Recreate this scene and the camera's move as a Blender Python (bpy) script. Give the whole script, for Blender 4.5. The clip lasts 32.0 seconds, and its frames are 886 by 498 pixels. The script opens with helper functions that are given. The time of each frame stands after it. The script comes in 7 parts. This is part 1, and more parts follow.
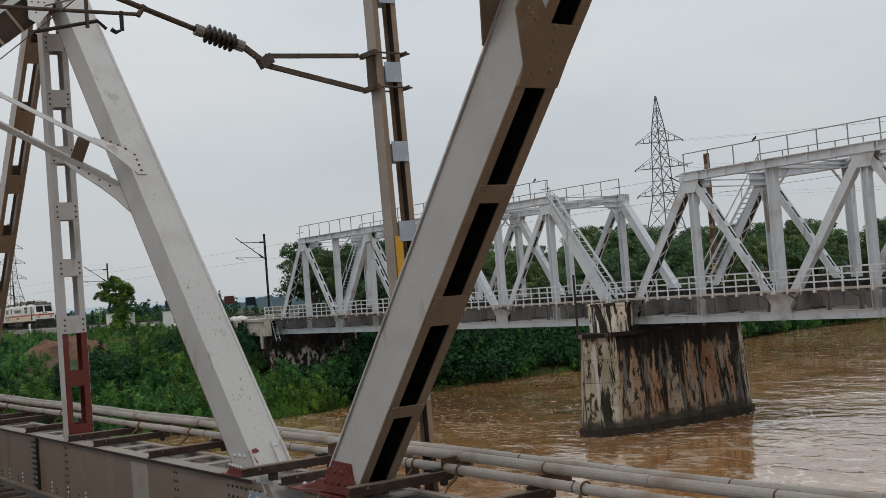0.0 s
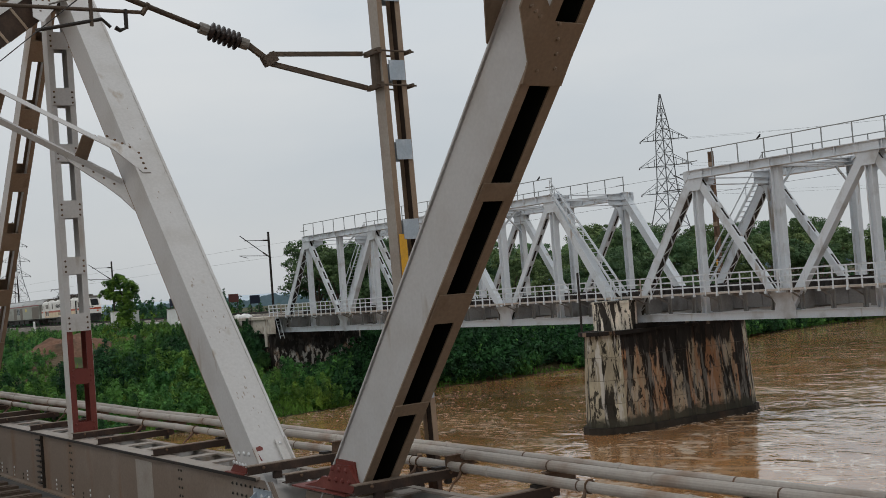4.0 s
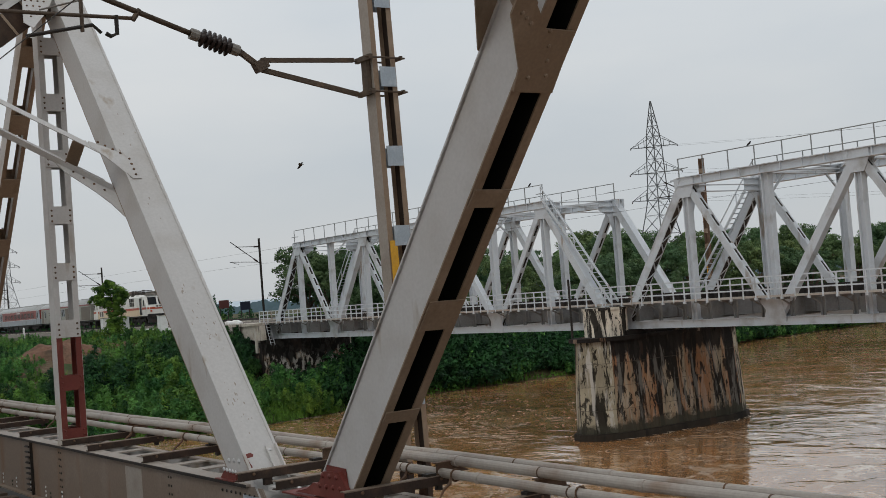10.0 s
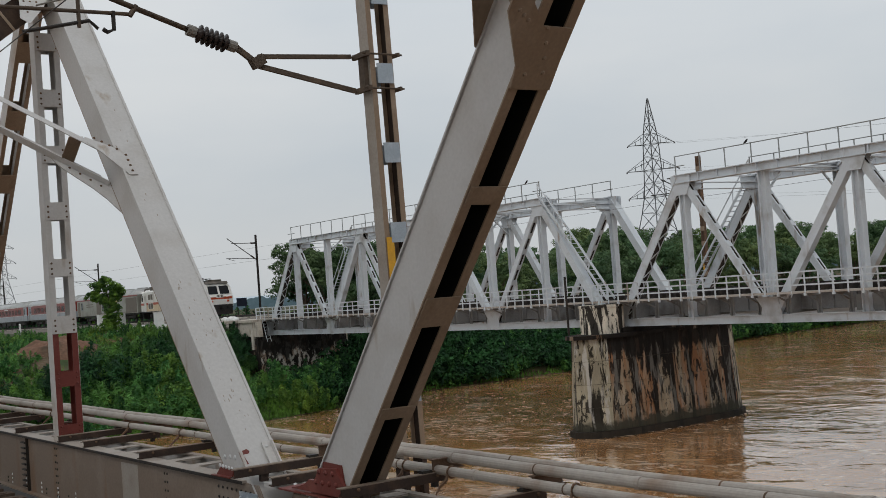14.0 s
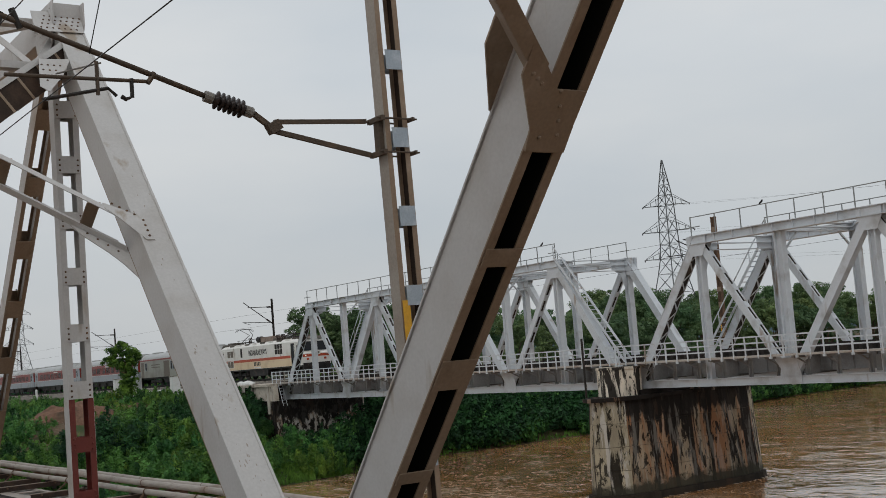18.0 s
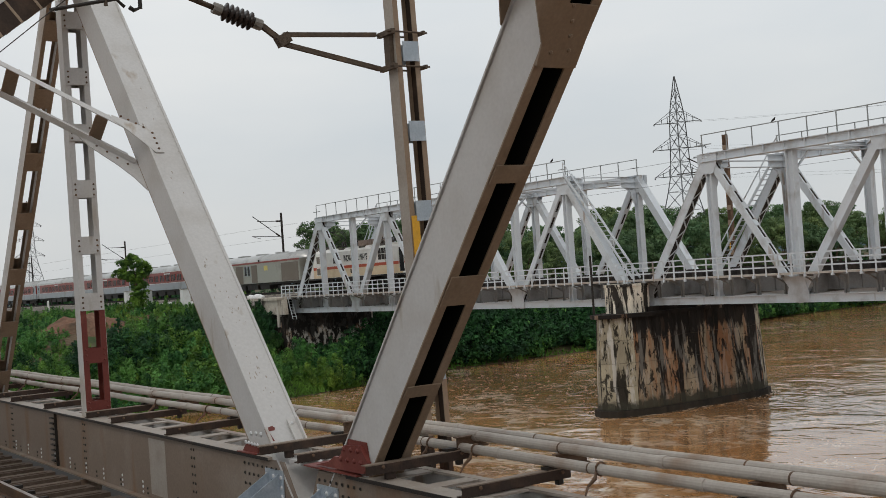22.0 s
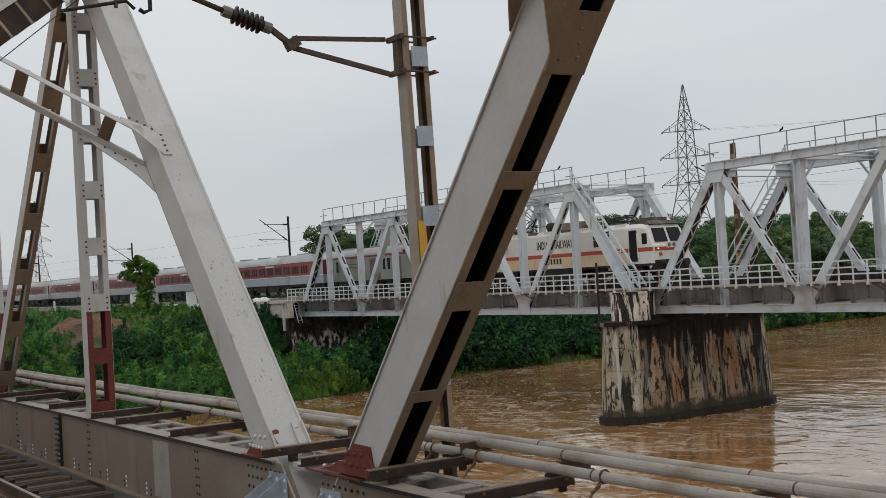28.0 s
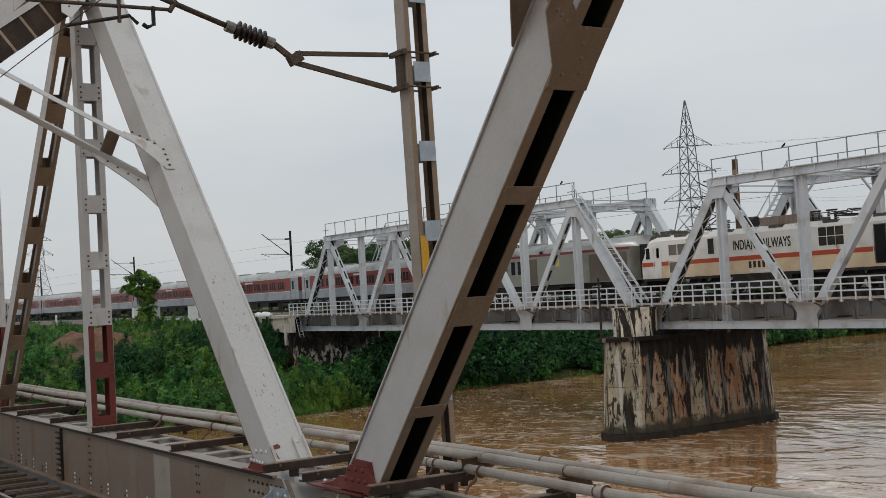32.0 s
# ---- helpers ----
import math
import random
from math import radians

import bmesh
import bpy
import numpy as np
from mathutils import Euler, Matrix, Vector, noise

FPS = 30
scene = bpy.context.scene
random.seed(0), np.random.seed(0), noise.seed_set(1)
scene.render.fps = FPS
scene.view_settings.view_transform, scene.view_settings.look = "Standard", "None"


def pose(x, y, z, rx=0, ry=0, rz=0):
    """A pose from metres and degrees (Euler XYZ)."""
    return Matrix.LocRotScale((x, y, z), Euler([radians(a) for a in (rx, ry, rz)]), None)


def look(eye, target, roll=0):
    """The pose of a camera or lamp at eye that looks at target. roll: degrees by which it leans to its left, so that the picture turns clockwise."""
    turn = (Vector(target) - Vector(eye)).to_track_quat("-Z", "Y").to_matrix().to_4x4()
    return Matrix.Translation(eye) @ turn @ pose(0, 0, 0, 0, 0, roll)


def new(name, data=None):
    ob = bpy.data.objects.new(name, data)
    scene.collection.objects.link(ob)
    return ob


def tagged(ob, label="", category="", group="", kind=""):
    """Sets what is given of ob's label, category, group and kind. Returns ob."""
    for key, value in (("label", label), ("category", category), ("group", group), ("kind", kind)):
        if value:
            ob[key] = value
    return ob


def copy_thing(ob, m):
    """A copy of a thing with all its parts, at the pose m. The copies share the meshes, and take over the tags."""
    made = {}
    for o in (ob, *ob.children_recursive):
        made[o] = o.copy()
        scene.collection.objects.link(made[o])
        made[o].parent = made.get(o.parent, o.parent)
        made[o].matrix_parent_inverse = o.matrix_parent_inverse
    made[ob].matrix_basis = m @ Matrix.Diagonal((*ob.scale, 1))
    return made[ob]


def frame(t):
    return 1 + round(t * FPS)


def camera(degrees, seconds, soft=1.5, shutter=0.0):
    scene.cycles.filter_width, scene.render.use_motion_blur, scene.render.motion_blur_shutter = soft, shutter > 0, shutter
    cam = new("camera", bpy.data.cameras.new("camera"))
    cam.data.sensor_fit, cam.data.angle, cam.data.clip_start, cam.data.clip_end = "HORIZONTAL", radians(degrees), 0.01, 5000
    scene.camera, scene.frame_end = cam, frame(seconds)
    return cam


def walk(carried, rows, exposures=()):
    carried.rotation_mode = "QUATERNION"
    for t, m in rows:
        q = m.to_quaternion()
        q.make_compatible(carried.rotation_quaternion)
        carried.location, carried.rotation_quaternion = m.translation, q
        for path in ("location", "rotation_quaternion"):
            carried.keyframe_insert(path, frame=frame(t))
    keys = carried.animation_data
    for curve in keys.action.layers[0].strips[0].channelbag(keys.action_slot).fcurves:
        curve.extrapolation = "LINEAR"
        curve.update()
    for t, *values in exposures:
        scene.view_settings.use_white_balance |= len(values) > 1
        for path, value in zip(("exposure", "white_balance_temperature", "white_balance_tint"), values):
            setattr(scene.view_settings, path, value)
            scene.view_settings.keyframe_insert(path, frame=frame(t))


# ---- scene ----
cam = camera(40.95, 32.0, soft=0.7)
EYE = (0.0, 0.0, 9.5)
TURNS = [
    (0, 91.938, 4.452, 55.665), (0.5, 91.814, 4.463, 55.642), (1, 91.863, 4.454, 55.564), (1.5, 91.975, 4.427, 55.605),
    (2, 92.055, 4.452, 55.617), (2.5, 91.932, 4.522, 55.793), (3, 91.860, 4.468, 55.823), (3.5, 91.859, 4.433, 55.868),
    (5.5, 91.787, 4.555, 55.703), (6, 91.708, 4.591, 55.624), (6.5, 91.773, 4.443, 55.668), (7, 91.936, 4.469, 55.650),
    (7.5, 92.052, 4.442, 55.507), (8, 92.056, 4.486, 55.543), (8.5, 92.022, 4.551, 55.434), (9, 92.120, 4.448, 55.378),
    (9.5, 92.131, 4.381, 55.402), (10, 92.137, 4.394, 55.416), (10.5, 92.120, 4.358, 55.384), (11, 92.073, 4.315, 55.276),
    (11.5, 92.105, 4.246, 55.294), (12, 92.164, 4.238, 55.286), (12.5, 92.050, 4.253, 55.185), (13, 91.901, 4.144, 55.166),
    (13.5, 91.878, 4.223, 55.176), (15.5, 93.359, 4.296, 56.049), (16, 94.318, 4.679, 56.107), (16.5, 94.788, 4.652, 56.090),
    (17, 95.192, 4.682, 56.038), (17.5, 95.126, 4.636, 56.051), (18, 95.063, 4.614, 56.039), (18.5, 93.998, 4.568, 56.000),
    (19, 92.509, 4.423, 55.957), (19.5, 91.095, 4.299, 55.951), (20, 90.893, 4.253, 56.020), (20.5, 90.856, 4.272, 56.119),
    (21, 90.864, 4.232, 56.258), (21.5, 90.980, 4.128, 56.340), (22, 91.024, 4.081, 56.456), (22.5, 90.948, 4.061, 56.632),
    (23, 90.993, 4.105, 56.657), (23.5, 91.041, 4.051, 56.649), (24, 90.832, 3.896, 56.660), (24.5, 90.745, 3.782, 56.726),
    (25, 90.774, 3.666, 56.765), (25.5, 90.836, 3.573, 56.685), (27.5, 91.301, 3.308, 56.769), (28, 91.301, 3.367, 56.749),
    (28.5, 91.352, 3.375, 56.795), (29, 91.546, 3.207, 56.782), (29.5, 91.743, 3.206, 56.805), (30, 91.888, 3.198, 56.915),
    (30.5, 91.885, 3.229, 56.872), (31, 91.961, 3.285, 56.893), (31.5, 92.029, 3.256, 56.898), (32, 92.030, 3.204, 56.840),
]
walk(cam, [(t, pose(*EYE, rx, ry, rz)) for t, rx, ry, rz in TURNS],
     [(0, 0.07, 6500, 10), (13, 0.07, 6500, 10), (16, 0.02, 6450, 10), (18.4, 0.0, 6500, 10), (19.4, 0.18, 6550, 10), (20, 0.3, 6600, 10), (21, 0.25, 6620, 10), (25.5, 0.25, 6620, 10), (28, 0.14, 6550, 10), (32, 0.12, 6530, 10)])

# ---- light: bright overcast ----
world = bpy.data.worlds.new("overcast")
scene.world = world
world.use_nodes = True
wn, wl = world.node_tree.nodes, world.node_tree.links
for n in list(wn):
    wn.remove(n)
sky = wn.new("ShaderNodeTexSky")
sky.sky_type, sky.sun_disc = "NISHITA", False
sky.sun_elevation, sky.sun_rotation = radians(52), radians(140)
sky.air_density, sky.dust_density = 1.0, 3.0
coord = wn.new("ShaderNodeTexCoord")
stretch = wn.new("ShaderNodeMapping")
stretch.inputs["Scale"].default_value = (1.0, 1.0, 3.2)
clouds = wn.new("ShaderNodeTexNoise")
clouds.inputs["Scale"].default_value, clouds.inputs["Detail"].default_value = 2.3, 5.0
tint = wn.new("ShaderNodeValToRGB")
tint.color_ramp.elements[0].position, tint.color_ramp.elements[0].color = 0.3, (5.8, 6.27, 6.65, 1)
tint.color_ramp.elements[1].position, tint.color_ramp.elements[1].color = 0.72, (7.1, 7.27, 7.3, 1)
cover = wn.new("ShaderNodeMixRGB")
cover.inputs[0].default_value = 0.93
back = wn.new("ShaderNodeBackground")
back.inputs["Strength"].default_value = 0.1
wout = wn.new("ShaderNodeOutputWorld")
wl.new(coord.outputs["Generated"], stretch.inputs["Vector"])
wl.new(stretch.outputs["Vector"], clouds.inputs["Vector"])
wl.new(clouds.outputs["Fac"], tint.inputs["Fac"])
wl.new(sky.outputs["Color"], cover.inputs[1])
wl.new(tint.outputs["Color"], cover.inputs[2])
# an overcast dome: dimmer towards the horizon
height, dome, dim = wn.new("ShaderNodeSeparateXYZ"), wn.new("ShaderNodeMapRange"), wn.new("ShaderNodeVectorMath")
dome.inputs["From Max"].default_value, dome.inputs["To Min"].default_value, dome.inputs["To Max"].default_value = 0.24, 0.8, 1.0
dim.operation = "SCALE"
wl.new(coord.outputs["Generated"], height.inputs[0])
wl.new(height.outputs["Z"], dome.inputs["Value"])
wl.new(cover.outputs["Color"], dim.inputs[0])
wl.new(dome.outputs[0], dim.inputs["Scale"])
wl.new(dim.outputs[0], back.inputs["Color"])
wl.new(back.outputs["Background"], wout.inputs["Surface"])

sun = new("sun", bpy.data.lights.new("sun", "SUN"))
sun.data.energy, sun.data.angle, sun.data.color = 0.42, radians(18), (1.0, 0.96, 0.9)
sun.matrix_world = look((60, -50, 90), (0, 0, 0))


# ---- materials ----
def mat(name, base, rough=0.6, metal=0.0, second=None, patch=1.0, patch_scale=2.0, grain=0.12, grain_scale=30.0,
        bump=0.15, bump_scale=40.0, streak=None, streak_amount=0.0, streak_scale=(3, 3, 0.35), per_object=0.0, per_island=0.0,
        spec=0.32):
    """Base colour, a second colour in patches, fine grain, vertical streaks and bump, in metres of the thing's own space."""
    m = bpy.data.materials.new(name)
    m.use_nodes = True
    n, l = m.node_tree.nodes, m.node_tree.links
    b = n["Principled BSDF"]
    b.inputs["Roughness"].default_value, b.inputs["Metallic"].default_value = rough, metal
    b.inputs["Specular IOR Level"].default_value = spec
    tc = n.new("ShaderNodeTexCoord")
    col = n.new("ShaderNodeRGB")
    col.outputs[0].default_value = (*base, 1)
    out = col.outputs[0]

    def noise_at(scale, detail=4.0, vec=None):
        t = n.new("ShaderNodeTexNoise")
        t.inputs["Scale"].default_value, t.inputs["Detail"].default_value = scale, detail
        l.new(vec or tc.outputs["Object"], t.inputs["Vector"])
        return t.outputs["Fac"]

    def ramp(fac, a, c, lo=0.0, hi=1.0):
        r = n.new("ShaderNodeMapRange")
        r.inputs["From Min"].default_value, r.inputs["From Max"].default_value = a, c
        r.inputs["To Min"].default_value, r.inputs["To Max"].default_value = lo, hi
        l.new(fac, r.inputs["Value"])
        return r.outputs["Result"]

    def mix(fac, c1, c2, how="MIX"):
        x = n.new("ShaderNodeMixRGB")
        x.blend_type = how
        if isinstance(fac, float):
            x.inputs[0].default_value = fac
        else:
            l.new(fac, x.inputs[0])
        for k, c in ((1, c1), (2, c2)):
            if isinstance(c, tuple):
                x.inputs[k].default_value = (*c, 1)
            else:
                l.new(c, x.inputs[k])
        return x.outputs[0]

    if second:
        out = mix(ramp(noise_at(patch_scale, 6), 0.62 - 0.2 * patch, 0.72), out, second)
    if streak:
        mp = n.new("ShaderNodeMapping")
        mp.inputs["Scale"].default_value = streak_scale
        l.new(tc.outputs["Object"], mp.inputs["Vector"])
        out = mix(ramp(noise_at(1.0, 5, mp.outputs[0]), 0.68 - 0.25 * streak_amount, 0.72, 0, 0.92), out, streak)
    g = ramp(noise_at(grain_scale, 3), 0.25, 0.75, 1 - grain, 1 + grain)
    if per_object or per_island:
        src = n.new("ShaderNodeObjectInfo").outputs["Random"] if per_object else n.new("ShaderNodeNewGeometry").outputs["Random Per Island"]
        k = per_object or per_island
        mu = n.new("ShaderNodeMath")
        mu.operation = "MULTIPLY"
        l.new(g, mu.inputs[0])
        l.new(ramp(src, 0, 1, 1 - k, 1 + k), mu.inputs[1])
        g = mu.outputs[0]
    cmb = n.new("ShaderNodeCombineXYZ")
    for k in range(3):
        l.new(g, cmb.inputs[k])
    out = mix(1.0, out, cmb.outputs[0], "MULTIPLY")
    l.new(out, b.inputs["Base Color"])
    if bump:
        bp = n.new("ShaderNodeBump")
        bp.inputs["Strength"].default_value, bp.inputs["Distance"].default_value = bump, 0.02
        l.new(noise_at(bump_scale, 4), bp.inputs["Height"])
        l.new(bp.outputs[0], b.inputs["Normal"])
    return m


SILVER = mat("aluminium_paint", (0.51, 0.495, 0.482), 0.5, 0.0, (0.44, 0.415, 0.39), 0.6, 1.3, 0.06, 25, 0.08, 30,
             streak=(0.33, 0.27, 0.21), streak_amount=0.15, streak_scale=(2.5, 2.5, 0.5))
SILVER_WORN = mat("weathered_aluminium_paint", (0.52, 0.5, 0.48), 0.55, 0.0, (0.36, 0.28, 0.21), 0.35, 1.0, 0.08, 25, 0.1, 30,
                  streak=(0.27, 0.2, 0.15), streak_amount=0.3, streak_scale=(2, 2, 0.4))
BROWN = mat("brown_primer", (0.258, 0.185, 0.128), 0.62, 0.0, (0.33, 0.25, 0.185), 0.5, 2.0, 0.1, 30, 0.06, 40,
            streak=(0.2, 0.135, 0.088), streak_amount=0.35)
CHORD = mat("grimy_brown_grey_steel", (0.205, 0.155, 0.118), 0.65, 0.0, (0.26, 0.215, 0.178), 0.55, 0.9, 0.1, 30, 0.1, 40,
            streak=(0.19, 0.105, 0.055), streak_amount=0.45, streak_scale=(1.3, 1.3, 0.3))
# floor steel coloured dark to carry the shade of the recess below deck
FLOORSTEEL = mat("dim_floor_steel", (0.2, 0.2, 0.2), 0.6, 0.0, (0.09, 0.08, 0.07), 0.5, 0.7, 0.12, 12, 0.1, 20)
GUT = mat("inner_shade_black", (0.012, 0.011, 0.01), 0.85, bump=0.0)
MAROON = mat("red_oxide_primer", (0.145, 0.032, 0.024), 0.5, 0.0, (0.2, 0.06, 0.045), 0.4, 2.0, 0.12, 30, 0.1, 40)
RUST = mat("rusty_steel", (0.12, 0.075, 0.05), 0.75, 0.2, (0.2, 0.11, 0.06), 0.6, 3.0, 0.2, 35, 0.3, 50)
ARMSTEEL = mat("dark_weathered_arm_steel", (0.085, 0.062, 0.045), 0.7, 0.1, (0.13, 0.09, 0.06), 0.5, 5.0, 0.2, 35, 0.25, 50)
RAILTOP = mat("worn_bright_rail_head", (0.42, 0.39, 0.36), 0.35, 0.7, (0.3, 0.25, 0.2), 0.4, 1.0, 0.08, 20, 0.0)
OUTRUST = mat("rust_black_channel_steel", (0.038, 0.024, 0.018), 0.75, 0.0, (0.1, 0.055, 0.035), 0.4, 2.5, 0.2, 35, 0.2, 50)
HAUNCH = mat("brown_black_steel", (0.04, 0.028, 0.022), 0.8, 0.0, (0.07, 0.045, 0.032), 0.4, 2.0, 0.15, 30, 0.1, 40, spec=0.15)
FLANGE = mat("dusty_pale_flange_paint", (0.33, 0.285, 0.245), 0.6, 0.0, (0.24, 0.19, 0.15), 0.6, 2.0, 0.1, 30, 0.1, 40)
DARKSTEEL = mat("dark_oiled_steel", (0.028, 0.024, 0.021), 0.55, 0.2, (0.05, 0.034, 0.025), 0.5, 3.0, 0.2, 35, 0.2, 50)
TOWER = mat("weathered_tower_steel", (0.135, 0.14, 0.145), 0.5, 0.2, (0.09, 0.085, 0.08), 0.5, 0.5, 0.1, 10, 0.0)
GALV = mat("galvanised_steel", (0.36, 0.41, 0.46), 0.42, 0.35, (0.5, 0.54, 0.58), 0.6, 6.0, 0.1, 40, 0.08, 60)
BOLT = mat("zinc_bolt", (0.6, 0.6, 0.6), 0.4, 0.3, bump=0.0)
PIPE = mat("grey_pipe_paint", (0.4, 0.36, 0.32), 0.55, 0.0, (0.25, 0.175, 0.125), 0.6, 1.3, 0.1, 30, 0.12, 40,
           streak=(0.2, 0.15, 0.11), streak_amount=0.3, streak_scale=(0.6, 3, 3))
PATCH = mat("faded_paint_patch", (0.34, 0.3, 0.26), 0.6, 0.0, (0.26, 0.21, 0.17), 0.6, 1.5, 0.1, 30, 0.1, 40)
FARGREY = mat("light_grey_bridge_paint", (0.575, 0.608, 0.64), 0.5, 0.0, (0.4, 0.4, 0.4), 0.4, 0.8, 0.05, 12, 0.05, 20,
              streak=(0.3, 0.25, 0.2), streak_amount=0.12, streak_scale=(1.2, 1.2, 0.25))
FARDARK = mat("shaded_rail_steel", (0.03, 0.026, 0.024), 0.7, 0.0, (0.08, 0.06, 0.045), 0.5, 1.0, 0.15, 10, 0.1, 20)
# top railing grey darkened so that it looks backlit against the sky
RAILGREY = mat("backlit_grey_railing", (0.27, 0.285, 0.285), 0.5, 0.1, (0.2, 0.19, 0.18), 0.5, 0.8, 0.05, 12, 0.0)
# bracket paint darkened: the walkway's shadow is put into its colour
WALKSTEEL = mat("shade_grey_bracket_paint", (0.22, 0.218, 0.212), 0.6, 0.0, (0.17, 0.15, 0.13), 0.5, 0.9, 0.08, 12, 0.08, 20)
WALKWAY = mat("weathered_walkway_edge", (0.42, 0.38, 0.34), 0.7, 0.0, (0.25, 0.17, 0.12), 0.55, 0.7, 0.1, 12, 0.1, 20)
YELLOW = mat("yellow_marking_paint", (0.62, 0.33, 0.03), 0.5, 0.0, (0.5, 0.28, 0.05), 0.4, 5.0, 0.1, 30, 0.05, 40)
INSUL = mat("brown_glazed_porcelain", (0.028, 0.018, 0.015), 0.3, 0.0, bump=0.0, spec=0.2)
CAPWHITE = mat("grey_insulator_cap", (0.19, 0.175, 0.155), 0.5, 0.1, (0.2, 0.18, 0.16), 0.5, 14, 0.1, 40, 0.1, 50)
WIRE = mat("dark_copper_wire", (0.03, 0.028, 0.026), 0.5, 0.4, bump=0.0)
SLEEPER = mat("grey_brown_sleeper", (0.105, 0.075, 0.056), 0.8, 0.0, (0.09, 0.065, 0.05), 0.6, 3.0, 0.2, 20, 0.3, 30, per_object=0.2)


def masonry_material(name, stone, rust, black, rust_at, black_at, sooty=None, mossy=None, chalk=0.0, drawn=1.0):
    """Dressed stone under long vertical rust and soot stains with ragged edges."""
    m = bpy.data.materials.new(name)
    m.use_nodes = True
    n, l = m.node_tree.nodes, m.node_tree.links
    b = n["Principled BSDF"]
    b.inputs["Roughness"].default_value, b.inputs["Specular IOR Level"].default_value = 0.9, 0.25
    tc, inf = n.new("ShaderNodeTexCoord"), n.new("ShaderNodeObjectInfo")

    def field(scale, detail, lo, hi, top=1.0, distort=0.0, shift=0.0):
        mp = n.new("ShaderNodeMapping")
        mp.inputs["Scale"].default_value, mp.inputs["Location"].default_value = scale, (shift, shift, 0)
        l.new(tc.outputs["Object"], mp.inputs["Vector"])
        t = n.new("ShaderNodeTexNoise")
        t.inputs["Scale"].default_value, t.inputs["Detail"].default_value, t.inputs["Roughness"].default_value = 1.0, detail, 0.65
        t.inputs["Distortion"].default_value = distort
        l.new(mp.outputs[0], t.inputs["Vector"])
        r = n.new("ShaderNodeMapRange")
        r.inputs["From Min"].default_value, r.inputs["From Max"].default_value, r.inputs["To Max"].default_value = lo, hi, top
        l.new(t.outputs["Fac"], r.inputs["Value"])
        return r.outputs[0], t.outputs["Fac"]

    def over(fac, a, c):
        x = n.new("ShaderNodeMixRGB")
        l.new(fac, x.inputs[0])
        for k, v in ((1, a), (2, c)):
            if isinstance(v, tuple):
                x.inputs[k].default_value = (*v, 1)
            else:
                l.new(v, x.inputs[k])
        return x.outputs[0]

    pale, _ = field((1.6, 1.6, 0.5), 6, 0.4, 0.65)
    col = over(pale, stone, tuple(c * 1.5 for c in stone))
    hsv = n.new("ShaderNodeHueSaturation")
    r = n.new("ShaderNodeMapRange")
    r.inputs["To Min"].default_value, r.inputs["To Max"].default_value = 0.82, 1.15
    l.new(inf.outputs["Random"], r.inputs["Value"])
    l.new(r.outputs[0], hsv.inputs["Value"])
    l.new(col, hsv.inputs["Color"])
    col = hsv.outputs[0]
    f, _ = field((0.5, 0.5, 0.07 * drawn), 5, rust_at, rust_at + 0.1, 0.9, 0.3, 7.0)
    col = over(f, col, rust)
    f, _ = field((0.68, 0.68, 0.09 * drawn), 9, black_at, black_at + 0.022, 0.97, 0.6)
    col = over(f, col, black)
    f, _ = field((2.3, 2.3, 0.8), 9, black_at + 0.03, black_at + 0.05, 0.93, 0.35, 3.0)
    col = over(f, col, black)
    if chalk:
        f, _ = field((2.2, 2.2, 0.3 * drawn), 7, 0.51, 0.58, chalk, 0.3, 12.0)
        col = over(f, col, (0.5, 0.47, 0.42))
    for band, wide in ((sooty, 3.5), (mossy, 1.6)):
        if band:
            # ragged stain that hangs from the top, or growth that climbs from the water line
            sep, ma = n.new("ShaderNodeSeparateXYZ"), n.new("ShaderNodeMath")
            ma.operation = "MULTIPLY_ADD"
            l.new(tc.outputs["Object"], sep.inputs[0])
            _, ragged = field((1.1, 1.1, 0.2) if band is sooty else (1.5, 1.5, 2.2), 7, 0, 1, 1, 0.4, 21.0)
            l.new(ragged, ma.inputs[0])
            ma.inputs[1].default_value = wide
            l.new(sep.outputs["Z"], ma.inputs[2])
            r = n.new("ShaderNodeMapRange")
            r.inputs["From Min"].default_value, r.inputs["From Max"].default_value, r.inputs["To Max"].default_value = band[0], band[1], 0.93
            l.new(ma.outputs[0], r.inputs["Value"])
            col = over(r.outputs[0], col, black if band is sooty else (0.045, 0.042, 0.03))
    l.new(col, b.inputs["Base Color"])
    _, h = field((6, 6, 6), 6, 0, 1)
    bp = n.new("ShaderNodeBump")
    bp.inputs["Strength"].default_value, bp.inputs["Distance"].default_value = 0.6, 0.05
    l.new(h, bp.inputs["Height"])
    l.new(bp.outputs[0], b.inputs["Normal"])
    return m


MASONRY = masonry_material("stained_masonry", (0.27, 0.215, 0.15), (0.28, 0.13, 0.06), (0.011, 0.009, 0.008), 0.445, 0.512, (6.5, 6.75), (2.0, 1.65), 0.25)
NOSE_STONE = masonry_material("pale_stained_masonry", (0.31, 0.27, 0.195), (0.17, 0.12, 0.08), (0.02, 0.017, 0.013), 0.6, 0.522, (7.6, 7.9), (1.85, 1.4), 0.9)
TURRET = masonry_material("whitewashed_stained_masonry", (0.53, 0.48, 0.4), (0.2, 0.12, 0.08), (0.016, 0.013, 0.011), 0.6, 0.545)
FOOTING = masonry_material("wet_dark_masonry", (0.03, 0.024, 0.018), (0.06, 0.036, 0.024), (0.02, 0.017, 0.014), 0.55, 0.6)
SOOTED = masonry_material("sooted_concrete", (0.22, 0.165, 0.125), (0.15, 0.085, 0.05), (0.012, 0.01, 0.009), 0.46, 0.455)
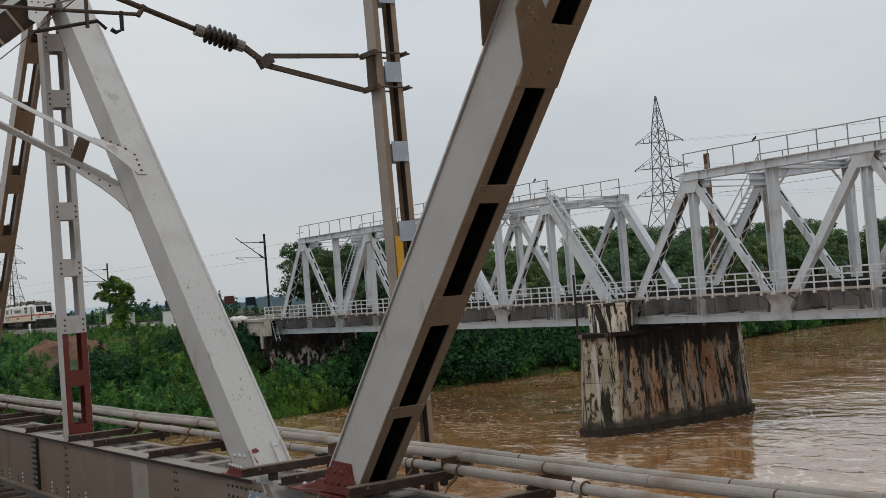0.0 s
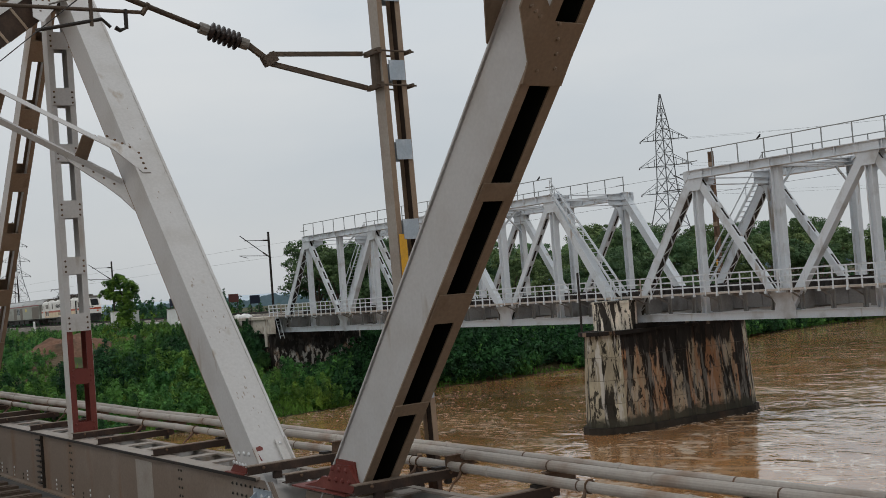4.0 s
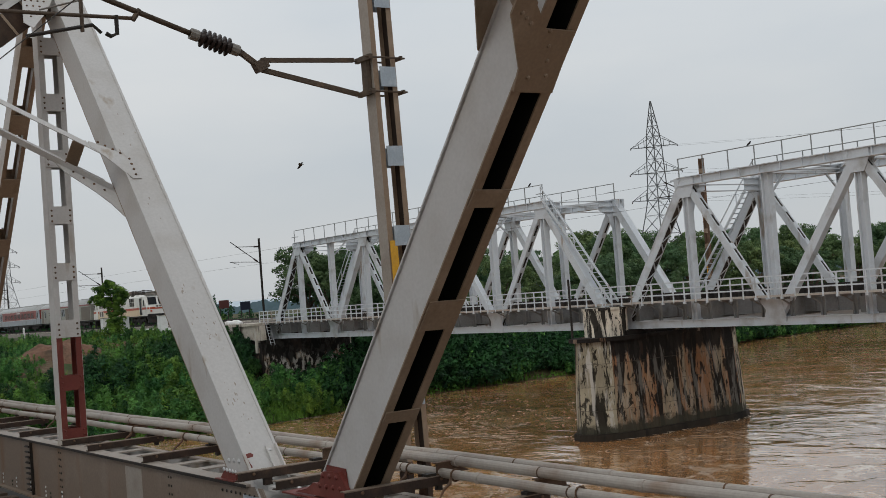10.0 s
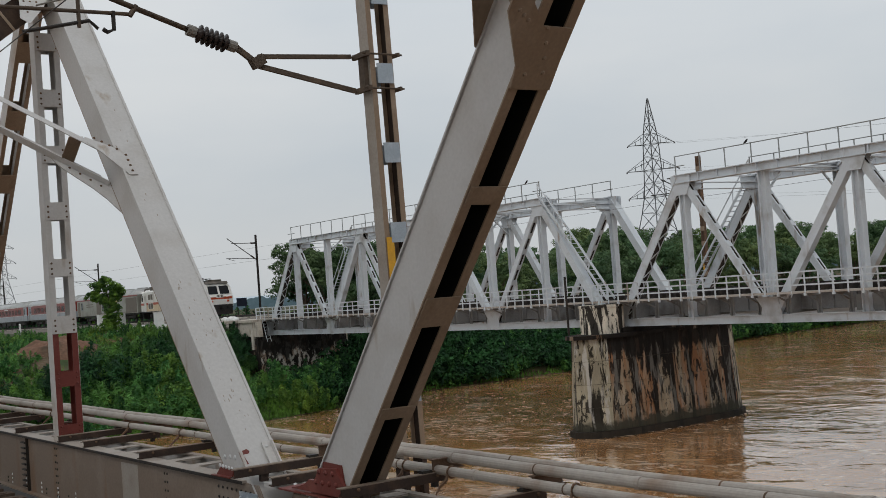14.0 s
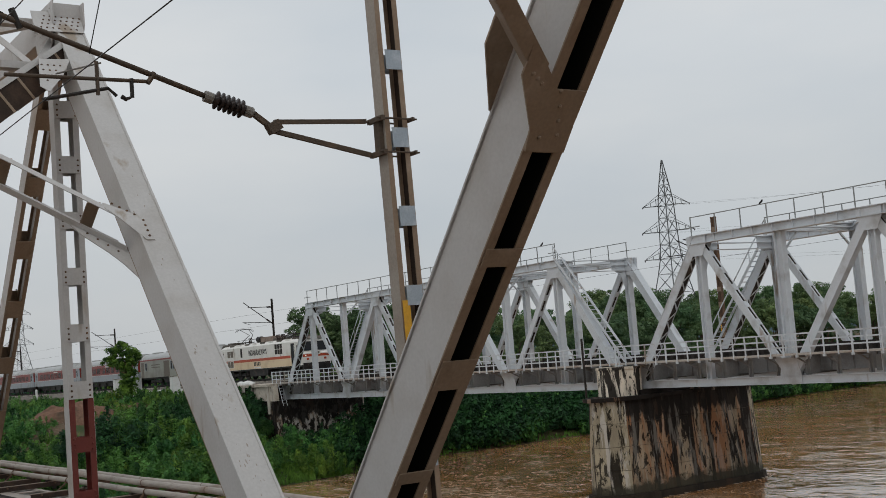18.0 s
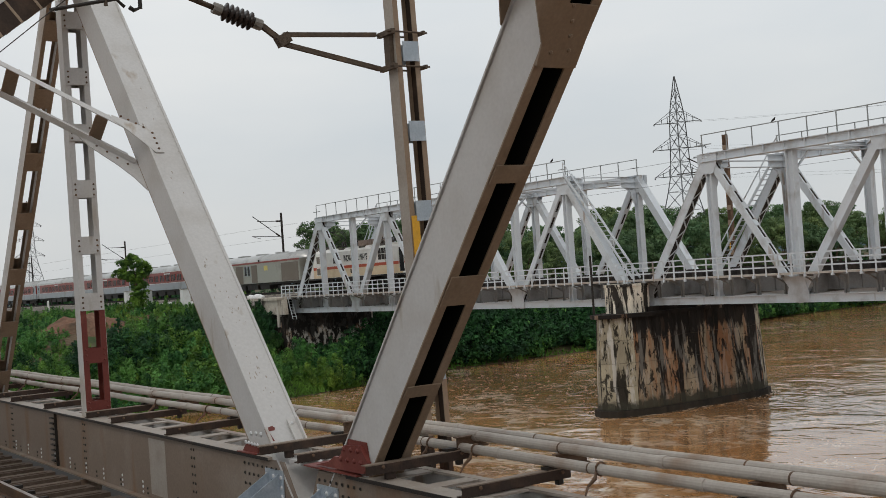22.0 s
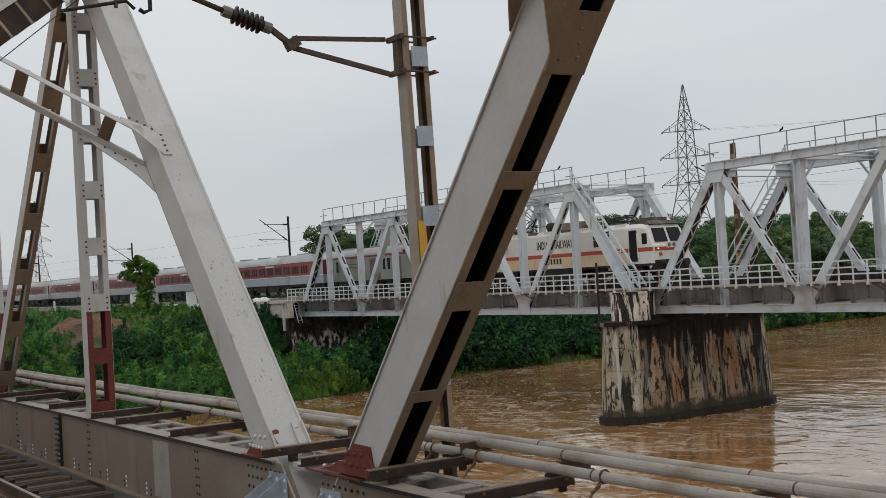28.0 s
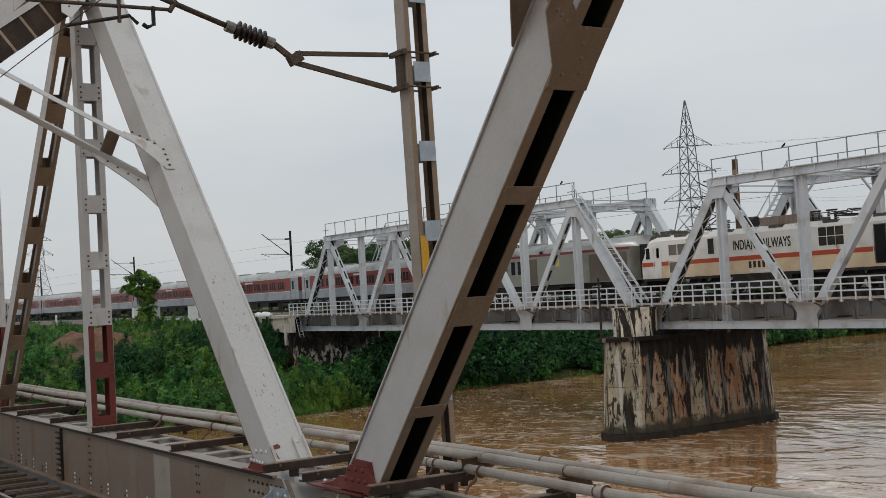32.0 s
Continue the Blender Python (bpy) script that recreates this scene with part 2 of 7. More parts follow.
# the black is soot stain plus the bridge's shade put into the colour
RIVERFACE = masonry_material("sooted_shaded_river_face", (0.24, 0.18, 0.135), (0.2, 0.11, 0.06), (0.011, 0.009, 0.008), 0.45, 0.49, (3.2, 3.6), None, 0.85, 4.0)
MORTAR = mat("old_mortar", (0.1, 0.08, 0.06), 0.95, 0.0, (0.04, 0.03, 0.025), 0.5, 1.0, 0.2, 8, 0.3, 10)
CONCRETE = mat("aged_concrete", (0.55, 0.51, 0.45), 0.85, 0.0, (0.3, 0.25, 0.2), 0.6, 0.8, 0.12, 8, 0.3, 10,
               streak=(0.022, 0.018, 0.016), streak_amount=0.85, streak_scale=(1.3, 1.3, 0.15))
STEPSTONE = mat("weathered_brown_step", (0.24, 0.18, 0.125), 0.9, 0.0, (0.14, 0.1, 0.07), 0.5, 1.2, 0.15, 10, 0.4, 10)
PALECONCRETE = mat("pale_flaking_concrete", (0.52, 0.47, 0.4), 0.85, 0.0, (0.3, 0.25, 0.2), 0.6, 1.6, 0.15, 8, 0.4, 10,
                   streak=(0.05, 0.04, 0.032), streak_amount=0.35, streak_scale=(1.6, 1.6, 0.3))
LOCOWHITE = mat("white_loco_paint", (0.78, 0.76, 0.72), 0.35, 0.0, (0.6, 0.56, 0.5), 0.5, 0.8, 0.04, 20, 0.02, 20,
                streak=(0.42, 0.36, 0.3), streak_amount=0.1, streak_scale=(1.5, 1.5, 0.3))
LOCOCREAM = mat("cream_loco_paint", (0.72, 0.57, 0.38), 0.35, 0.0, (0.58, 0.42, 0.26), 0.5, 0.8, 0.05, 20, 0.02, 20)
LOCORED = mat("red_orange_stripe_paint", (0.46, 0.075, 0.03), 0.35, 0.0, (0.4, 0.08, 0.04), 0.4, 1.0, 0.05, 20, 0.0)
TRAINDARK = mat("dark_underframe", (0.028, 0.026, 0.025), 0.6, 0.1, (0.07, 0.05, 0.04), 0.5, 1.5, 0.2, 10, 0.2, 15)
ROOFGREY = mat("brown_grey_cab_roof", (0.09, 0.078, 0.064), 0.6, 0.0, (0.2, 0.17, 0.14), 0.5, 1.2, 0.1, 10, 0.1, 15)
COACHROOF = mat("dull_silver_coach_roof", (0.42, 0.42, 0.41), 0.3, 0.45, (0.19, 0.18, 0.165), 0.5, 0.6, 0.08, 8, 0.05, 10)
COACHRED = mat("coach_red_paint", (0.25, 0.045, 0.036), 0.35, 0.0, (0.19, 0.055, 0.045), 0.5, 0.7, 0.06, 10, 0.02, 10)
COACHGREY = mat("coach_light_grey_paint", (0.32, 0.35, 0.385), 0.4, 0.0, (0.21, 0.21, 0.2), 0.5, 0.6, 0.06, 10, 0.02, 10)
VANGREY = mat("dusty_grey_van_paint", (0.31, 0.315, 0.275), 0.4, 0.0, (0.16, 0.145, 0.12), 0.6, 0.35, 0.06, 10, 0.02, 10)
VANBROWN = mat("brown_grey_van_door", (0.15, 0.125, 0.1), 0.5, 0.0, (0.2, 0.17, 0.14), 0.5, 0.6, 0.08, 10, 0.02, 10)
CASEBROWN = mat("dusty_brown_case_paint", (0.26, 0.2, 0.165), 0.6, 0.0, (0.18, 0.13, 0.1), 0.5, 1.5, 0.1, 12, 0.05, 12)
GLASSDARK = mat("dark_window_glass", (0.014, 0.015, 0.017), 0.25, 0.0, bump=0.0, spec=0.15)
LETTER = mat("black_lettering", (0.03, 0.028, 0.028), 0.5, bump=0.0)
LABELYEL = mat("yellow_notice", (0.6, 0.5, 0.16), 0.5, bump=0.0)
WHITEPAINT = mat("white_paint", (0.75, 0.75, 0.74), 0.5, 0.0, (0.6, 0.58, 0.55), 0.5, 1.0, 0.05, 10, 0.05, 10)
SIGNRED = mat("dark_red_sign_back", (0.1, 0.035, 0.03), 0.6, bump=0.05)
SIGNBLUE = mat("dark_blue_sign_back", (0.02, 0.025, 0.045), 0.6, bump=0.05)
BARK = mat("grey_brown_bark", (0.1, 0.075, 0.055), 0.9, 0.0, (0.17, 0.14, 0.11), 0.5, 1.5, 0.2, 12, 0.5, 14)


def leaf_material(name, base, second, scale=0.5):
    """Thin leaves: matt front with light passing through, each leaf a little different, patches of a second green."""
    m = bpy.data.materials.new(name)
    m.use_nodes = True
    n, l = m.node_tree.nodes, m.node_tree.links
    b, out = n["Principled BSDF"], n["Material Output"]
    tc, geo, inf = n.new("ShaderNodeTexCoord"), n.new("ShaderNodeNewGeometry"), n.new("ShaderNodeObjectInfo")
    t = n.new("ShaderNodeTexNoise")
    t.inputs["Scale"].default_value, t.inputs["Detail"].default_value = scale, 4
    l.new(tc.outputs["Object"], t.inputs["Vector"])
    mixer = n.new("ShaderNodeMixRGB")
    mixer.inputs[1].default_value, mixer.inputs[2].default_value = (*base, 1), (*second, 1)
    clump = n.new("ShaderNodeMapRange")
    clump.inputs["From Min"].default_value, clump.inputs["From Max"].default_value = 0.4, 0.6
    l.new(t.outputs["Fac"], clump.inputs["Value"])
    l.new(clump.outputs[0], mixer.inputs[0])
    hsv = n.new("ShaderNodeHueSaturation")
    for src, a, c, sock in ((geo.outputs["Random Per Island"], 0.72, 1.22, "Value"), (inf.outputs["Random"], 0.46, 0.53, "Hue"), (inf.outputs["Random"], 1.12, 0.95, "Saturation")):
        r = n.new("ShaderNodeMapRange")
        r.inputs["To Min"].default_value, r.inputs["To Max"].default_value = a, c
        l.new(src, r.inputs["Value"])
        l.new(r.outputs[0], hsv.inputs[sock])
    l.new(mixer.outputs[0], hsv.inputs["Color"])
    l.new(hsv.outputs[0], b.inputs["Base Color"])
    b.inputs["Roughness"].default_value, b.inputs["Specular IOR Level"].default_value = 0.6, 0.15
    tr = n.new("ShaderNodeBsdfTranslucent")
    l.new(hsv.outputs[0], tr.inputs["Color"])
    ms = n.new("ShaderNodeMixShader")
    ms.inputs[0].default_value = 0.2
    l.new(b.outputs[0], ms.inputs[1])
    l.new(tr.outputs[0], ms.inputs[2])
    l.new(ms.outputs[0], out.inputs["Surface"])
    return m


LEAF = leaf_material("mid_green_leaves", (0.13, 0.29, 0.068), (0.028, 0.082, 0.025), 1.0)
LEAF_DARK = leaf_material("dark_green_leaves", (0.013, 0.044, 0.016), (0.046, 0.125, 0.038), 0.9)
LEAF_LIGHT = leaf_material("light_green_leaves", (0.16, 0.33, 0.08), (0.045, 0.125, 0.034), 1.1)
# tree greens greyed and lightened to hold the haze of their distance
TREE_LEAF = leaf_material("grey_green_tree_leaves", (0.15, 0.235, 0.1), (0.075, 0.135, 0.06), 0.45)
TREE_DARK = leaf_material("deep_grey_green_tree_leaves", (0.105, 0.175, 0.08), (0.055, 0.105, 0.05), 0.4)
GRASS = leaf_material("bright_grass_blades", (0.15, 0.27, 0.045), (0.1, 0.2, 0.04), 0.2)
BIRD = mat("black_feathers", (0.015, 0.015, 0.017), 0.5, bump=0.0)
# hill colour is mixed towards the sky: painted distance haze
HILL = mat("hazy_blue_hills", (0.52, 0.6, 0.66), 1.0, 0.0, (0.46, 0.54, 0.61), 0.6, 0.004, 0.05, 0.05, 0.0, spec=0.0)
EARTH = mat("bare_red_earth", (0.17, 0.092, 0.06), 0.95, 0.0, (0.07, 0.05, 0.032), 0.8, 0.5, 0.35, 4, 1.0, 2.5)
# the haze over the far woods is part of this colour
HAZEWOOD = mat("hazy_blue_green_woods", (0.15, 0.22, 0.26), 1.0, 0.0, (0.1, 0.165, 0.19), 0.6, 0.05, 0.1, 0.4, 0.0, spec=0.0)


def glow(name, colour, strength):
    m = bpy.data.materials.new(name)
    m.use_nodes = True
    b = m.node_tree.nodes["Principled BSDF"]
    b.inputs["Emission Color"].default_value, b.inputs["Emission Strength"].default_value = (*colour, 1), strength
    return m


LAMPGLOW = glow("lit_headlamp", (1.0, 0.93, 0.8), 0.7)


def water_material():
    """Muddy river: brown base, glossy, with ripples at three sizes and thin pale foam streaks."""
    m = bpy.data.materials.new("muddy_water")
    m.use_nodes = True
    n, l = m.node_tree.nodes, m.node_tree.links
    b = n["Principled BSDF"]
    b.inputs["Roughness"].default_value = 0.05
    b.inputs["IOR"].default_value = 1.78
    tc = n.new("ShaderNodeTexCoord")

    def noise_of(scale, detail, distort=0.0):
        mp = n.new("ShaderNodeMapping")
        mp.inputs["Scale"].default_value = scale
        l.new(tc.outputs["Object"], mp.inputs["Vector"])
        t = n.new("ShaderNodeTexNoise")
        t.inputs["Scale"].default_value, t.inputs["Detail"].default_value, t.inputs["Distortion"].default_value = 1.0, detail, distort
        l.new(mp.outputs[0], t.inputs["Vector"])
        return t.outputs["Fac"]

    def ramp(fac, a, c, lo=0.0, hi=1.0):
        r = n.new("ShaderNodeMapRange")
        r.inputs["From Min"].default_value, r.inputs["From Max"].default_value = a, c
        r.inputs["To Min"].default_value, r.inputs["To Max"].default_value = lo, hi
        l.new(fac, r.inputs["Value"])
        return r.outputs["Result"]

    def mix(fac, c1, c2):
        x = n.new("ShaderNodeMixRGB")
        l.new(fac, x.inputs[0])
        for k, c in ((1, c1), (2, c2)):
            if isinstance(c, tuple):
                x.inputs[k].default_value = (*c, 1)
            else:
                l.new(c, x.inputs[k])
        return x.outputs[0]

    def both(p, q):
        mu = n.new("ShaderNodeMath")
        mu.operation = "MULTIPLY"
        l.new(p, mu.inputs[0])
        l.new(q, mu.inputs[1])
        return mu.outputs[0]

    def seam(scale, detail, distort, wide):
        """Thin winding lines where a field crosses its middle."""
        d = n.new("ShaderNodeMath")
        d.operation = "SUBTRACT"
        l.new(noise_of(scale, detail, distort), d.inputs[0])
        d.inputs[1].default_value = 0.5
        e = n.new("ShaderNodeMath")
        e.operation = "ABSOLUTE"
        l.new(d.outputs[0], e.inputs[0])
        return ramp(e.outputs[0], 0.0, wide, 1.0, 0.0)

    col = mix(ramp(noise_of((0.05, 0.03, 1), 4, 0.6), 0.35, 0.65), (0.43, 0.222, 0.088), (0.32, 0.152, 0.055))
    # darker upwelling water, paler silt, then foam on the edges of the eddies
    col = mix(ramp(noise_of((0.2, 0.16, 1), 6, 1.0), 0.5, 0.64, 0, 0.7), col, (0.19, 0.088, 0.033))
    col = mix(ramp(noise_of((0.14, 0.2, 2), 7, 1.4), 0.52, 0.66, 0, 0.5), col, (0.56, 0.38, 0.23))
    busy = ramp(noise_of((0.035, 0.045, 1), 3, 0.4), 0.4, 0.54)
    # pale crest colour painted in for the sky's glints
    col = mix(both(ramp(noise_of((0.3, 0.4, 1), 5, 1.1), 0.56, 0.64, 0, 0.75), busy), col, (0.68, 0.55, 0.42))
    ragged = ramp(noise_of((1.2, 1.5, 1), 5, 0.4), 0.42, 0.58)
    col = mix(both(both(seam((0.16, 0.2, 1), 5, 1.2, 0.03), busy), ragged), col, (0.75, 0.65, 0.54))
    col = mix(both(seam((0.42, 0.55, 3), 4, 1.0, 0.02), ramp(noise_of((0.25, 0.3, 4), 3), 0.52, 0.6, 0, 0.8)), col, (0.7, 0.58, 0.46))
    col = mix(ramp(noise_of((2.2, 2.6, 1), 4, 0.6), 0.7, 0.73, 0, 0.9), col, (0.85, 0.8, 0.72))
    l.new(col, b.inputs["Base Color"])
    total = None
    for scale, amount in (((0.11, 0.15, 1), 3.0), ((0.32, 0.42, 1), 1.3), ((1.0, 1.4, 1), 0.2)):
        mu = n.new("ShaderNodeMath")
        mu.operation = "MULTIPLY_ADD"
        # flat troughs and short steep crests
        l.new(ramp(noise_of(scale, 3, 1.1), 0.46, 0.8), mu.inputs[0])
        mu.inputs[1].default_value = amount
        if total is None:
            mu.inputs[2].default_value = 0.0
        else:
            l.new(total, mu.inputs[2])
        total = mu.outputs[0]
    bp = n.new("ShaderNodeBump")
    bp.inputs["Strength"].default_value, bp.inputs["Distance"].default_value = 1.0, 0.02
    l.new(total, bp.inputs["Height"])
    l.new(bp.outputs[0], b.inputs["Normal"])
    return m


def ground_material():
    """Green undergrowth with red-brown bare earth where a wide noise says so."""
    m = mat("grassy_red_earth", (0.04, 0.062, 0.02), 0.95, 0.0, (0.15, 0.085, 0.05), 0.9, 0.12, 0.3, 1.2, 0.6, 2.0)
    return m


WATER, GROUND = water_material(), ground_material()
BALLAST = mat("grey_ballast", (0.2, 0.18, 0.16), 0.95, 0.0, (0.12, 0.1, 0.085), 0.6, 2.0, 0.35, 9, 0.8, 14)
FOAM = mat("pale_brown_foam", (0.55, 0.44, 0.33), 0.5, 0.0, (0.36, 0.24, 0.14), 0.6, 3.0, 0.1, 20, 0.2, 20)


# ---- building helpers ----
def thing(name, at, label, category, group=""):
    return_ob = new(name)
    return_ob.empty_display_size = 0.2
    return_ob.location = at
    return tagged(return_ob, label, category, group)


def mesh_of(bm, name, materials, smooth=False):
    me = bpy.data.meshes.new(name)
    bmesh.ops.recalc_face_normals(bm, faces=bm.faces)
    bm.to_mesh(me)
    bm.free()
    for m in materials if isinstance(materials, (list, tuple)) else [materials]:
        me.materials.append(m)
    if smooth:
        me.polygons.foreach_set("use_smooth", [True] * len(me.polygons))
    return me


def part(name, bm, material, parent, label="", smooth=False):
    ob = new(name, mesh_of(bm, name, material, smooth))
    ob.parent = parent
    if label:
        ob["label"] = label
    return ob


def share(name, me, parent, m=None):
    ob = new(name, me)
    ob.parent = parent
    if m is not None:
        ob.matrix_basis = m
    return ob


def add_box(bm, lo, hi, index=0):
    vs = [bm.verts.new((x, y, z)) for x in (lo[0], hi[0]) for y in (lo[1], hi[1]) for z in (lo[2], hi[2])]
    for f in ((0, 1, 3, 2), (4, 6, 7, 5), (0, 4, 5, 1), (2, 3, 7, 6), (0, 2, 6, 4), (1, 5, 7, 3)):
        bm.faces.new([vs[i] for i in f]).material_index = index
    return bm


def box(lo, hi):
    return add_box(bmesh.new(), lo, hi)


def add_beam(bm, p, q, side, w, h, off_side=0.0, off_up=0.0, index=0):
    """A square bar from p to q. side: a direction across it, along which it is w wide; h wide along the third direction."""
    p, q, s = Vector(p), Vector(q), Vector(side)
    d = (q - p).normalized()
    s = (s - d * s.dot(d)).normalized()
    u = s.cross(d)
    o = s * off_side + u * off_up
    vs = [bm.verts.new(e + o + s * a * w / 2 + u * b * h / 2) for e in (p, q) for a, b in ((-1, -1), (1, -1), (1, 1), (-1, 1))]
    for f in ((0, 1, 2, 3), (7, 6, 5, 4), (0, 4, 5, 1), (1, 5, 6, 2), (2, 6, 7, 3), (3, 7, 4, 0)):
        bm.faces.new([vs[i] for i in f]).material_index = index
    return bm


def beam(p, q, side, w, h, **k):
    return add_beam(bmesh.new(), p, q, side, w, h, **k)


def add_tube(bm, pts, r, n=8, caps=True):
    """A round bar through the points."""
    pts = [Vector(p) for p in pts]
    rings = []
    for i, p in enumerate(pts):
        d = (pts[min(i + 1, len(pts) - 1)] - pts[max(i - 1, 0)]).normalized()
        a = d.cross(Vector((0, 0, 1)) if abs(d.z) < 0.9 else Vector((1, 0, 0))).normalized()
        b = d.cross(a)
        rr = r[i] if isinstance(r, (list, tuple)) else r
        rings.append([bm.verts.new(p + (a * math.cos(k * math.tau / n) + b * math.sin(k * math.tau / n)) * rr) for k in range(n)])
    for r1, r2 in zip(rings, rings[1:]):
        for k in range(n):
            bm.faces.new((r1[k], r1[(k + 1) % n], r2[(k + 1) % n], r2[k]))
    if caps:
        bm.faces.new(rings[0][::-1])
        bm.faces.new(rings[-1])
    return bm


def add_section(bm, p, q, side, outline):
    """A rolled section: the outline (along side, along the third direction) drawn out from p to q."""
    p, q, s = Vector(p), Vector(q), Vector(side)
    d = (q - p).normalized()
    s = (s - d * s.dot(d)).normalized()
    u = s.cross(d)
    a, b = ([bm.verts.new(e + s * i + u * j) for i, j in outline] for e in (p, q))
    n = len(a)
    bm.faces.new(a)
    bm.faces.new(b[::-1])
    for i in range(n):
        bm.faces.new((a[i], b[i], b[(i + 1) % n], a[(i + 1) % n]))
    return bm


def i_outline(w, h, web, flange):
    """Flanges w wide (along side), h deep."""
    return [(-w / 2, -h / 2), (w / 2, -h / 2), (w / 2, -h / 2 + flange), (web / 2, -h / 2 + flange), (web / 2, h / 2 - flange), (w / 2, h / 2 - flange),
            (w / 2, h / 2), (-w / 2, h / 2), (-w / 2, h / 2 - flange), (-web / 2, h / 2 - flange), (-web / 2, -h / 2 + flange), (-w / 2, -h / 2 + flange)]


def c_outline(back, leg, h, th):
    """A channel with its back at s = back, legs towards s = back + leg (leg may be negative)."""
    k = 1 if leg > 0 else -1
    return [(back, -h / 2), (back + leg, -h / 2), (back + leg, -h / 2 + th), (back + k * th, -h / 2 + th), (back + k * th, h / 2 - th), (back + leg, h / 2 - th), (back + leg, h / 2), (back, h / 2)]


def tube(pts, r, n=8, caps=True):
    return add_tube(bmesh.new(), pts, r, n, caps)


def add_prism(bm, outline, y0, y1, index=0):
    """A plate in the xz plane, from y0 to y1."""
    a = [bm.verts.new((x, y0, z)) for x, z in outline]
    b = [bm.verts.new((x, y1, z)) for x, z in outline]
    n = len(a)
    bm.faces.new(a).material_index = index
    bm.faces.new(b[::-1]).material_index = index
    for i in range(n):
        bm.faces.new((a[i], b[i], b[(i + 1) % n], a[(i + 1) % n])).material_index = index
    return bm


def prism(outline, y0, y1):
    return add_prism(bmesh.new(), outline, y0, y1)


def add_dome(bm, at, axis, r):
    """A rivet or bolt head: a six-sided low dome."""
    at, d = Vector(at), Vector(axis).normalized()
    a = d.cross(Vector((0.3, 0.2, 1))).normalized()
    b = d.cross(a)
    low = [bm.verts.new(at + (a * math.cos(k * math.tau / 6) + b * math.sin(k * math.tau / 6)) * r) for k in range(6)]
    mid = [bm.verts.new(at + d * r * 0.5 + (a * math.cos(k * math.tau / 6) + b * math.sin(k * math.tau / 6)) * r * 0.75) for k in range(6)]
    top = bm.verts.new(at + d * r * 0.75)
    for k in range(6):
        j = (k + 1) % 6
        bm.faces.new((low[k], low[j], mid[j], mid[k]))
        bm.faces.new((mid[k], mid[j], top))
    return bm


def structure(name, bm, material, label, category, smooth=False):
    return tagged(new(name, mesh_of(bm, name, material, smooth)), label, category, kind="structure")


# ---- the plan (metres; water at z 0, river along y, both bridges along x) ----
FAR_Y, FAR_W, PANEL, FAR_RAIL = 54.18, 6.46, 5.862, 8.43      # far bridge: centre line, truss spacing, panel, rail level
SPAN = 8 * PANEL
PIER_Y = FAR_Y - 0.38
FAR_SPANS = (-102.35, -54.12, -5.9)                           # left bearings
NEAR_Y, NEAR_P, NEAR_RAIL = 6.0, 7.7, 6.66                   # near bridge: inner truss face, panel, rail level
NEAR_C = NEAR_Y + 0.2 - 2.65                                  # its track centre


def lerp_table(table, v):
    for (a, fa), (b, fb) in zip(table, table[1:]):
        if v <= b:
            return fa + (fb - fa) * min(1, max(0, (v - a) / (b - a)))
    return table[-1][1]


SHORE = [(-3000, -300), (-200, -110), (-40, -84), (42, -87.5), (51, -90), (60, -94.4), (82, -94.8), (124, -108.5), (156, -110.5), (400, -150), (3000, -700)]


def ground_height(x, y):
    inland = lerp_table(SHORE, y) - x
    bumps = 0.5 * noise.noise((x * 0.07, y * 0.07, 0.3)) + 0.25 * noise.noise((x * 0.3, y * 0.3, 2.3))
    if inland < 0:
        east = x - 47
        return max(-3.0, inland * 0.4) if east < 0 else min(6.5, -3 + east * 0.6)
    z = lerp_table([(0, 0.0), (3, 1.1), (12, 3.6), (30, 5.6), (55, 6.8), (200, 7.0), (900, 7.0), (3000, 5.0)], inland) + bumps * min(1, inland / 4)
    for yc, top, start in ((FAR_Y, FAR_RAIL - 0.75, -104.5), (NEAR_C, NEAR_RAIL - 0.75, -92)):
        if x < start:
            off = abs(y - yc)
            k = min(1, max(0, (8.5 - off) / 5.0)) * min(1, (start - x) / 3.0)
            z = z * (1 - k) + top * k
    z -= 2.0 * math.exp(-((x + 99) / 4.5) ** 2 - ((y - 51.0) / 6.0) ** 2)
    z += 1.7 * math.exp(-((x + 117) / 6) ** 2 - ((y - 35) / 5.5) ** 2)
    return z


def build_ground():
    def axis(fine_lo, fine_hi, step):
        a = [-4200, -2400, -1400, -800, -500, -340]
        a = [v for v in a if v < fine_lo - 20]
        a += list(np.arange(fine_lo, fine_hi + 0.1, step))
        a += [v for v in (60, 120, 220, 400, 700, 1200, 2200, 4200) if v > fine_hi + 5]
        return a
    xs = axis(-250, -78, 2.2) 
    xs = [v for v in xs if v <= -78] + [-60, -20, 20, 40, 47, 50, 54, 60, 63, 70, 120, 400, 1200, 4200]
    ys = axis(-34, 190, 2.2)
    verts = [(x, y, ground_height(x, y)) for y in ys for x in xs]
    nx = len(xs)
    faces = [(j * nx + i, j * nx + i + 1, (j + 1) * nx + i + 1, (j + 1) * nx + i) for j in range(len(ys) - 1) for i in range(nx - 1)]
    me = bpy.data.meshes.new("ground")
    me.from_pydata(verts, [], faces)
    me.materials.append(GROUND)
    me.polygons.foreach_set("use_smooth", [True] * len(me.polygons))
    tagged(new("ground", me), "overgrown green river bank with bare red earth", "ground", kind="structure")


build_ground()


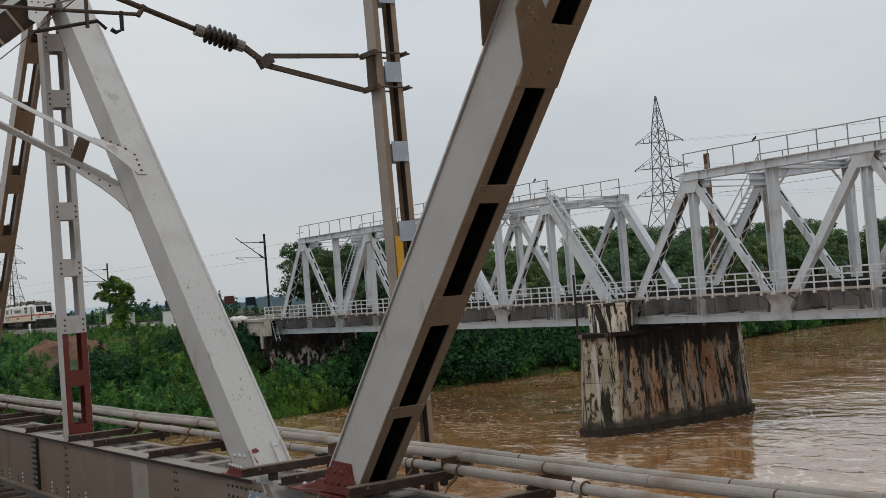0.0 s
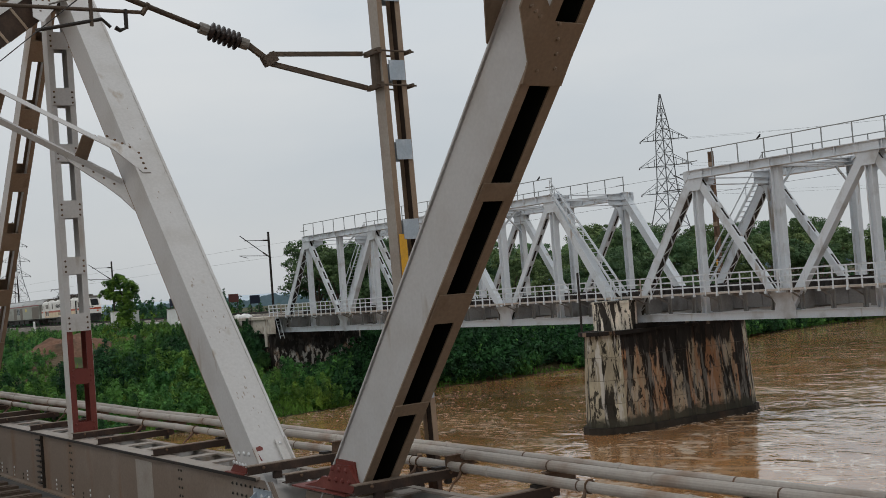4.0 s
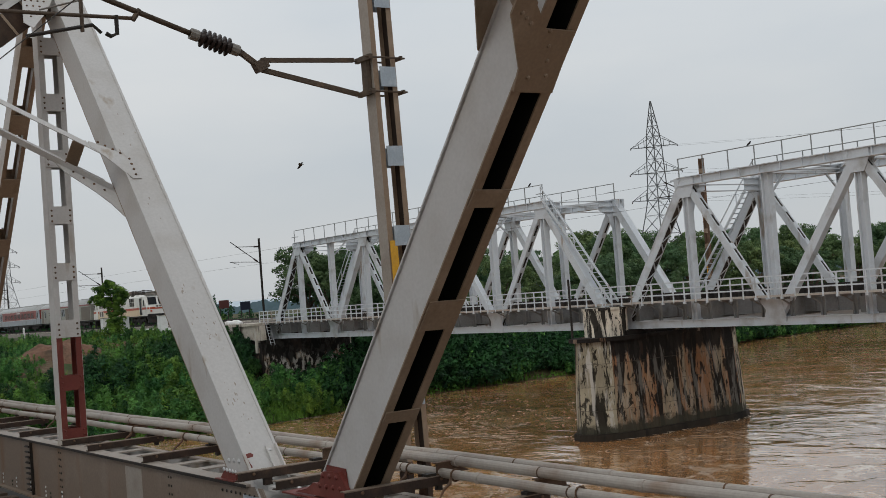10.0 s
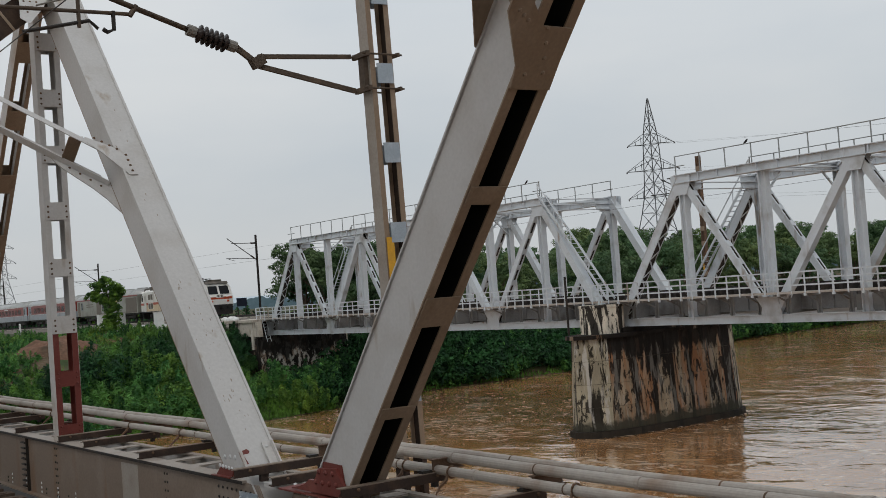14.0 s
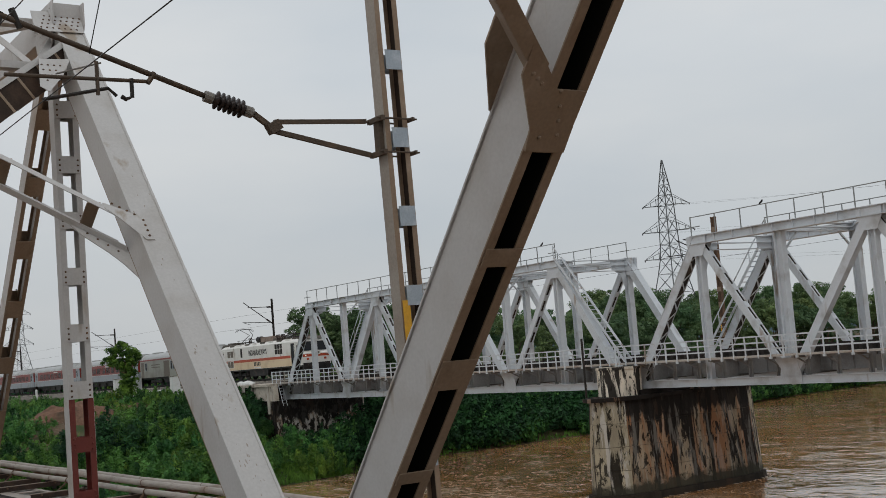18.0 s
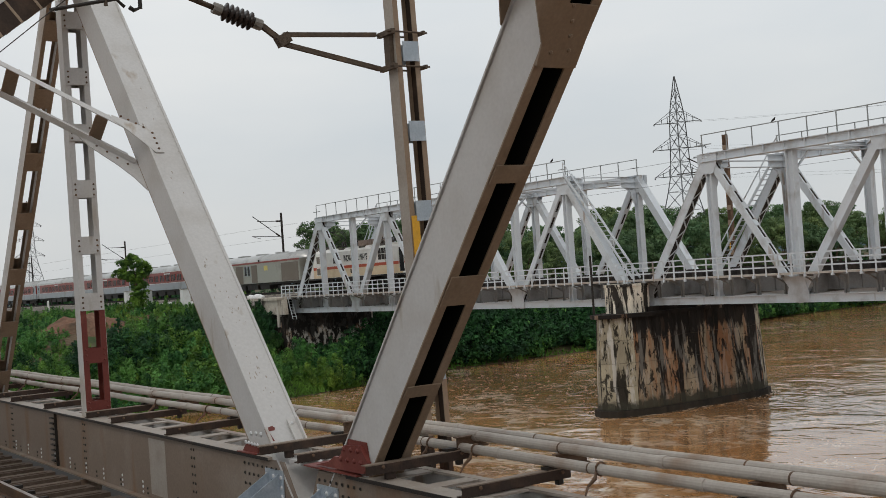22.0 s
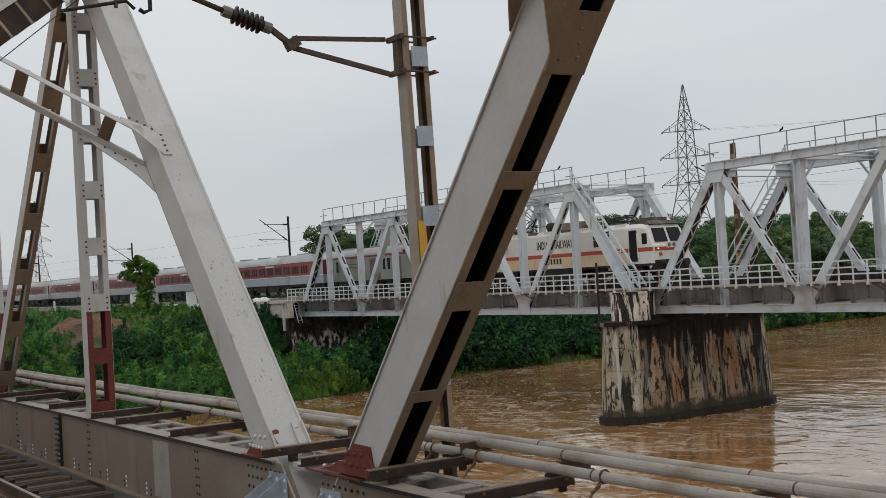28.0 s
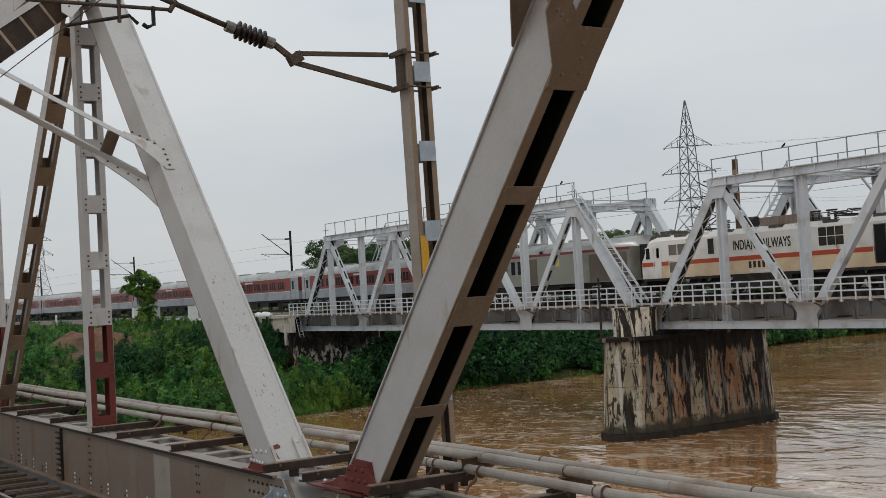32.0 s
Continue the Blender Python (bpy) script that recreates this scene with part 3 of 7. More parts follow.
def earth_bank(x, y, rx, ry, turn, rise):
    """A bare heap of red soil lying on the slope, with a ragged rim."""
    bm = bmesh.new()
    rows = []
    for j in range(12):
        row = []
        for i in range(28):
            a, r = math.tau * i / 28, j / 11
            k = r * (1 + 0.25 * noise.noise((math.cos(a) * 1.3 + x, math.sin(a) * 1.3, 3)))
            u, v = rx * k * math.cos(a), ry * k * math.sin(a)
            px, py = x + u * math.cos(turn) - v * math.sin(turn), y + u * math.sin(turn) + v * math.cos(turn)
            row.append(bm.verts.new((px, py, ground_height(px, py) + rise * (1 - r ** 2) - 0.3 * r ** 6 + 0.5 * noise.noise((px * 0.6, py * 0.6, 1)) + 0.28 * noise.noise((px * 1.7, py * 1.7, 4)))))
        rows.append(row)
    for a, b in zip(rows, rows[1:]):
        for i in range(28):
            bm.faces.new((a[i], b[i], b[(i + 1) % 28], a[(i + 1) % 28]))
    bmesh.ops.remove_doubles(bm, verts=rows[0], dist=0.3)
    structure("ground", bm, EARTH, "bare red earth bank beside the track", "earth", True)


BARE = ((-115.5, 34.0, 6.0, 4.0, 1.1, 0.5), (-112.0, 26.5, 4.6, 2.4, 0.9, 0.5), (-128, 41, 8.5, 3.0, 1.1, 0.95))
for bare in BARE:
    earth_bank(*bare)


def build_water():
    bm = bmesh.new()
    xs, ys = [-900, -160, 0, 60, 900], [-2600, -300, 0, 100, 300, 2600]
    rows = [[bm.verts.new((x, y, 0)) for x in xs] for y in ys]
    for a, b in zip(rows, rows[1:]):
        for i in range(len(xs) - 1):
            bm.faces.new((a[i], a[i + 1], b[i + 1], b[i]))
    return structure("water", bm, WATER, "swollen muddy brown river with ripples and pale foam streaks", "river")


river = build_water()

# distant hills and woods on the horizon
bm = bmesh.new()
prev = None
for i in range(90):
    a = radians(60 + 110 * i / 89)
    x, y = 2600 * math.cos(a), 2600 * math.sin(a)
    h = 28 + 40 * max(0, noise.noise((i * 0.13, 4.2, 0))) + 30 * max(0, noise.noise((i * 0.09, 9.2, 0)))
    cur = (bm.verts.new((x, y, 0)), bm.verts.new((x * 1.1, y * 1.1, h)))
    if prev:
        bm.faces.new((prev[0], cur[0], cur[1], prev[1]))
    prev = cur
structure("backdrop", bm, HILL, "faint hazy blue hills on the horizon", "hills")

for dist, lo, hi, seed in ((1000, 3.0, 13.0, 3.3), (620, 0.5, 4.0, 8.1)):
    bm = bmesh.new()
    prev = None
    for i in range(1400):
        a = radians(84 + 95 * i / 1399)
        x, y = dist * math.cos(a), dist * math.sin(a)
        h = 7 + lo + (hi - lo) * (0.5 + 0.5 * noise.noise((i * 0.03, seed, 0))) + 4.0 * noise.noise((i * 0.09, seed, 1)) + 2.2 * noise.noise((i * 0.27, seed, 2)) + 1.2 * noise.noise((i * 0.7, seed, 4))
        cur = (bm.verts.new((x, y, 2)), bm.verts.new((x, y, 7 + (h - 7) * 0.6)), bm.verts.new((x, y, h)))
        if prev:
            bm.faces.new((prev[0], cur[0], cur[1], prev[1]))
            bm.faces.new((prev[1], cur[1], cur[2], prev[2]))
        prev = cur
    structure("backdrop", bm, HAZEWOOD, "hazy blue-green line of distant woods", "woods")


# ---- far bridge ----
def far_member(bm, a, b, y, wy, wn):
    """A plain box member in the truss plane at y, from a to b (x, z)."""
    return add_beam(bm, (a[0], y, a[1]), (b[0], y, b[1]), (0, 1, 0), wy, wn)


def far_open_member(bm, a, b, y, wy, wn, pitch, plate):
    """Two flat channels along the edges of the member, tied by plates on both faces."""
    pa, pb = Vector((a[0], y, a[1])), Vector((b[0], y, b[1]))
    for s in (-1, 1):
        add_beam(bm, pa, pb, (0, 1, 0), 0.06, wn, off_side=s * (wy / 2 - 0.03))
        for u in (-1, 1):
            add_beam(bm, pa, pb, (0, 1, 0), 0.11, 0.02, off_side=s * (wy / 2 - 0.055), off_up=u * (wn / 2 + 0.012))
    length = (pb - pa).length
    d = (pb - pa).normalized()
    n = max(2, int(length / pitch))
    for i in range(n + 1):
        c = pa + d * (length * (i + 0.0) / n)
        for u in (-1, 1):
            add_beam(bm, c - d * plate / 2, c + d * plate / 2, (0, 1, 0), wy - 0.04, 0.02, off_up=u * (wn / 2 + 0.034))
    return bm


def far_laced_member(bm, a, b, y, wy, wn):
    """End post: two side plates and a closed top, laced in zigzag underneath."""
    pa, pb = Vector((a[0], y, a[1])), Vector((b[0], y, b[1]))
    d = (pb - pa).normalized()
    under = 1 if (Vector((0, 1, 0)).cross(d)).z < 0 else -1
    for s in (-1, 1):
        add_beam(bm, pa, pb, (0, 1, 0), 0.05, wn, off_side=s * (wy / 2 - 0.025))
    add_beam(bm, pa, pb, (0, 1, 0), wy + 0.06, 0.03, off_up=-under * (wn / 2 + 0.015))
    length = (pb - pa).length
    n = 15
    for i in range(n):
        c1, c2 = pa + d * length * (i + 0.1) / n, pa + d * length * (i + 0.9) / n
        s = 1 if i % 2 else -1
        u = Vector((0, 1, 0)).cross(d) * under * (wn / 2 + 0.01)
        k = Vector((0, wy / 2 - 0.05, 0))
        add_beam(bm, c1 + u - k * s, c2 + u + k * s, Vector((0, 1, 0)), 0.09, 0.02)
    return bm


def shade_core(parent, a, b, y, wy, off, thick):
    """Added dark bars: the shade inside a member, seen between lacing bars and tie plates."""
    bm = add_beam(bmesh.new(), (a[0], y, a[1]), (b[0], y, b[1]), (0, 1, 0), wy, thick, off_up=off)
    part("inner_face", bm, FARDARK, parent, "added dark bar for the shade inside the member")


def far_span(x0):
    zb, zt, base = 6.68, 14.89, 6.4
    t = thing("truss_span", (x0, FAR_Y, base), "light grey painted steel through truss span carrying one track", "bridge span", "spans of the far bridge")
    lz = lambda z: z - base
    node = lambda i, top: (i * PANEL, lz(zt if top else zb))
    for side in (-1, 1):
        y = side * FAR_W / 2
        bm = add_section(bmesh.new(), (-0.5, y, lz(6.65)), (SPAN + 0.5, y, lz(6.65)), (0, 1, 0), i_outline(0.56, 0.44, 0.36, 0.035))
        part("bottom_chord", bm, FARGREY, t)
        bm = add_section(bmesh.new(), (PANEL - 0.45, y, lz(zt)), (7 * PANEL + 0.45, y, lz(zt)), (0, 1, 0), i_outline(0.64, 0.5, 0.34, 0.04))
        chord = part("top_chord", bm, FARGREY, t)
        for k in range(1, 25):
            x = PANEL + k * PANEL * 6 / 25
            part("stiffener", box((x - 0.02, y - 0.29, lz(zt) - 0.208), (x + 0.02, y - 0.172, lz(zt) + 0.208)), FARGREY, chord)
        for i in range(1, 8):
            bm = bmesh.new()
            wv = 0.44 if i % 2 == 0 else 0.36
            add_section(bm, (i * PANEL, y, lz(zb)), (i * PANEL, y, lz(zt) - 0.2), (0, 1, 0), i_outline(0.42, wv + 0.05, 0.05, 0.05))
            part("vertical", bm, FARGREY, t)
        for i in range(8):
            a, b = node(i, i % 2), node(i + 1, (i + 1) % 2)
            if i in (0, 7):
                post = part("end_post", far_laced_member(bmesh.new(), a, b, y, 0.5, 0.5), FARGREY, t)
                shade_core(post, a, b, y, 0.38, 0.13, 0.2)
            elif (i % 2 == 1) == (i < 4):
                dg = part("diagonal", far_open_member(bmesh.new(), a, b, y, 0.4, 0.36, 1.15, 0.42), FARGREY, t)
                shade_core(dg, a, b, y, 0.27, 0.0, 0.3)
            else:
                part("diagonal", far_member(bmesh.new(), a, b, y, 0.42, 0.46), FARGREY, t)
        for i in range(9):
            top = i % 2
            if top:
                o = [(-0.75, 0.22), (0.75, 0.22), (0.75, -0.28), (0.42, -0.95), (-0.42, -0.95), (-0.75, -0.28)]
            else:
                o = [(-0.7, -0.2), (0.7, -0.2), (0.7, 0.3), (0.45, 1.15), (-0.45, 1.15), (-0.7, 0.3)]
            c = node(i, top)
            for dy in (-0.245, 0.225):
                part("gusset_plate", prism([(c[0] + u, c[1] + v) for u, v in o], y + dy, y + dy + 0.02), FARGREY, t)
    # floor: cross girders, stringers, sleepers, rails
    for i in range(9):
        bm = add_section(bmesh.new(), (i * PANEL, -FAR_W / 2, lz(7.4)), (i * PANEL, FAR_W / 2, lz(7.4)), (1, 0, 0), i_outline(0.32, 1.1, 0.04, 0.03))
        part("cross_girder", bm, FLOORSTEEL, t)
    for s in (-1, 1):
        bm = box((0, s * 0.95 - 0.02, lz(7.0)), (SPAN, s * 0.95 + 0.02, lz(7.98)))
        for z in (7.0, 7.97):
            add_box(bm, (0, s * 0.95 - 0.15, lz(z) - 0.015), (SPAN, s * 0.95 + 0.15, lz(z) + 0.015))
        for k in range(32):
            x = (k + 0.5) * SPAN / 32
            add_box(bm, (x - 0.015, s * 0.95 - 0.13, lz(7.02)), (x + 0.015, s * 0.95 + 0.13, lz(7.95)))
        part("stringer", bm, FLOORSTEEL, t)
        part("rail", box((-0.6, s * 0.838 - 0.036, lz(8.26)), (SPAN + 0.6, s * 0.838 + 0.036, lz(8.43))), FARDARK, t, "dark rail")
    bm = bmesh.new()
    for k in range(78):
        x = (k + 0.5) * SPAN / 78
        add_box(bm, (x - 0.12, -1.4, lz(7.99)), (x + 0.12, 1.4, lz(8.25)))
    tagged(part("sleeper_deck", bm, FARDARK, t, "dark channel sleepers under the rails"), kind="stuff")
    # outer plates between the chord and the walkway, like short brackets
    for side in (-1, 1):
        y = side * FAR_W / 2
        for k in range(24):
            x = (k + 0.5) * SPAN / 24
            bm = box((x - 0.16, y - 0.02, lz(6.88)), (x + 0.16, y + 0.02, lz(7.9)))
            add_box(bm, (x - 0.02, y - 0.14, lz(6.88)), (x + 0.02, y - 0.02, lz(7.9)))
            add_beam(bm, (x, y, lz(7.86)), (x, y + side * 1.15, lz(7.9)), (1, 0, 0), 0.14, 0.12)
            add_beam(bm, (x, y, lz(7.45)), (x, y + side * 0.8, lz(7.84)), (1, 0, 0), 0.07, 0.07)
            part("bracket", bm, WALKSTEEL, t)
        for k in range(8):
            x1, x2 = k * PANEL - 0.75, k * PANEL + 0.75
            part("side_plate", box((x1, y - side * 0.14, lz(6.95)), (x2, y - side * 0.1, lz(7.75))), WALKSTEEL, t)
    # top bracing and portals
    for i in range(1, 8):
        h = 0.75 if i in (1, 7) else 0.42
        bm = beam((i * PANEL, -FAR_W / 2, lz(zt) - h / 2 + 0.15), (i * PANEL, FAR_W / 2, lz(zt) - h / 2 + 0.15), (1, 0, 0), 0.28, 0.05)
        for u in (-1, 1):
            add_beam(bm, (i * PANEL, -FAR_W / 2, lz(zt) - h / 2 + 0.15 + u * h / 2), (i * PANEL, FAR_W / 2, lz(zt) - h / 2 + 0.15 + u * h / 2), (1, 0, 0), 0.3, 0.04)
        part("top_strut", bm, FARGREY, t)
        for s in (-1, 1):
            if i in (1, 7):
                bm = bmesh.new()
                v = [(0, 0.1), (0, -1.7), (0.25, -1.7), (0.5, -0.9), (1.3, -0.5), (1.3, 0.1)]
                a = [bm.verts.new((i * PANEL - 0.02, s * (FAR_W / 2 - 0.2 - p), lz(zt) + q)) for p, q in v]
                b = [bm.verts.new((i * PANEL + 0.02, s * (FAR_W / 2 - 0.2 - p), lz(zt) + q)) for p, q in v]
                bm.faces.new(a)
                bm.faces.new(b[::-1])
                for k in range(6):
                    bm.faces.new((a[k], b[k], b[(k + 1) % 6], a[(k + 1) % 6]))
                part("portal_bracket", bm, FARGREY, t)
            else:
                part("knee_brace", beam((i * PANEL, s * (FAR_W / 2 - 0.1), lz(zt) - 1.5), (i * PANEL, s * (FAR_W / 2 - 1.5), lz(zt) - 0.25), (1, 0, 0), 0.1, 0.1), FARGREY, t)
    for i in range(1, 7):
        for s in (-1, 1):
            part("top_lateral", beam((i * PANEL, s * FAR_W / 2, lz(zt) + 0.05), ((i + 1) * PANEL, -s * FAR_W / 2, lz(zt) + 0.05), (0, 0, 1), 0.14, 0.12), FARGREY, t)
    # inspection walkways with railings: at deck level outside, and on the top chords
    for side in (-1, 1):
        y0, y1 = side * (FAR_W / 2 + 0.3), side * (FAR_W / 2 + 1.2)
        if side < 0:
            part("walkway", box((-0.9, y1, lz(7.96)), (SPAN + 0.9, y0, lz(8.06))), WALKWAY, t, "rust-stained grey walkway plates")
            for k in range(57):
                x = -0.8 + k * (SPAN + 1.6) / 56
                w = 0.05 if k % 5 == 0 else 0.032
                bm = box((x - w, y1 - 0.03, lz(7.9)), (x + w, y1 + 0.03, lz(9.1)))
                if k % 2 == 0:
                    add_box(bm, (x - 0.07, y1 - 0.06, lz(7.84)), (x + 0.07, y1 + 0.05, lz(7.97)))
                part("railing_post", bm, FARGREY, t)
            for z in (8.4, 8.74, 9.08):
                part("handrail", beam((-0.85, y1, lz(z)), (SPAN + 0.85, y1, lz(z)), (0, 0, 1), 0.075, 0.05), FARGREY, t)
        y = side * FAR_W / 2
        for k in range(20):
            x = PANEL - 0.3 + k * (6 * PANEL + 0.6) / 19
            part("railing_post", box((x - 0.025, y - 0.24, lz(zt) + 0.22), (x + 0.025, y - 0.19, lz(zt) + 1.35)), RAILGREY, t)
        part("handrail", beam((PANEL - 0.35, y - 0.215, lz(zt) + 1.33), (7 * PANEL + 0.35, y - 0.215, lz(zt) + 1.33), (0, 0, 1), 0.05, 0.05), RAILGREY, t)
        for x1, x2 in ((PANEL - 0.9, PANEL + 0.4), (7 * PANEL - 0.4, 7 * PANEL + 0.5)):
            part("end_rail", beam((x1, y - 0.215, lz(zt) + 0.75), (x2, y - 0.215, lz(zt) + 0.75), (0, 0, 1), 0.05, 0.05), RAILGREY, t)
        if side < 0:
            part("ladder", far_ladder((7 * PANEL + 0.25, y, lz(zt) + 0.35), (8 * PANEL + 0.35, y, lz(8.1))), FARGREY, t)
        else:
            part("ladder", far_ladder((PANEL - 0.25, y, lz(zt) + 0.35), (-0.35, y, lz(8.1))), FARGREY, t)
    return t


def far_ladder(a, b):
    """Steep stair lying on the end post: two deep stringers, plate treads and a handrail on posts."""
    bm = bmesh.new()
    a, b = Vector(a), Vector(b)
    for s in (-1, 1):
        k = Vector((0, s * 0.32, 0.06))
        add_beam(bm, a + k, b + k, (0, 1, 0), 0.05, 0.15)
    k = Vector((0, -0.34, 0.85))
    add_beam(bm, a + k, b + k, (0, 1, 0), 0.05, 0.06)
    for i in range(5):
        p = a.lerp(b, i / 4) + Vector((0, -0.34, 0))
        add_beam(bm, p, p + Vector((0, 0, 0.85)), (0, 1, 0), 0.045, 0.045)
    n = 24
    for i in range(n):
        p = a.lerp(b, (i + 0.5) / n)
        add_box(bm, (p.x - 0.13, p.y - 0.31, p.z + 0.03), (p.x + 0.13, p.y + 0.31, p.z + 0.07))
    return bm


first_span = far_span(FAR_SPANS[0])
for x in FAR_SPANS[1:]:
    copy_thing(first_span, pose(x, FAR_Y, 6.4))


def far_pier(x):
    """Round-nosed masonry pier built in courses of stone blocks, with a ledge and a turret block at each nose."""
    t = thing("bridge_pier", (x, PIER_Y, 0), "tall masonry bridge pier stained black and rust-brown, standing in the river", "pier", "piers of the far bridge")
    half, nose = 3.95, 2.7

    def ring(k, z):
        w = 1.55 + k
        pts = [(w, -half), (w, half)]
        for a in (30, 60, 90, 120, 150):
            pts.append((w * math.cos(radians(a)), half + (nose + k) * math.sin(radians(a))))
        pts += [(-w, half), (-w, -half)]
        for a in (210, 240, 270, 300, 330):
            pts.append((w * math.cos(radians(a)), -half + (nose + k) * math.sin(radians(a))))
        return [(p, q, z) for p, q in pts]

    def shell(r1, r2):
        bm = bmesh.new()
        a, b = [bm.verts.new(p) for p in r1], [bm.verts.new(p) for p in r2]
        n = len(a)
        for i in range(n):
            bm.faces.new((a[i], a[(i + 1) % n], b[(i + 1) % n], b[i]))
        bm.faces.new(a[::-1])
        bm.faces.new(b)
        return bm
    taper = lambda z: 0.32 * (1 - z / 6.0)
    part("core", shell(ring(taper(-2) - 0.05, -2), ring(taper(5.9) - 0.05, 5.9)), MORTAR, t, "dark mortar joints")
    part("footing", shell(ring(0.58, -2), ring(0.5, 0.4)), FOOTING, t, "wet dark footing course")
    rng = random.Random(5)
    z = 0.42
    while z < 5.85:
        h = min(1.38, 5.92 - z)
        if h < 0.2:
            break
        r1, r2 = ring(taper(z), z + 0.011), ring(taper(z + h), z + h - 0.011)
        n = len(r1)
        for i in range(n):
            p1, p2, q1, q2 = (Vector(v) for v in (r1[i], r1[(i + 1) % n], r2[i], r2[(i + 1) % n]))
            length = (p2 - p1).length
            count = max(1, round(length / 1.45))
            cuts = [0] + [(k + rng.uniform(-0.18, 0.18)) / count for k in range(1, count)] + [1]
            out = (p2 - p1).cross(Vector((0, 0, 1))).normalized()
            for c1, c2 in zip(cuts, cuts[1:]):
                e = 0.015 / length
                proud = rng.uniform(-0.008, 0.014)
                bm = bmesh.new()
                o = [p1.lerp(p2, c1 + e), p1.lerp(p2, c2 - e), q1.lerp(q2, c2 - e), q1.lerp(q2, c1 + e)]
                f = [bm.verts.new(v + out * proud) for v in o]
                b = [bm.verts.new(v - out * 0.12) for v in o]
                bm.faces.new(f)
                for k in range(4):
                    bm.faces.new((f[k], b[k], b[(k + 1) % 4], f[(k + 1) % 4]))
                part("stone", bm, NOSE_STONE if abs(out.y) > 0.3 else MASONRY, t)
        z += h
    part("ledge", shell(ring(0.06, 5.9), ring(0.06, 6.1)), SOOTED, t, "soot-black top course")
    for s in (-1, 1):
        bm = bmesh.new()
        pts = [(1.8 * math.cos(radians(a)), s * (half + 0.1 + (nose + 0.3) * math.sin(radians(a)))) for a in (-12, 0, 30, 60, 90, 120, 150, 180, 192)]
        lo, hi = [bm.verts.new((u, v, 5.88)) for u, v in pts], [bm.verts.new((u, v, 6.115)) for u, v in pts]
        bm.faces.new(lo)
        bm.faces.new(hi)
        for i in range(len(pts)):
            j = (i + 1) % len(pts)
            bm.faces.new((lo[i], lo[j], hi[j], hi[i]))
        part("nose_ledge", bm, SOOTED, t, "projecting dark ledge round the nose")
    part("bed_block", box((-1.3, -3.9, 6.12), (1.3, 3.9, 6.4)), SOOTED, t)
    for s in (-1, 1):
        bm = bmesh.new()
        pts = [(1.35 * math.cos(radians(a)), s * (4.35 + 1.35 * math.sin(radians(a)))) for a in range(0, 360, 45)]
        a, b = [bm.verts.new((p, q, 6.12)) for p, q in pts], [bm.verts.new((p, q, 7.85)) for p, q in pts]
        for i in range(8):
            bm.faces.new((a[i], a[(i + 1) % 8], b[(i + 1) % 8], b[i]))
        bm.faces.new(b)
        turret = part("turret", bm, TURRET, t, "weathered white turret block with black streaks")
        bm = bmesh.new()
        lo, hi = [bm.verts.new((p * 1.05, q + (q - s * 4.35) * 0.05, 7.72)) for p, q in pts], [bm.verts.new((p * 1.04, q + (q - s * 4.35) * 0.04, 7.87)) for p, q in pts]
        for i in range(8):
            bm.faces.new((lo[i], lo[(i + 1) % 8], hi[(i + 1) % 8], hi[i]))
        bm.faces.new(lo[::-1])
        bm.faces.new(hi)
        part("cap_course", bm, TURRET, turret)
    return t


pier = far_pier(-54.45)
copy_thing(pier, pose(-6.2, PIER_Y, 0))


def abutment(x0, x1):
    t = thing("abutment", ((x0 + x1) / 2, FAR_Y, 3), "stained concrete abutment at the end of the far bridge", "abutment", "abutments")
    hx = (x1 - x0) / 2
    face = hx - 0.6
    part("wall", box((-hx, -4.9, -4), (face, 4.6, 3.38)), RIVERFACE, t, "stained front wall, black from soot and painted-in bridge shade")
    part("cap", box((-hx - 1.5, -5.4, 4.77), (2.6, -2.0, 5.0)), PALECONCRETE, t, "pale bearing slab")
    part("cap", box((-hx - 1.5, 2.0, 4.77), (2.6, 5.2, 5.0)), PALECONCRETE, t)
    part("back_wall", box((-hx - 0.6, -4.6, 3.385), (hx - 2.4, 4.6, 4.765)), SOOTED, t)
    bm = prism([(-hx - 1.2, 3.2), (-hx - 1.2, 1.0), (hx - 2.8, -1.2), (face, -1.2), (face, 3.2)], -5.1, -4.905)
    part("wing_wall", bm, SOOTED, t, "soot-stained concrete wing wall")
    part("bearing_block", prism([(-1.75, 4.765), (-1.75, 3.8), (-0.7, 3.5), (2.05, 3.4), (2.05, 4.765)], -5.2, -4.65), PALECONCRETE, t, "pale chipped concrete block")
    part("panel", prism([(2.4, 3.385), (3.35, 3.385), (3.2, 4.765), (2.4, 4.765)], -5.15, -4.65), PALECONCRETE, t, "pale concrete panel")
    part("corner_post", box((2.08, -5.28, 2.2), (2.38, -4.64, 4.765)), CONCRETE, t)
    part("drain_stub", tube([(face + 0.08, 4.5, 1.6), (face + 0.08, 4.5, 2.95)], 0.07, 8), PALECONCRETE, t)
    return t


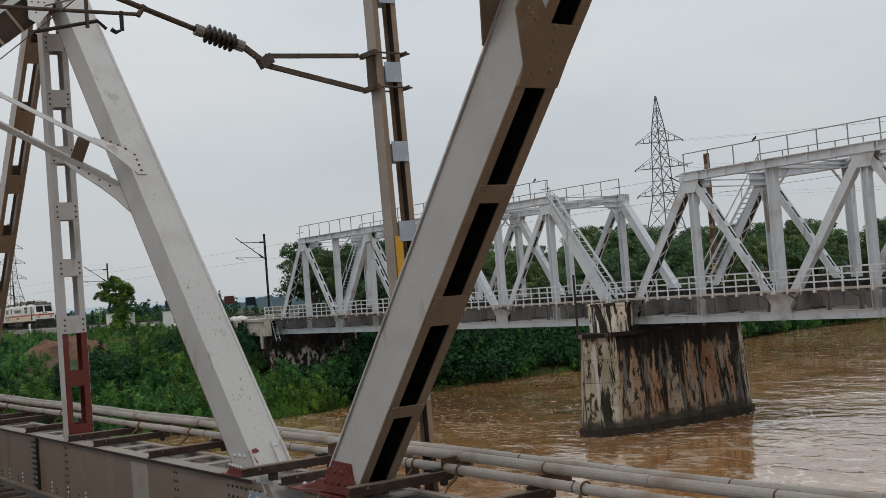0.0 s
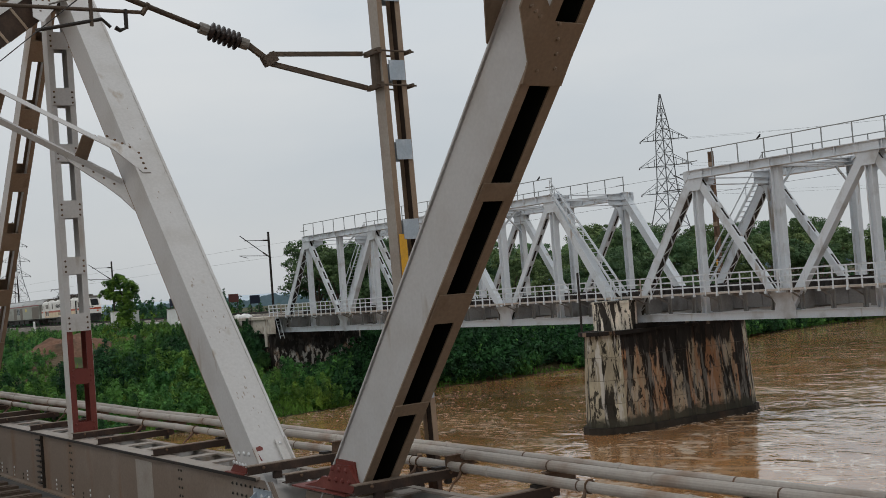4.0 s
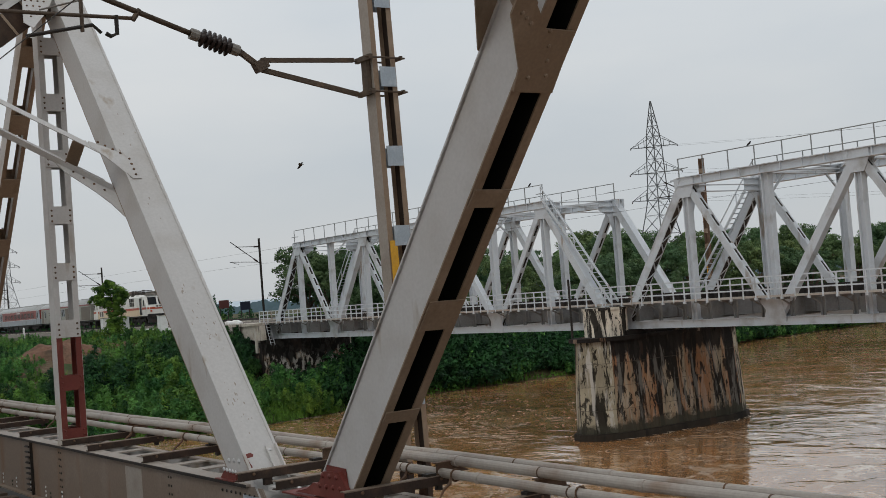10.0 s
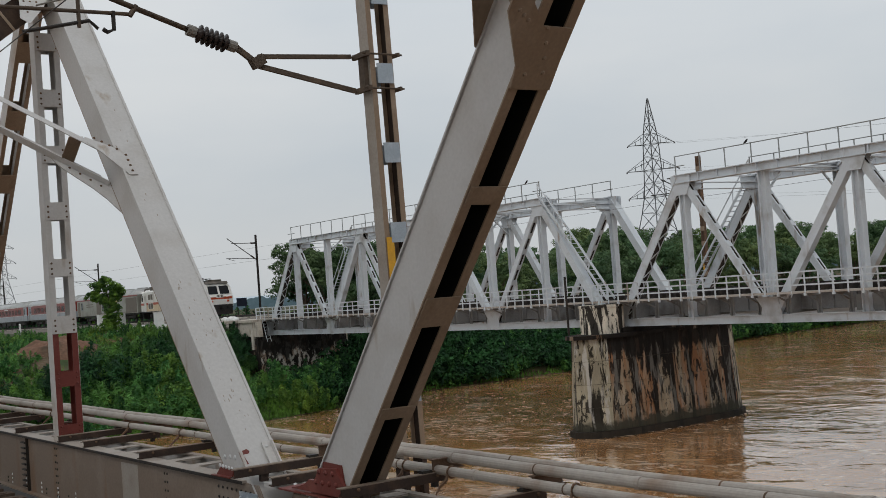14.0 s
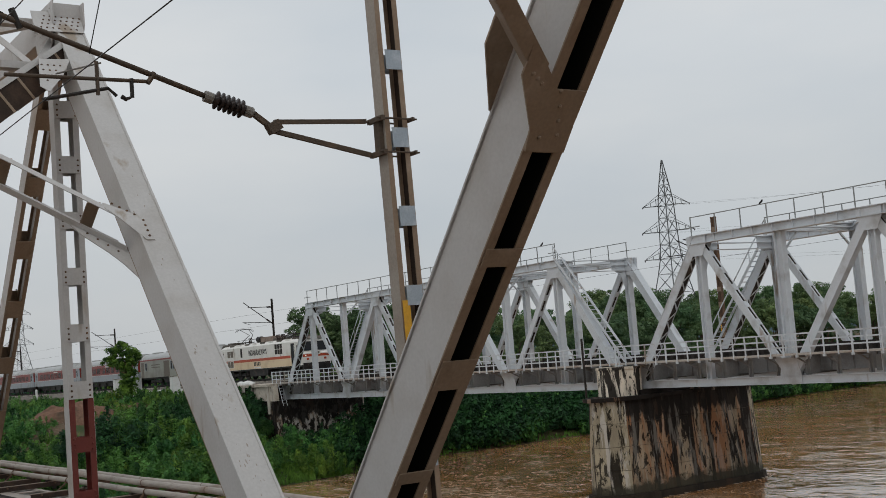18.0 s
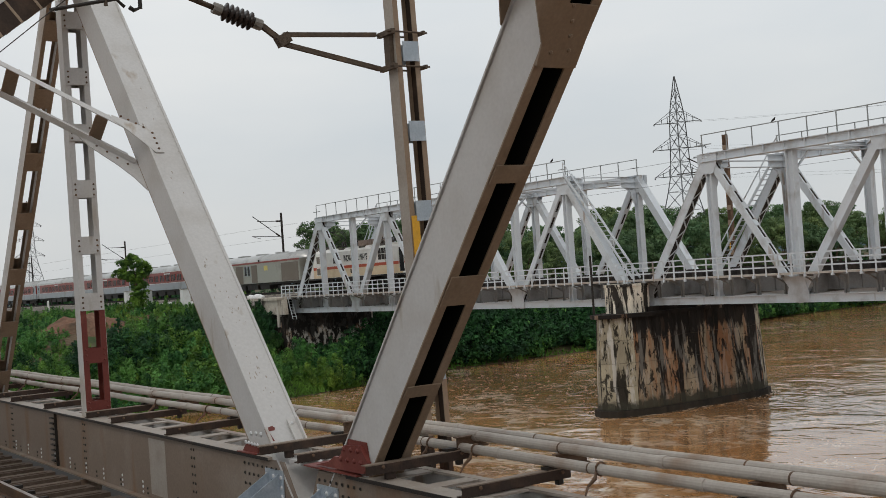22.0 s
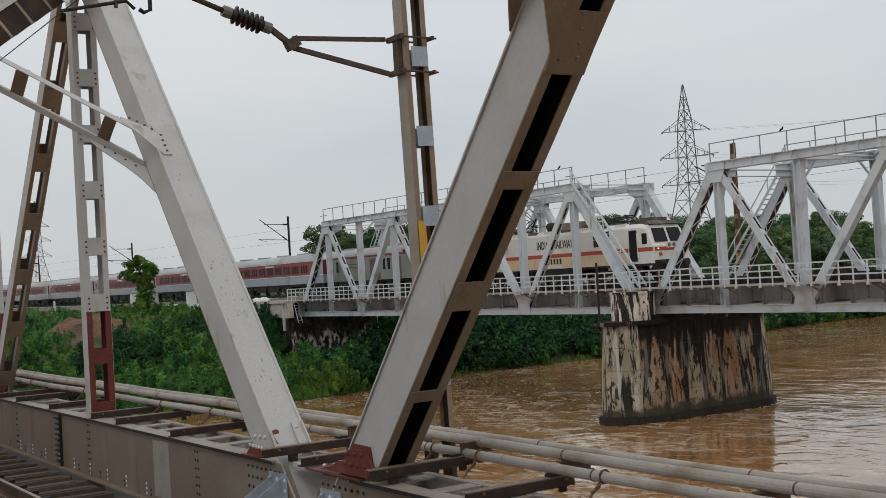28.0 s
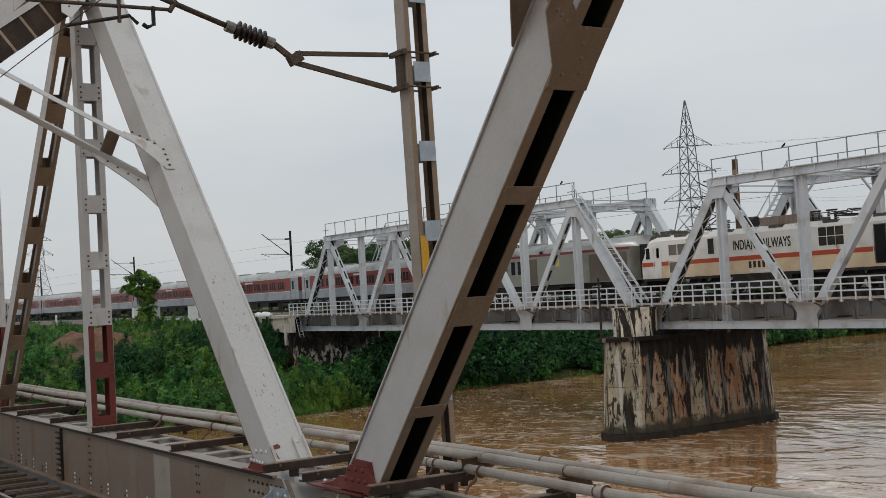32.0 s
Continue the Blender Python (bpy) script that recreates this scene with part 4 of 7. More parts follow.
abutment(-108.5, -101.2)
lad = thing("steel_ladder", (-101.6, FAR_Y - FAR_W / 2 - 1.0, 6.1), "small grey steel ladder from the walkway to the abutment", "ladder")
for s in (-0.2, 0.2):
    part("stile", beam((0.5 + s * 0.0, s, -0.2), (-0.4, s, 1.95), (0, 1, 0), 0.04, 0.06), FARGREY, lad)
for k in range(7):
    part("rung", box((0.42 - k * 0.115, -0.2, 0.02 + k * 0.28), (0.48 - k * 0.115, 0.2, 0.06 + k * 0.28)), FARGREY, lad)
# dark signal pole standing at the turret
pole = tagged(new("drain_pipe", mesh_of(tube([(-55.9, FAR_Y - 6.23, 6.12), (-55.95, FAR_Y - 6.18, 7.9), (-56.0, FAR_Y - 6.13, 9.75)], 0.07, 8), "drain_pipe", DARKSTEEL)), "dark upright pole on the pier turret", "pipe")
ab2 = abutment(41.8, 49.0)


# ---- near bridge ----
NZB, NZT = 6.92, 15.8                 # chord centres
NY = NEAR_Y + 0.21                    # truss centre plane
NB_LEFT, NB_RIGHT = -12.74, -11.48     # bearings of the two spans that meet on the near pier
POST_W, POST_D = 0.5, 0.42
NEAR_OTHER = NY - 5.7


def near_open_member(parent, name, p, q, wn, wy, open_up, cover_down, plate, pitch, skin, inner, gauge=0.1, first=0.5, label="", spots=None):
    """A riveted box: two side plates with edge angles, battens across the open faces; a face may be closed by a cover plate.
    open_up: the batten face lies on the side of +normal; normal = side x direction."""
    p, q = Vector(p), Vector(q)
    d = (q - p).normalized()
    y = Vector((0, 1, 0))
    bm = bmesh.new()
    for s in (-1, 1):
        add_beam(bm, p, q, y, 0.022, wn, off_side=s * (wy / 2 - 0.011), index=0)
    ob = part(name, bm, [skin], parent, label)
    n = y.cross(d)
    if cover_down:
        # black liner sheets stand in for the shade inside the closed box
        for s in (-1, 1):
            part("inner_face", beam(p, q, y, 0.004, wn - 0.02, off_side=s * (wy / 2 - 0.026)), GUT, ob, "black liner that puts the shade inside the box into colour")
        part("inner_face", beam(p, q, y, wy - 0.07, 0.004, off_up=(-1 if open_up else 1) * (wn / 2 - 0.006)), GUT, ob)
    for u in (-1, 1):
        closed = cover_down and (u == (-1 if open_up else 1))
        if closed:
            part("cover_plate", beam(p, q, y, wy + 0.05, 0.02, off_up=u * (wn / 2 + 0.011)), skin, ob)
            for s in ((-1, 1) if p.x < -12 else ()):
                part("edge_lip", beam(p, q, y, 0.034, 0.016, off_side=s * (wy / 2 + 0.008), off_up=u * (wn / 2 + 0.03)), skin, ob)
            continue
        bm = bmesh.new()
        for s in (-1, 1):
            add_beam(bm, p, q, y, gauge, 0.016, off_side=s * (wy / 2 - gauge / 2), off_up=u * (wn / 2 + 0.009))
        part("edge_angle", bm, inner, ob)
        length = (q - p).length
        k = first
        stations = []
        while k < length - plate:
            stations.append(k)
            k += pitch
        if spots:
            drop = 0.65 * (wn / 2 + 0.025)
            stations = [((a + drop - p.z) / d.z, (b - a) / d.z) for a, b in spots]
        else:
            stations = [(k, plate) for k in stations]
        for k, long in stations:
            c = p + d * k
            part("batten", beam(c, c + d * long, y, wy - 0.03, 0.014, off_up=u * (wn / 2 + 0.025)), inner, ob)
    return ob


def rivet_rows(bm, origin, du, dv, nu, nv, axis, r=0.017):
    for i in range(nu):
        for j in range(nv):
            add_dome(bm, Vector(origin) + Vector(du) * i + Vector(dv) * j, axis, r)
    return bm


OUT = 0.47                            # outer web of the chord, from the truss plane


def near_chord(parent, x0, x1, yc):
    """Plate-sided chord with flanges, upright stiffeners and rivet pairs."""
    lo, hi = min(x0, x1), max(x0, x1)
    for s in (-1, 1):
        w = -0.222 if s < 0 else OUT
        end = [(hi, 6.41), (hi, 6.85), (hi - 0.41, 7.4), (lo, 7.4), (lo, 6.41)] if hi < -12 else [(lo, 6.41), (hi, 6.41), (hi, 7.4), (lo + 0.3, 7.4), (lo, 6.9)]
        part("chord_web", prism(end, yc + w - 0.01, yc + w + 0.01), CHORD if s < 0 else SILVER_WORN, parent, "brown-grey stained chord plate")
        bm = box((lo, yc + s * 0.232 - (0.1 if s < 0 else 0.0), 6.41), (hi, yc + s * 0.232 + (0.0 if s < 0 else 0.1), 6.435))
        part("bottom_angle", bm, CHORD, parent)
    # open top: two flanges tied by battens
    cut0, cut1 = (lo, hi - 0.75) if hi < -12 else (lo + 1.0, hi)
    part("top_flange", box((cut0, yc - 0.27, 7.4), (cut1, yc - 0.04, 7.43)), FLANGE, parent, "pale painted top flange of the chord")
    # dark strip that paints the thin shadow line under the flange
    part("flange_edge", box((cut0, yc - 0.276, 7.388), (cut1, yc - 0.271, 7.428)), DARKSTEEL, parent, "dark strip for the shadow line at the flange edge")
    part("top_flange", box((cut0, yc + OUT - 0.05, 7.4), (cut1, yc + OUT + 0.05, 7.43)), FLANGE, parent)
    x = cut0 + 0.4
    while x < cut1 - 0.4:
        part("tie_plate", box((x, yc - 0.04, 7.404), (x + 0.22, yc + OUT - 0.05, 7.424)), FLANGE, parent)
        x += 0.82
    return parent


def near_span(x0, way, panels, detail):
    """One span of the near bridge; x0 is the bearing over the pier, way the direction in which it runs."""
    t = thing("riveted_truss_span", (0, 0, 0), "silver and brown painted riveted railway truss span", "bridge span", "spans of the near bridge")
    X = lambda i: x0 + way * i * NEAR_P
    for yc, shown in ((NY, True), (NEAR_OTHER, False)):
        near_chord(t, x0 - way * (0.49 if way < 0 else 0.6), X(panels) + way * 0.4, yc)
        a, b = X(1) - way * 0.4, X(panels - 1) + way * 0.4
        bm = box((min(a, b), yc - 0.25, NZT - 0.25), (max(a, b), yc + 0.25, NZT + 0.25))
        part("top_chord", bm, SILVER, t)
        for i in range(panels):
            p = (X(i), yc, NZB if i % 2 == 0 else NZT)
            q = (X(i + 1), yc, NZT if i % 2 == 0 else NZB)
            if i % 2:
                p, q = q, p
            p = tuple(Vector(p).lerp(Vector(q), ((6.75 if i == 0 else 7.1) - NZB) / (NZT - NZB)))
            # p low end, q high end; the side that faces down carries the battens
            d = (Vector(q) - Vector(p)).normalized()
            ends = i in (0, panels - 1)
            w = POST_W if ends else 0.3
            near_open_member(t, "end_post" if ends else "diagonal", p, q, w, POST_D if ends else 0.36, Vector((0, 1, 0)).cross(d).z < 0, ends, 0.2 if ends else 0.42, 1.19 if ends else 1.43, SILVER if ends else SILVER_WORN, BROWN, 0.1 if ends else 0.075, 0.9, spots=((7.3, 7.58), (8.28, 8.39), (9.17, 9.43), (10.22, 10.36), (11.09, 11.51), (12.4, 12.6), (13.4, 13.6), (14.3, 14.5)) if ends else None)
        for i in range(1, panels):
            if i % 2 or (shown and way < 0):
                near_hanger(t, X(i), yc, shown and i == 1 and way < 0)
        for i in range(0, panels + 1):
            top = i % 2
            c = (X(i), NZT if top else NZB)
            if top:
                o = [(-0.95, 0.3), (0.95, 0.3), (0.95, -0.2), (0.5, -0.85), (-0.5, -0.85), (-0.95, -0.2)]
                if i == 1:
                    o = [(u * 0.62, v * 0.8) for u, v in o]
                for s in (-1, 1):
                    g = part("gusset_plate", prism([(c[0] + u, c[1] + v) for u, v in o], yc + s * 0.262 - 0.01, yc + s * 0.262 + 0.01), SILVER, t)
                    if i == 1:
                        bm = bmesh.new()
                        for k in range(4):
                            rivet_rows(bm, (c[0] - 0.48 + k * 0.26, yc + s * 0.272, c[1] - 0.1), (0.12, 0, 0), (0, 0, 0.12), 2, 3, (0, s, 0))
                            rivet_rows(bm, (c[0] - 0.2 + k * 0.13, yc + s * 0.272, c[1] - 0.6), (0.1, 0, 0), (0, 0, 0.13), 1, 4, (0, s, 0))
                        tagged(part("rivets", bm, SILVER_WORN, g), kind="stuff")
    # portal at the end post: two braces that rise to mid-track, and the beam at the top
    slope = way * NEAR_P / (NZT - NZB)
    ex = lambda z: x0 + slope * (z - NZB)
    nrm = Vector((1, 0, -slope)).normalized()
    mid_y = (NY + NEAR_OTHER) / 2

    def on_face(side_y, u, z, k):
        """A point on the post's face k (1: towards +x): u metres inward from the truss centre plane, at height z."""
        off = k * (POST_W / 2 + 0.022)
        zz = z - nrm.z * off
        return Vector((ex(zz), side_y[0] + side_y[1] * u, zz)) + nrm * off

    def face_plate(bm, side_y, pts, k, th=0.014):
        f = [bm.verts.new(on_face(side_y, u, z, k) + nrm * k * th) for u, z in pts]
        g = [bm.verts.new(on_face(side_y, u, z, k)) for u, z in pts]
        bm.faces.new(f)
        bm.faces.new(g[::-1])
        for a in range(len(f)):
            b = (a + 1) % len(f)
            bm.faces.new((f[a], g[a], g[b], f[b]))
        return bm
    cover = 1 if way < 0 else -1
    half = abs(NY - mid_y)
    for side_y in ((NY, -1), (NEAR_OTHER, 1)):
        skin = SILVER if way < 0 else BROWN
        braces = []
        for k in (1, -1):
            lift = 0.2 if k == cover else -0.13
            if way > 0:
                lift = 0.27 if k == cover else 0.0
            z0 = 11.4 + lift
            deep = 0.09 if k == cover else 0.15
            line = [(0.3, z0 + 0.14), (half, z0 + 0.7 * (half - 0.1)), (half, z0 + 0.7 * (half - 0.1) + deep), (0.3, z0 + 0.14 + deep)]
            single = way > 0 and k != 1
            ob = None if single else part("portal_brace", face_plate(bmesh.new(), side_y, line, k), skin, t, "riveted knee brace of the portal")
            braces.append(ob)
            lip = bmesh.new()
            a, b = on_face(side_y, 0.25, z0 + 0.11, k), on_face(side_y, half, z0 + 0.7 * (half - 0.1) + 0.005, k)
            wide = 0.16 if way > 0 and k == 1 else 0.09
            add_beam(lip, a, b, nrm, wide, 0.012, off_side=-k * (wide / 2 + 0.005))
            if single or (k == cover and way < 0):
                lip.free()
            else:
                part("edge_angle", lip, skin, ob)
            if k == 1:
                g = [(0.12, 11.53), (-0.17, 11.53), (-0.2, 11.1), (0.21, 11.1), (0.24, 11.25), (0.52, 11.6), (0.52, 11.8), (0.36, 11.72)]
                if way < 0:
                    g = [(0.16, 11.46), (0.04, 11.46), (0.07, 11.8), (0.3, 11.93), (0.6, 12.07), (0.6, 11.98), (0.44, 11.82)]
                gp = part("brace_gusset", face_plate(bmesh.new(), side_y, g, k, 0.02), skin, t)
                rv = bmesh.new()
                if way < 0:
                    spots = [(0.1, 11.52 + 0.085 * a) for a in range(4)] + [(0.2 + 0.09 * a, 11.87 + 0.06 * a) for a in range(4)]
                else:
                    spots = [(0.08 - 0.045 * a, 11.5 - 0.1 * a + 0.02) for a in range(4)] + [(0.3 + 0.06 * a, 11.56 + 0.03 * a) for a in range(3)] + [(0.12, 11.2)]
                for u, z in spots:
                    add_dome(rv, on_face(side_y, u, z, k) + nrm * 0.02, nrm, 0.022)
                tagged(part("rivets", rv, RUST if way < 0 else BROWN, gp), kind="stuff")
            else:
                g = [(0.2, 11.5), (0.24, 11.5), (0.52, 11.95), (0.52, 12.2), (0.2, 12.1)]
                if way < 0:
                    g = [(0.205, 10.96), (0.23, 11.0), (0.34, 11.18), (0.5, 11.37), (0.82, 11.68), (0.92, 11.83), (0.4, 11.58), (0.205, 11.46)]
                gp = part("brace_gusset", face_plate(bmesh.new(), side_y, g, k, 0.02), skin, t)
                if way < 0:
                    rv = bmesh.new()
                    for a in range(4):
                        add_dome(rv, on_face(side_y, 0.36 + 0.12 * a, 11.38 + 0.1 * a, k) + nrm * 0.004, nrm, 0.02)
                    tagged(part("rivets", rv, RUST, gp), kind="stuff")
        for a in range(3 if way < 0 else 0):
            u = 0.72 + a * 1.05
            z = 11.4 + 0.7 * (u - 0.1)
            q1, q2 = on_face(side_y, u, z + 0.25, cover), on_face(side_y, u, z - 0.05, -cover)
            part("batten", beam(q1, q2, (0, 1, 0), 0.2, 0.014), BROWN, braces[0])
    bm = bmesh.new()
    ya, yb = NEAR_OTHER, NY
    for z in (14.75, 15.75):
        add_beam(bm, (ex(z), ya, z), (ex(z), yb, z), (0, 0, 1), 0.12, 0.22)
    for k in range(8):
        y1, y2 = ya + (yb - ya) * k / 8, ya + (yb - ya) * (k + 1) / 8
        z1, z2 = (14.75, 15.75) if k % 2 else (15.75, 14.75)
        add_beam(bm, (ex(z1), y1, z1), (ex(z2), y2, z2), (1, 0, 0), 0.03, 0.1)
    part("portal_beam", bm, SILVER, t)
    for yc, s in ((NY, -1), (NEAR_OTHER, 1)):
        a, b = Vector((ex(15.05), yc + s * 0.2, 15.05)), Vector((ex(13.5), yc + s * 2.2, 13.5))
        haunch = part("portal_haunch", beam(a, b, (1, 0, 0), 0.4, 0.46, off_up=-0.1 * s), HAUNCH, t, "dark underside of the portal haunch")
        for u in (-1, 1):
            part("edge_plate", beam(a, b, (1, 0, 0), 0.02, 0.1, off_side=u * 0.213, off_up=0.12 * s), SILVER, haunch)
        for k in range(5):
            c = a.lerp(b, 0.1 + k * 0.19)
            part("batten", beam(c, c + (b - a) * 0.02, (1, 0, 0), 0.41, 0.47, off_up=-0.1 * s), BROWN, haunch)
    for i in range(1, panels - 1):
        for s in (0, 1):
            y1, y2 = (NY, NEAR_OTHER) if s else (NEAR_OTHER, NY)
            part("top_lateral", beam((X(i), y1, NZT + 0.1), (X(i + 1), y2, NZT + 0.1), (0, 0, 1), 0.12, 0.14), SILVER_WORN, t)
        if i > 1:
            part("top_strut", beam((X(i), NEAR_OTHER, NZT - 0.1), (X(i), NY, NZT - 0.1), (0, 0, 1), 0.4, 0.2), SILVER_WORN, t)
    # floor steel
    for i in range(panels + 1):
        bm = box((X(i) - 0.02, NEAR_OTHER, 5.55), (X(i) + 0.02, NY, 6.38))
        add_box(bm, (X(i) - 0.15, NEAR_OTHER, 5.53), (X(i) + 0.15, NY, 5.56))
        part("cross_girder", bm, CHORD, t)
    a, b = sorted((x0, X(panels)))
    for s in (-1, 1):
        part("stringer", box((a, NEAR_C + s * 0.95 - 0.12, 5.6), (b, NEAR_C + s * 0.95 + 0.12, 6.36)), CHORD, t)
    return t


def near_hanger(parent, x, yc, shown):
    """Upright of two channels tied by bolted batten plates; the lower part in red oxide."""
    for z0, z1, skin in ((7.43, 9.24, MAROON), (9.24, NZT - 0.3, SILVER)):
        for k in (-1, 1):
            bm = add_section(bmesh.new(), (x, yc, z0), (x, yc, z1), (0, 1, 0), c_outline(k * 0.21, -k * 0.1, 0.28, 0.018))
            col = part("hanger_channel", bm, skin, parent, "red oxide painted foot of the upright" if skin is MAROON else "silver channel of the upright")
            if skin is MAROON:
                part("side_coat", box((x - 0.14, yc + k * 0.212 - 0.002, z0), (x + 0.14, yc + k * 0.212 + 0.002, z1)), SILVER_WORN, col, "silver painted outer side")
        z, step, tall = (z0 + 0.01, 0.9, 0.26) if skin is MAROON else (z0, 0.97, 0.3)
        while z < z1 - 0.3:
            for u in (-1, 1):
                b = part("batten", box((x + u * 0.147 - 0.007, yc - 0.205, z), (x + u * 0.147 + 0.007, yc + 0.205, z + tall)), skin, col)
                if shown and u > 0:
                    rv = bmesh.new()
                    for sy in (-0.155, 0.155):
                        rivet_rows(rv, (x + 0.155, yc + sy, z + 0.05), (0, 0, 0.09), (0, 0, 1), 3, 1, (1, 0, 0), 0.02)
                    tagged(part("bolts", rv, RUST if skin is SILVER else MAROON, b), kind="stuff")
            z += step


left_span = near_span(NB_LEFT, -1, 10, True)
right_span = near_span(NB_RIGHT, 1, 8, False)


def chord_details(t):
    """Stiffeners, rivets, shoes, joint plates and paint patches on the inner face of the chord."""
    yf = NY - 0.232
    for x, skin in ((-22.15, DARKSTEEL), (-29.8, DARKSTEEL), (-37.5, DARKSTEEL)):
        bm = bmesh.new()
        add_box(bm, (x + 0.03, yf - 0.05, 6.44), (x + 0.05, yf, 7.4))
        stiff = part("stiffener", bm, skin, t, "dark stiffener with rungs")
        for k in range(9):
            part("rung", box((x - 0.3, yf - 0.05, 6.5 + k * 0.098), (x - 0.05, yf - 0.002, 6.525 + k * 0.098)), skin, stiff)
    rv = bmesh.new()
    rng = random.Random(3)
    for k in range(48):
        x = -14.3 - k * 0.62
        if k % 8 == 2:
            rivet_rows(rv, (x, yf, 6.5), (0.09, 0, 0), (0, 0, 0.115), 2, 8, (0, -1, 0), 0.02)
        elif k % 2:
            rivet_rows(rv, (x, yf, 6.49), (0.09, 0, 0), (0, 0, 0.07), 1, 2, (0, -1, 0), 0.022)
    rivet_rows(rv, (-13.75, yf - 0.01, 6.55), (0.13, 0, 0), (0, 0, 0.125), 8, 7, (0, -1, 0), 0.02)
    tagged(part("rivets", rv, DARKSTEEL, t), kind="stuff")
    bt = bmesh.new()
    for k in range(9):
        rivet_rows(bt, (-17.6 - k * 0.95, yf, 6.49), (0.09, 0, 0), (0, 0, 0.075), 1, 3, (0, -1, 0), 0.024)
    tagged(part("bolts", bt, BOLT, t, "bright new bolt heads"), kind="stuff")
    part("paint_patch", box((-17.24, yf - 0.003, 6.5), (-16.57, yf + 0.002, 7.33)), PATCH, t, "patch of faded grey paint")
    # red shoe at the foot of the end post
    part("shoe", prism([(-13.8, 7.434), (-13.34, 7.434), (-13.3, 7.53), (-13.4, 7.55), (-13.66, 7.545)], NEAR_Y - 0.03, NEAR_Y - 0.012), MAROON, t, "red oxide shoe plate")
    part("shoe_flange", box((-13.85, NEAR_Y - 0.08, 7.432), (-13.32, NEAR_Y - 0.03, 7.446)), MAROON, t)
    bm = bmesh.new()
    for x, z in ((-13.56, 7.67), (-13.41, 7.68), (-13.27, 7.68)):
        add_dome(bm, (x, NEAR_Y - 0.002, z), (0, -1, 0), 0.03)
    for k in range(5):
        add_dome(bm, (-13.66 + k * 0.085, NEAR_Y - 0.03, 7.56 - 0.004 * k), (0, -1, 0), 0.028)
    tagged(part("bolts", bm, BOLT, t, "bright new bolt heads"), kind="stuff")
    # a stroke of red oxide brushed over the edge of the upper face
    slope = -NEAR_P / (NZT - NZB)
    nrm = Vector((1, 0, -slope)).normalized()
    bm = bmesh.new()
    for o in ([(5.97, 7.76), (6.08, 7.78), (6.11, 7.755), (6.09, 7.73), (6.02, 7.725), (5.97, 7.72)], [(5.97, 7.722), (6.012, 7.727), (6.04, 7.62), (5.985, 7.61), (5.972, 7.66)]):
        f = [Vector((0, y, z - nrm.z * (POST_W / 2 + 0.024))) for y, z in o]
        bm.faces.new([bm.verts.new(Vector((NB_LEFT + slope * (v.z - NZB), v.y, v.z)) + nrm * (POST_W / 2 + 0.024)) for v in f])
    part("paint_stroke", bm, MAROON, t, "brushed red oxide paint")


def right_details(t):
    yf = NY - 0.232
    o = [(-11.75, 7.47), (-10.7, 7.47), (-10.59, 7.59), (-10.75, 7.755), (-11.1, 7.735), (-11.16, 7.64), (-11.22, 7.6), (-11.32, 7.6), (-11.45, 7.53)]
    part("shoe_backing", prism([(-11.13, 7.5), (-10.62, 7.5), (-10.68, 7.79), (-11.06, 7.8)], NEAR_Y - 0.02, NEAR_Y - 0.004), MAROON, t)
    part("shoe", prism(o, NEAR_Y - 0.06, NEAR_Y - 0.02), MAROON, t, "red oxide shoe plate with bolts")
    part("shoe_flange", box((-12.0, NEAR_Y - 0.09, 7.434), (-10.8, NEAR_Y + 0.25, 7.452)), MAROON, t)
    bm = bmesh.new()
    rivet_rows(bm, (-11.163, NEAR_Y - 0.06, 7.588), (0.142, 0, 0), (0, 0, 0.13), 4, 1, (0, -1, 0), 0.03)
    rivet_rows(bm, (-11.083, NEAR_Y - 0.06, 7.7), (0.145, 0, 0), (0, 0, 0.13), 3, 1, (0, -1, 0), 0.03)
    tagged(part("bolts", bm, MAROON, t), kind="stuff")
    rv = bmesh.new()
    rivet_rows(rv, (-11.75, yf - 0.01, 6.55), (0.13, 0, 0), (0, 0, 0.125), 8, 7, (0, -1, 0), 0.02)
    for k in range(10):
        rivet_rows(rv, (-10.4 + k * 0.62, yf, 6.49), (0.09, 0, 0), (0, 0, 0.07), 1, 2, (0, -1, 0), 0.022)
    tagged(part("rivets", rv, DARKSTEEL, t), kind="stuff")


def paint_chips(t):
    """Small flaked spots and scrapes on the upper face of the end post."""
    rng = random.Random(9)
    slope = -NEAR_P / (NZT - NZB)
    nrm = Vector((1, 0, -slope)).normalized()
    up = Vector((slope, 0, 1)).normalized()
    bm = bmesh.new()
    for zc, yc, n, spread in ((9.24, 6.18, 12, 0.16), (8.95, 6.2, 9, 0.12), (8.25, 6.15, 12, 0.14), (9.62, 6.11, 6, 0.08), (10.9, 6.3, 5, 0.25), (7.9, 6.2, 6, 0.12), (12.3, 6.2, 5, 0.3)):
        for _ in range(n):
            z, y = zc + rng.gauss(0, spread), min(6.4, max(6.03, yc + rng.gauss(0, spread * 0.6)))
            c = Vector((NB_LEFT + slope * (z - NZB), y, z)) + nrm * (POST_W / 2 + 0.0225)
            r, a0 = rng.uniform(0.004, 0.014), rng.uniform(0, 3)
            vs = [bm.verts.new(c + (up * math.cos(a0 + k) * rng.uniform(1.0, 3.6) + Vector((0, math.sin(a0 + k), 0)) * rng.uniform(0.5, 1.0)) * r) for k in range(6)]
            bm.faces.new(vs)
    tagged(part("flaked_paint", bm, PATCH, t, "flaked paint spots"), kind="stuff")


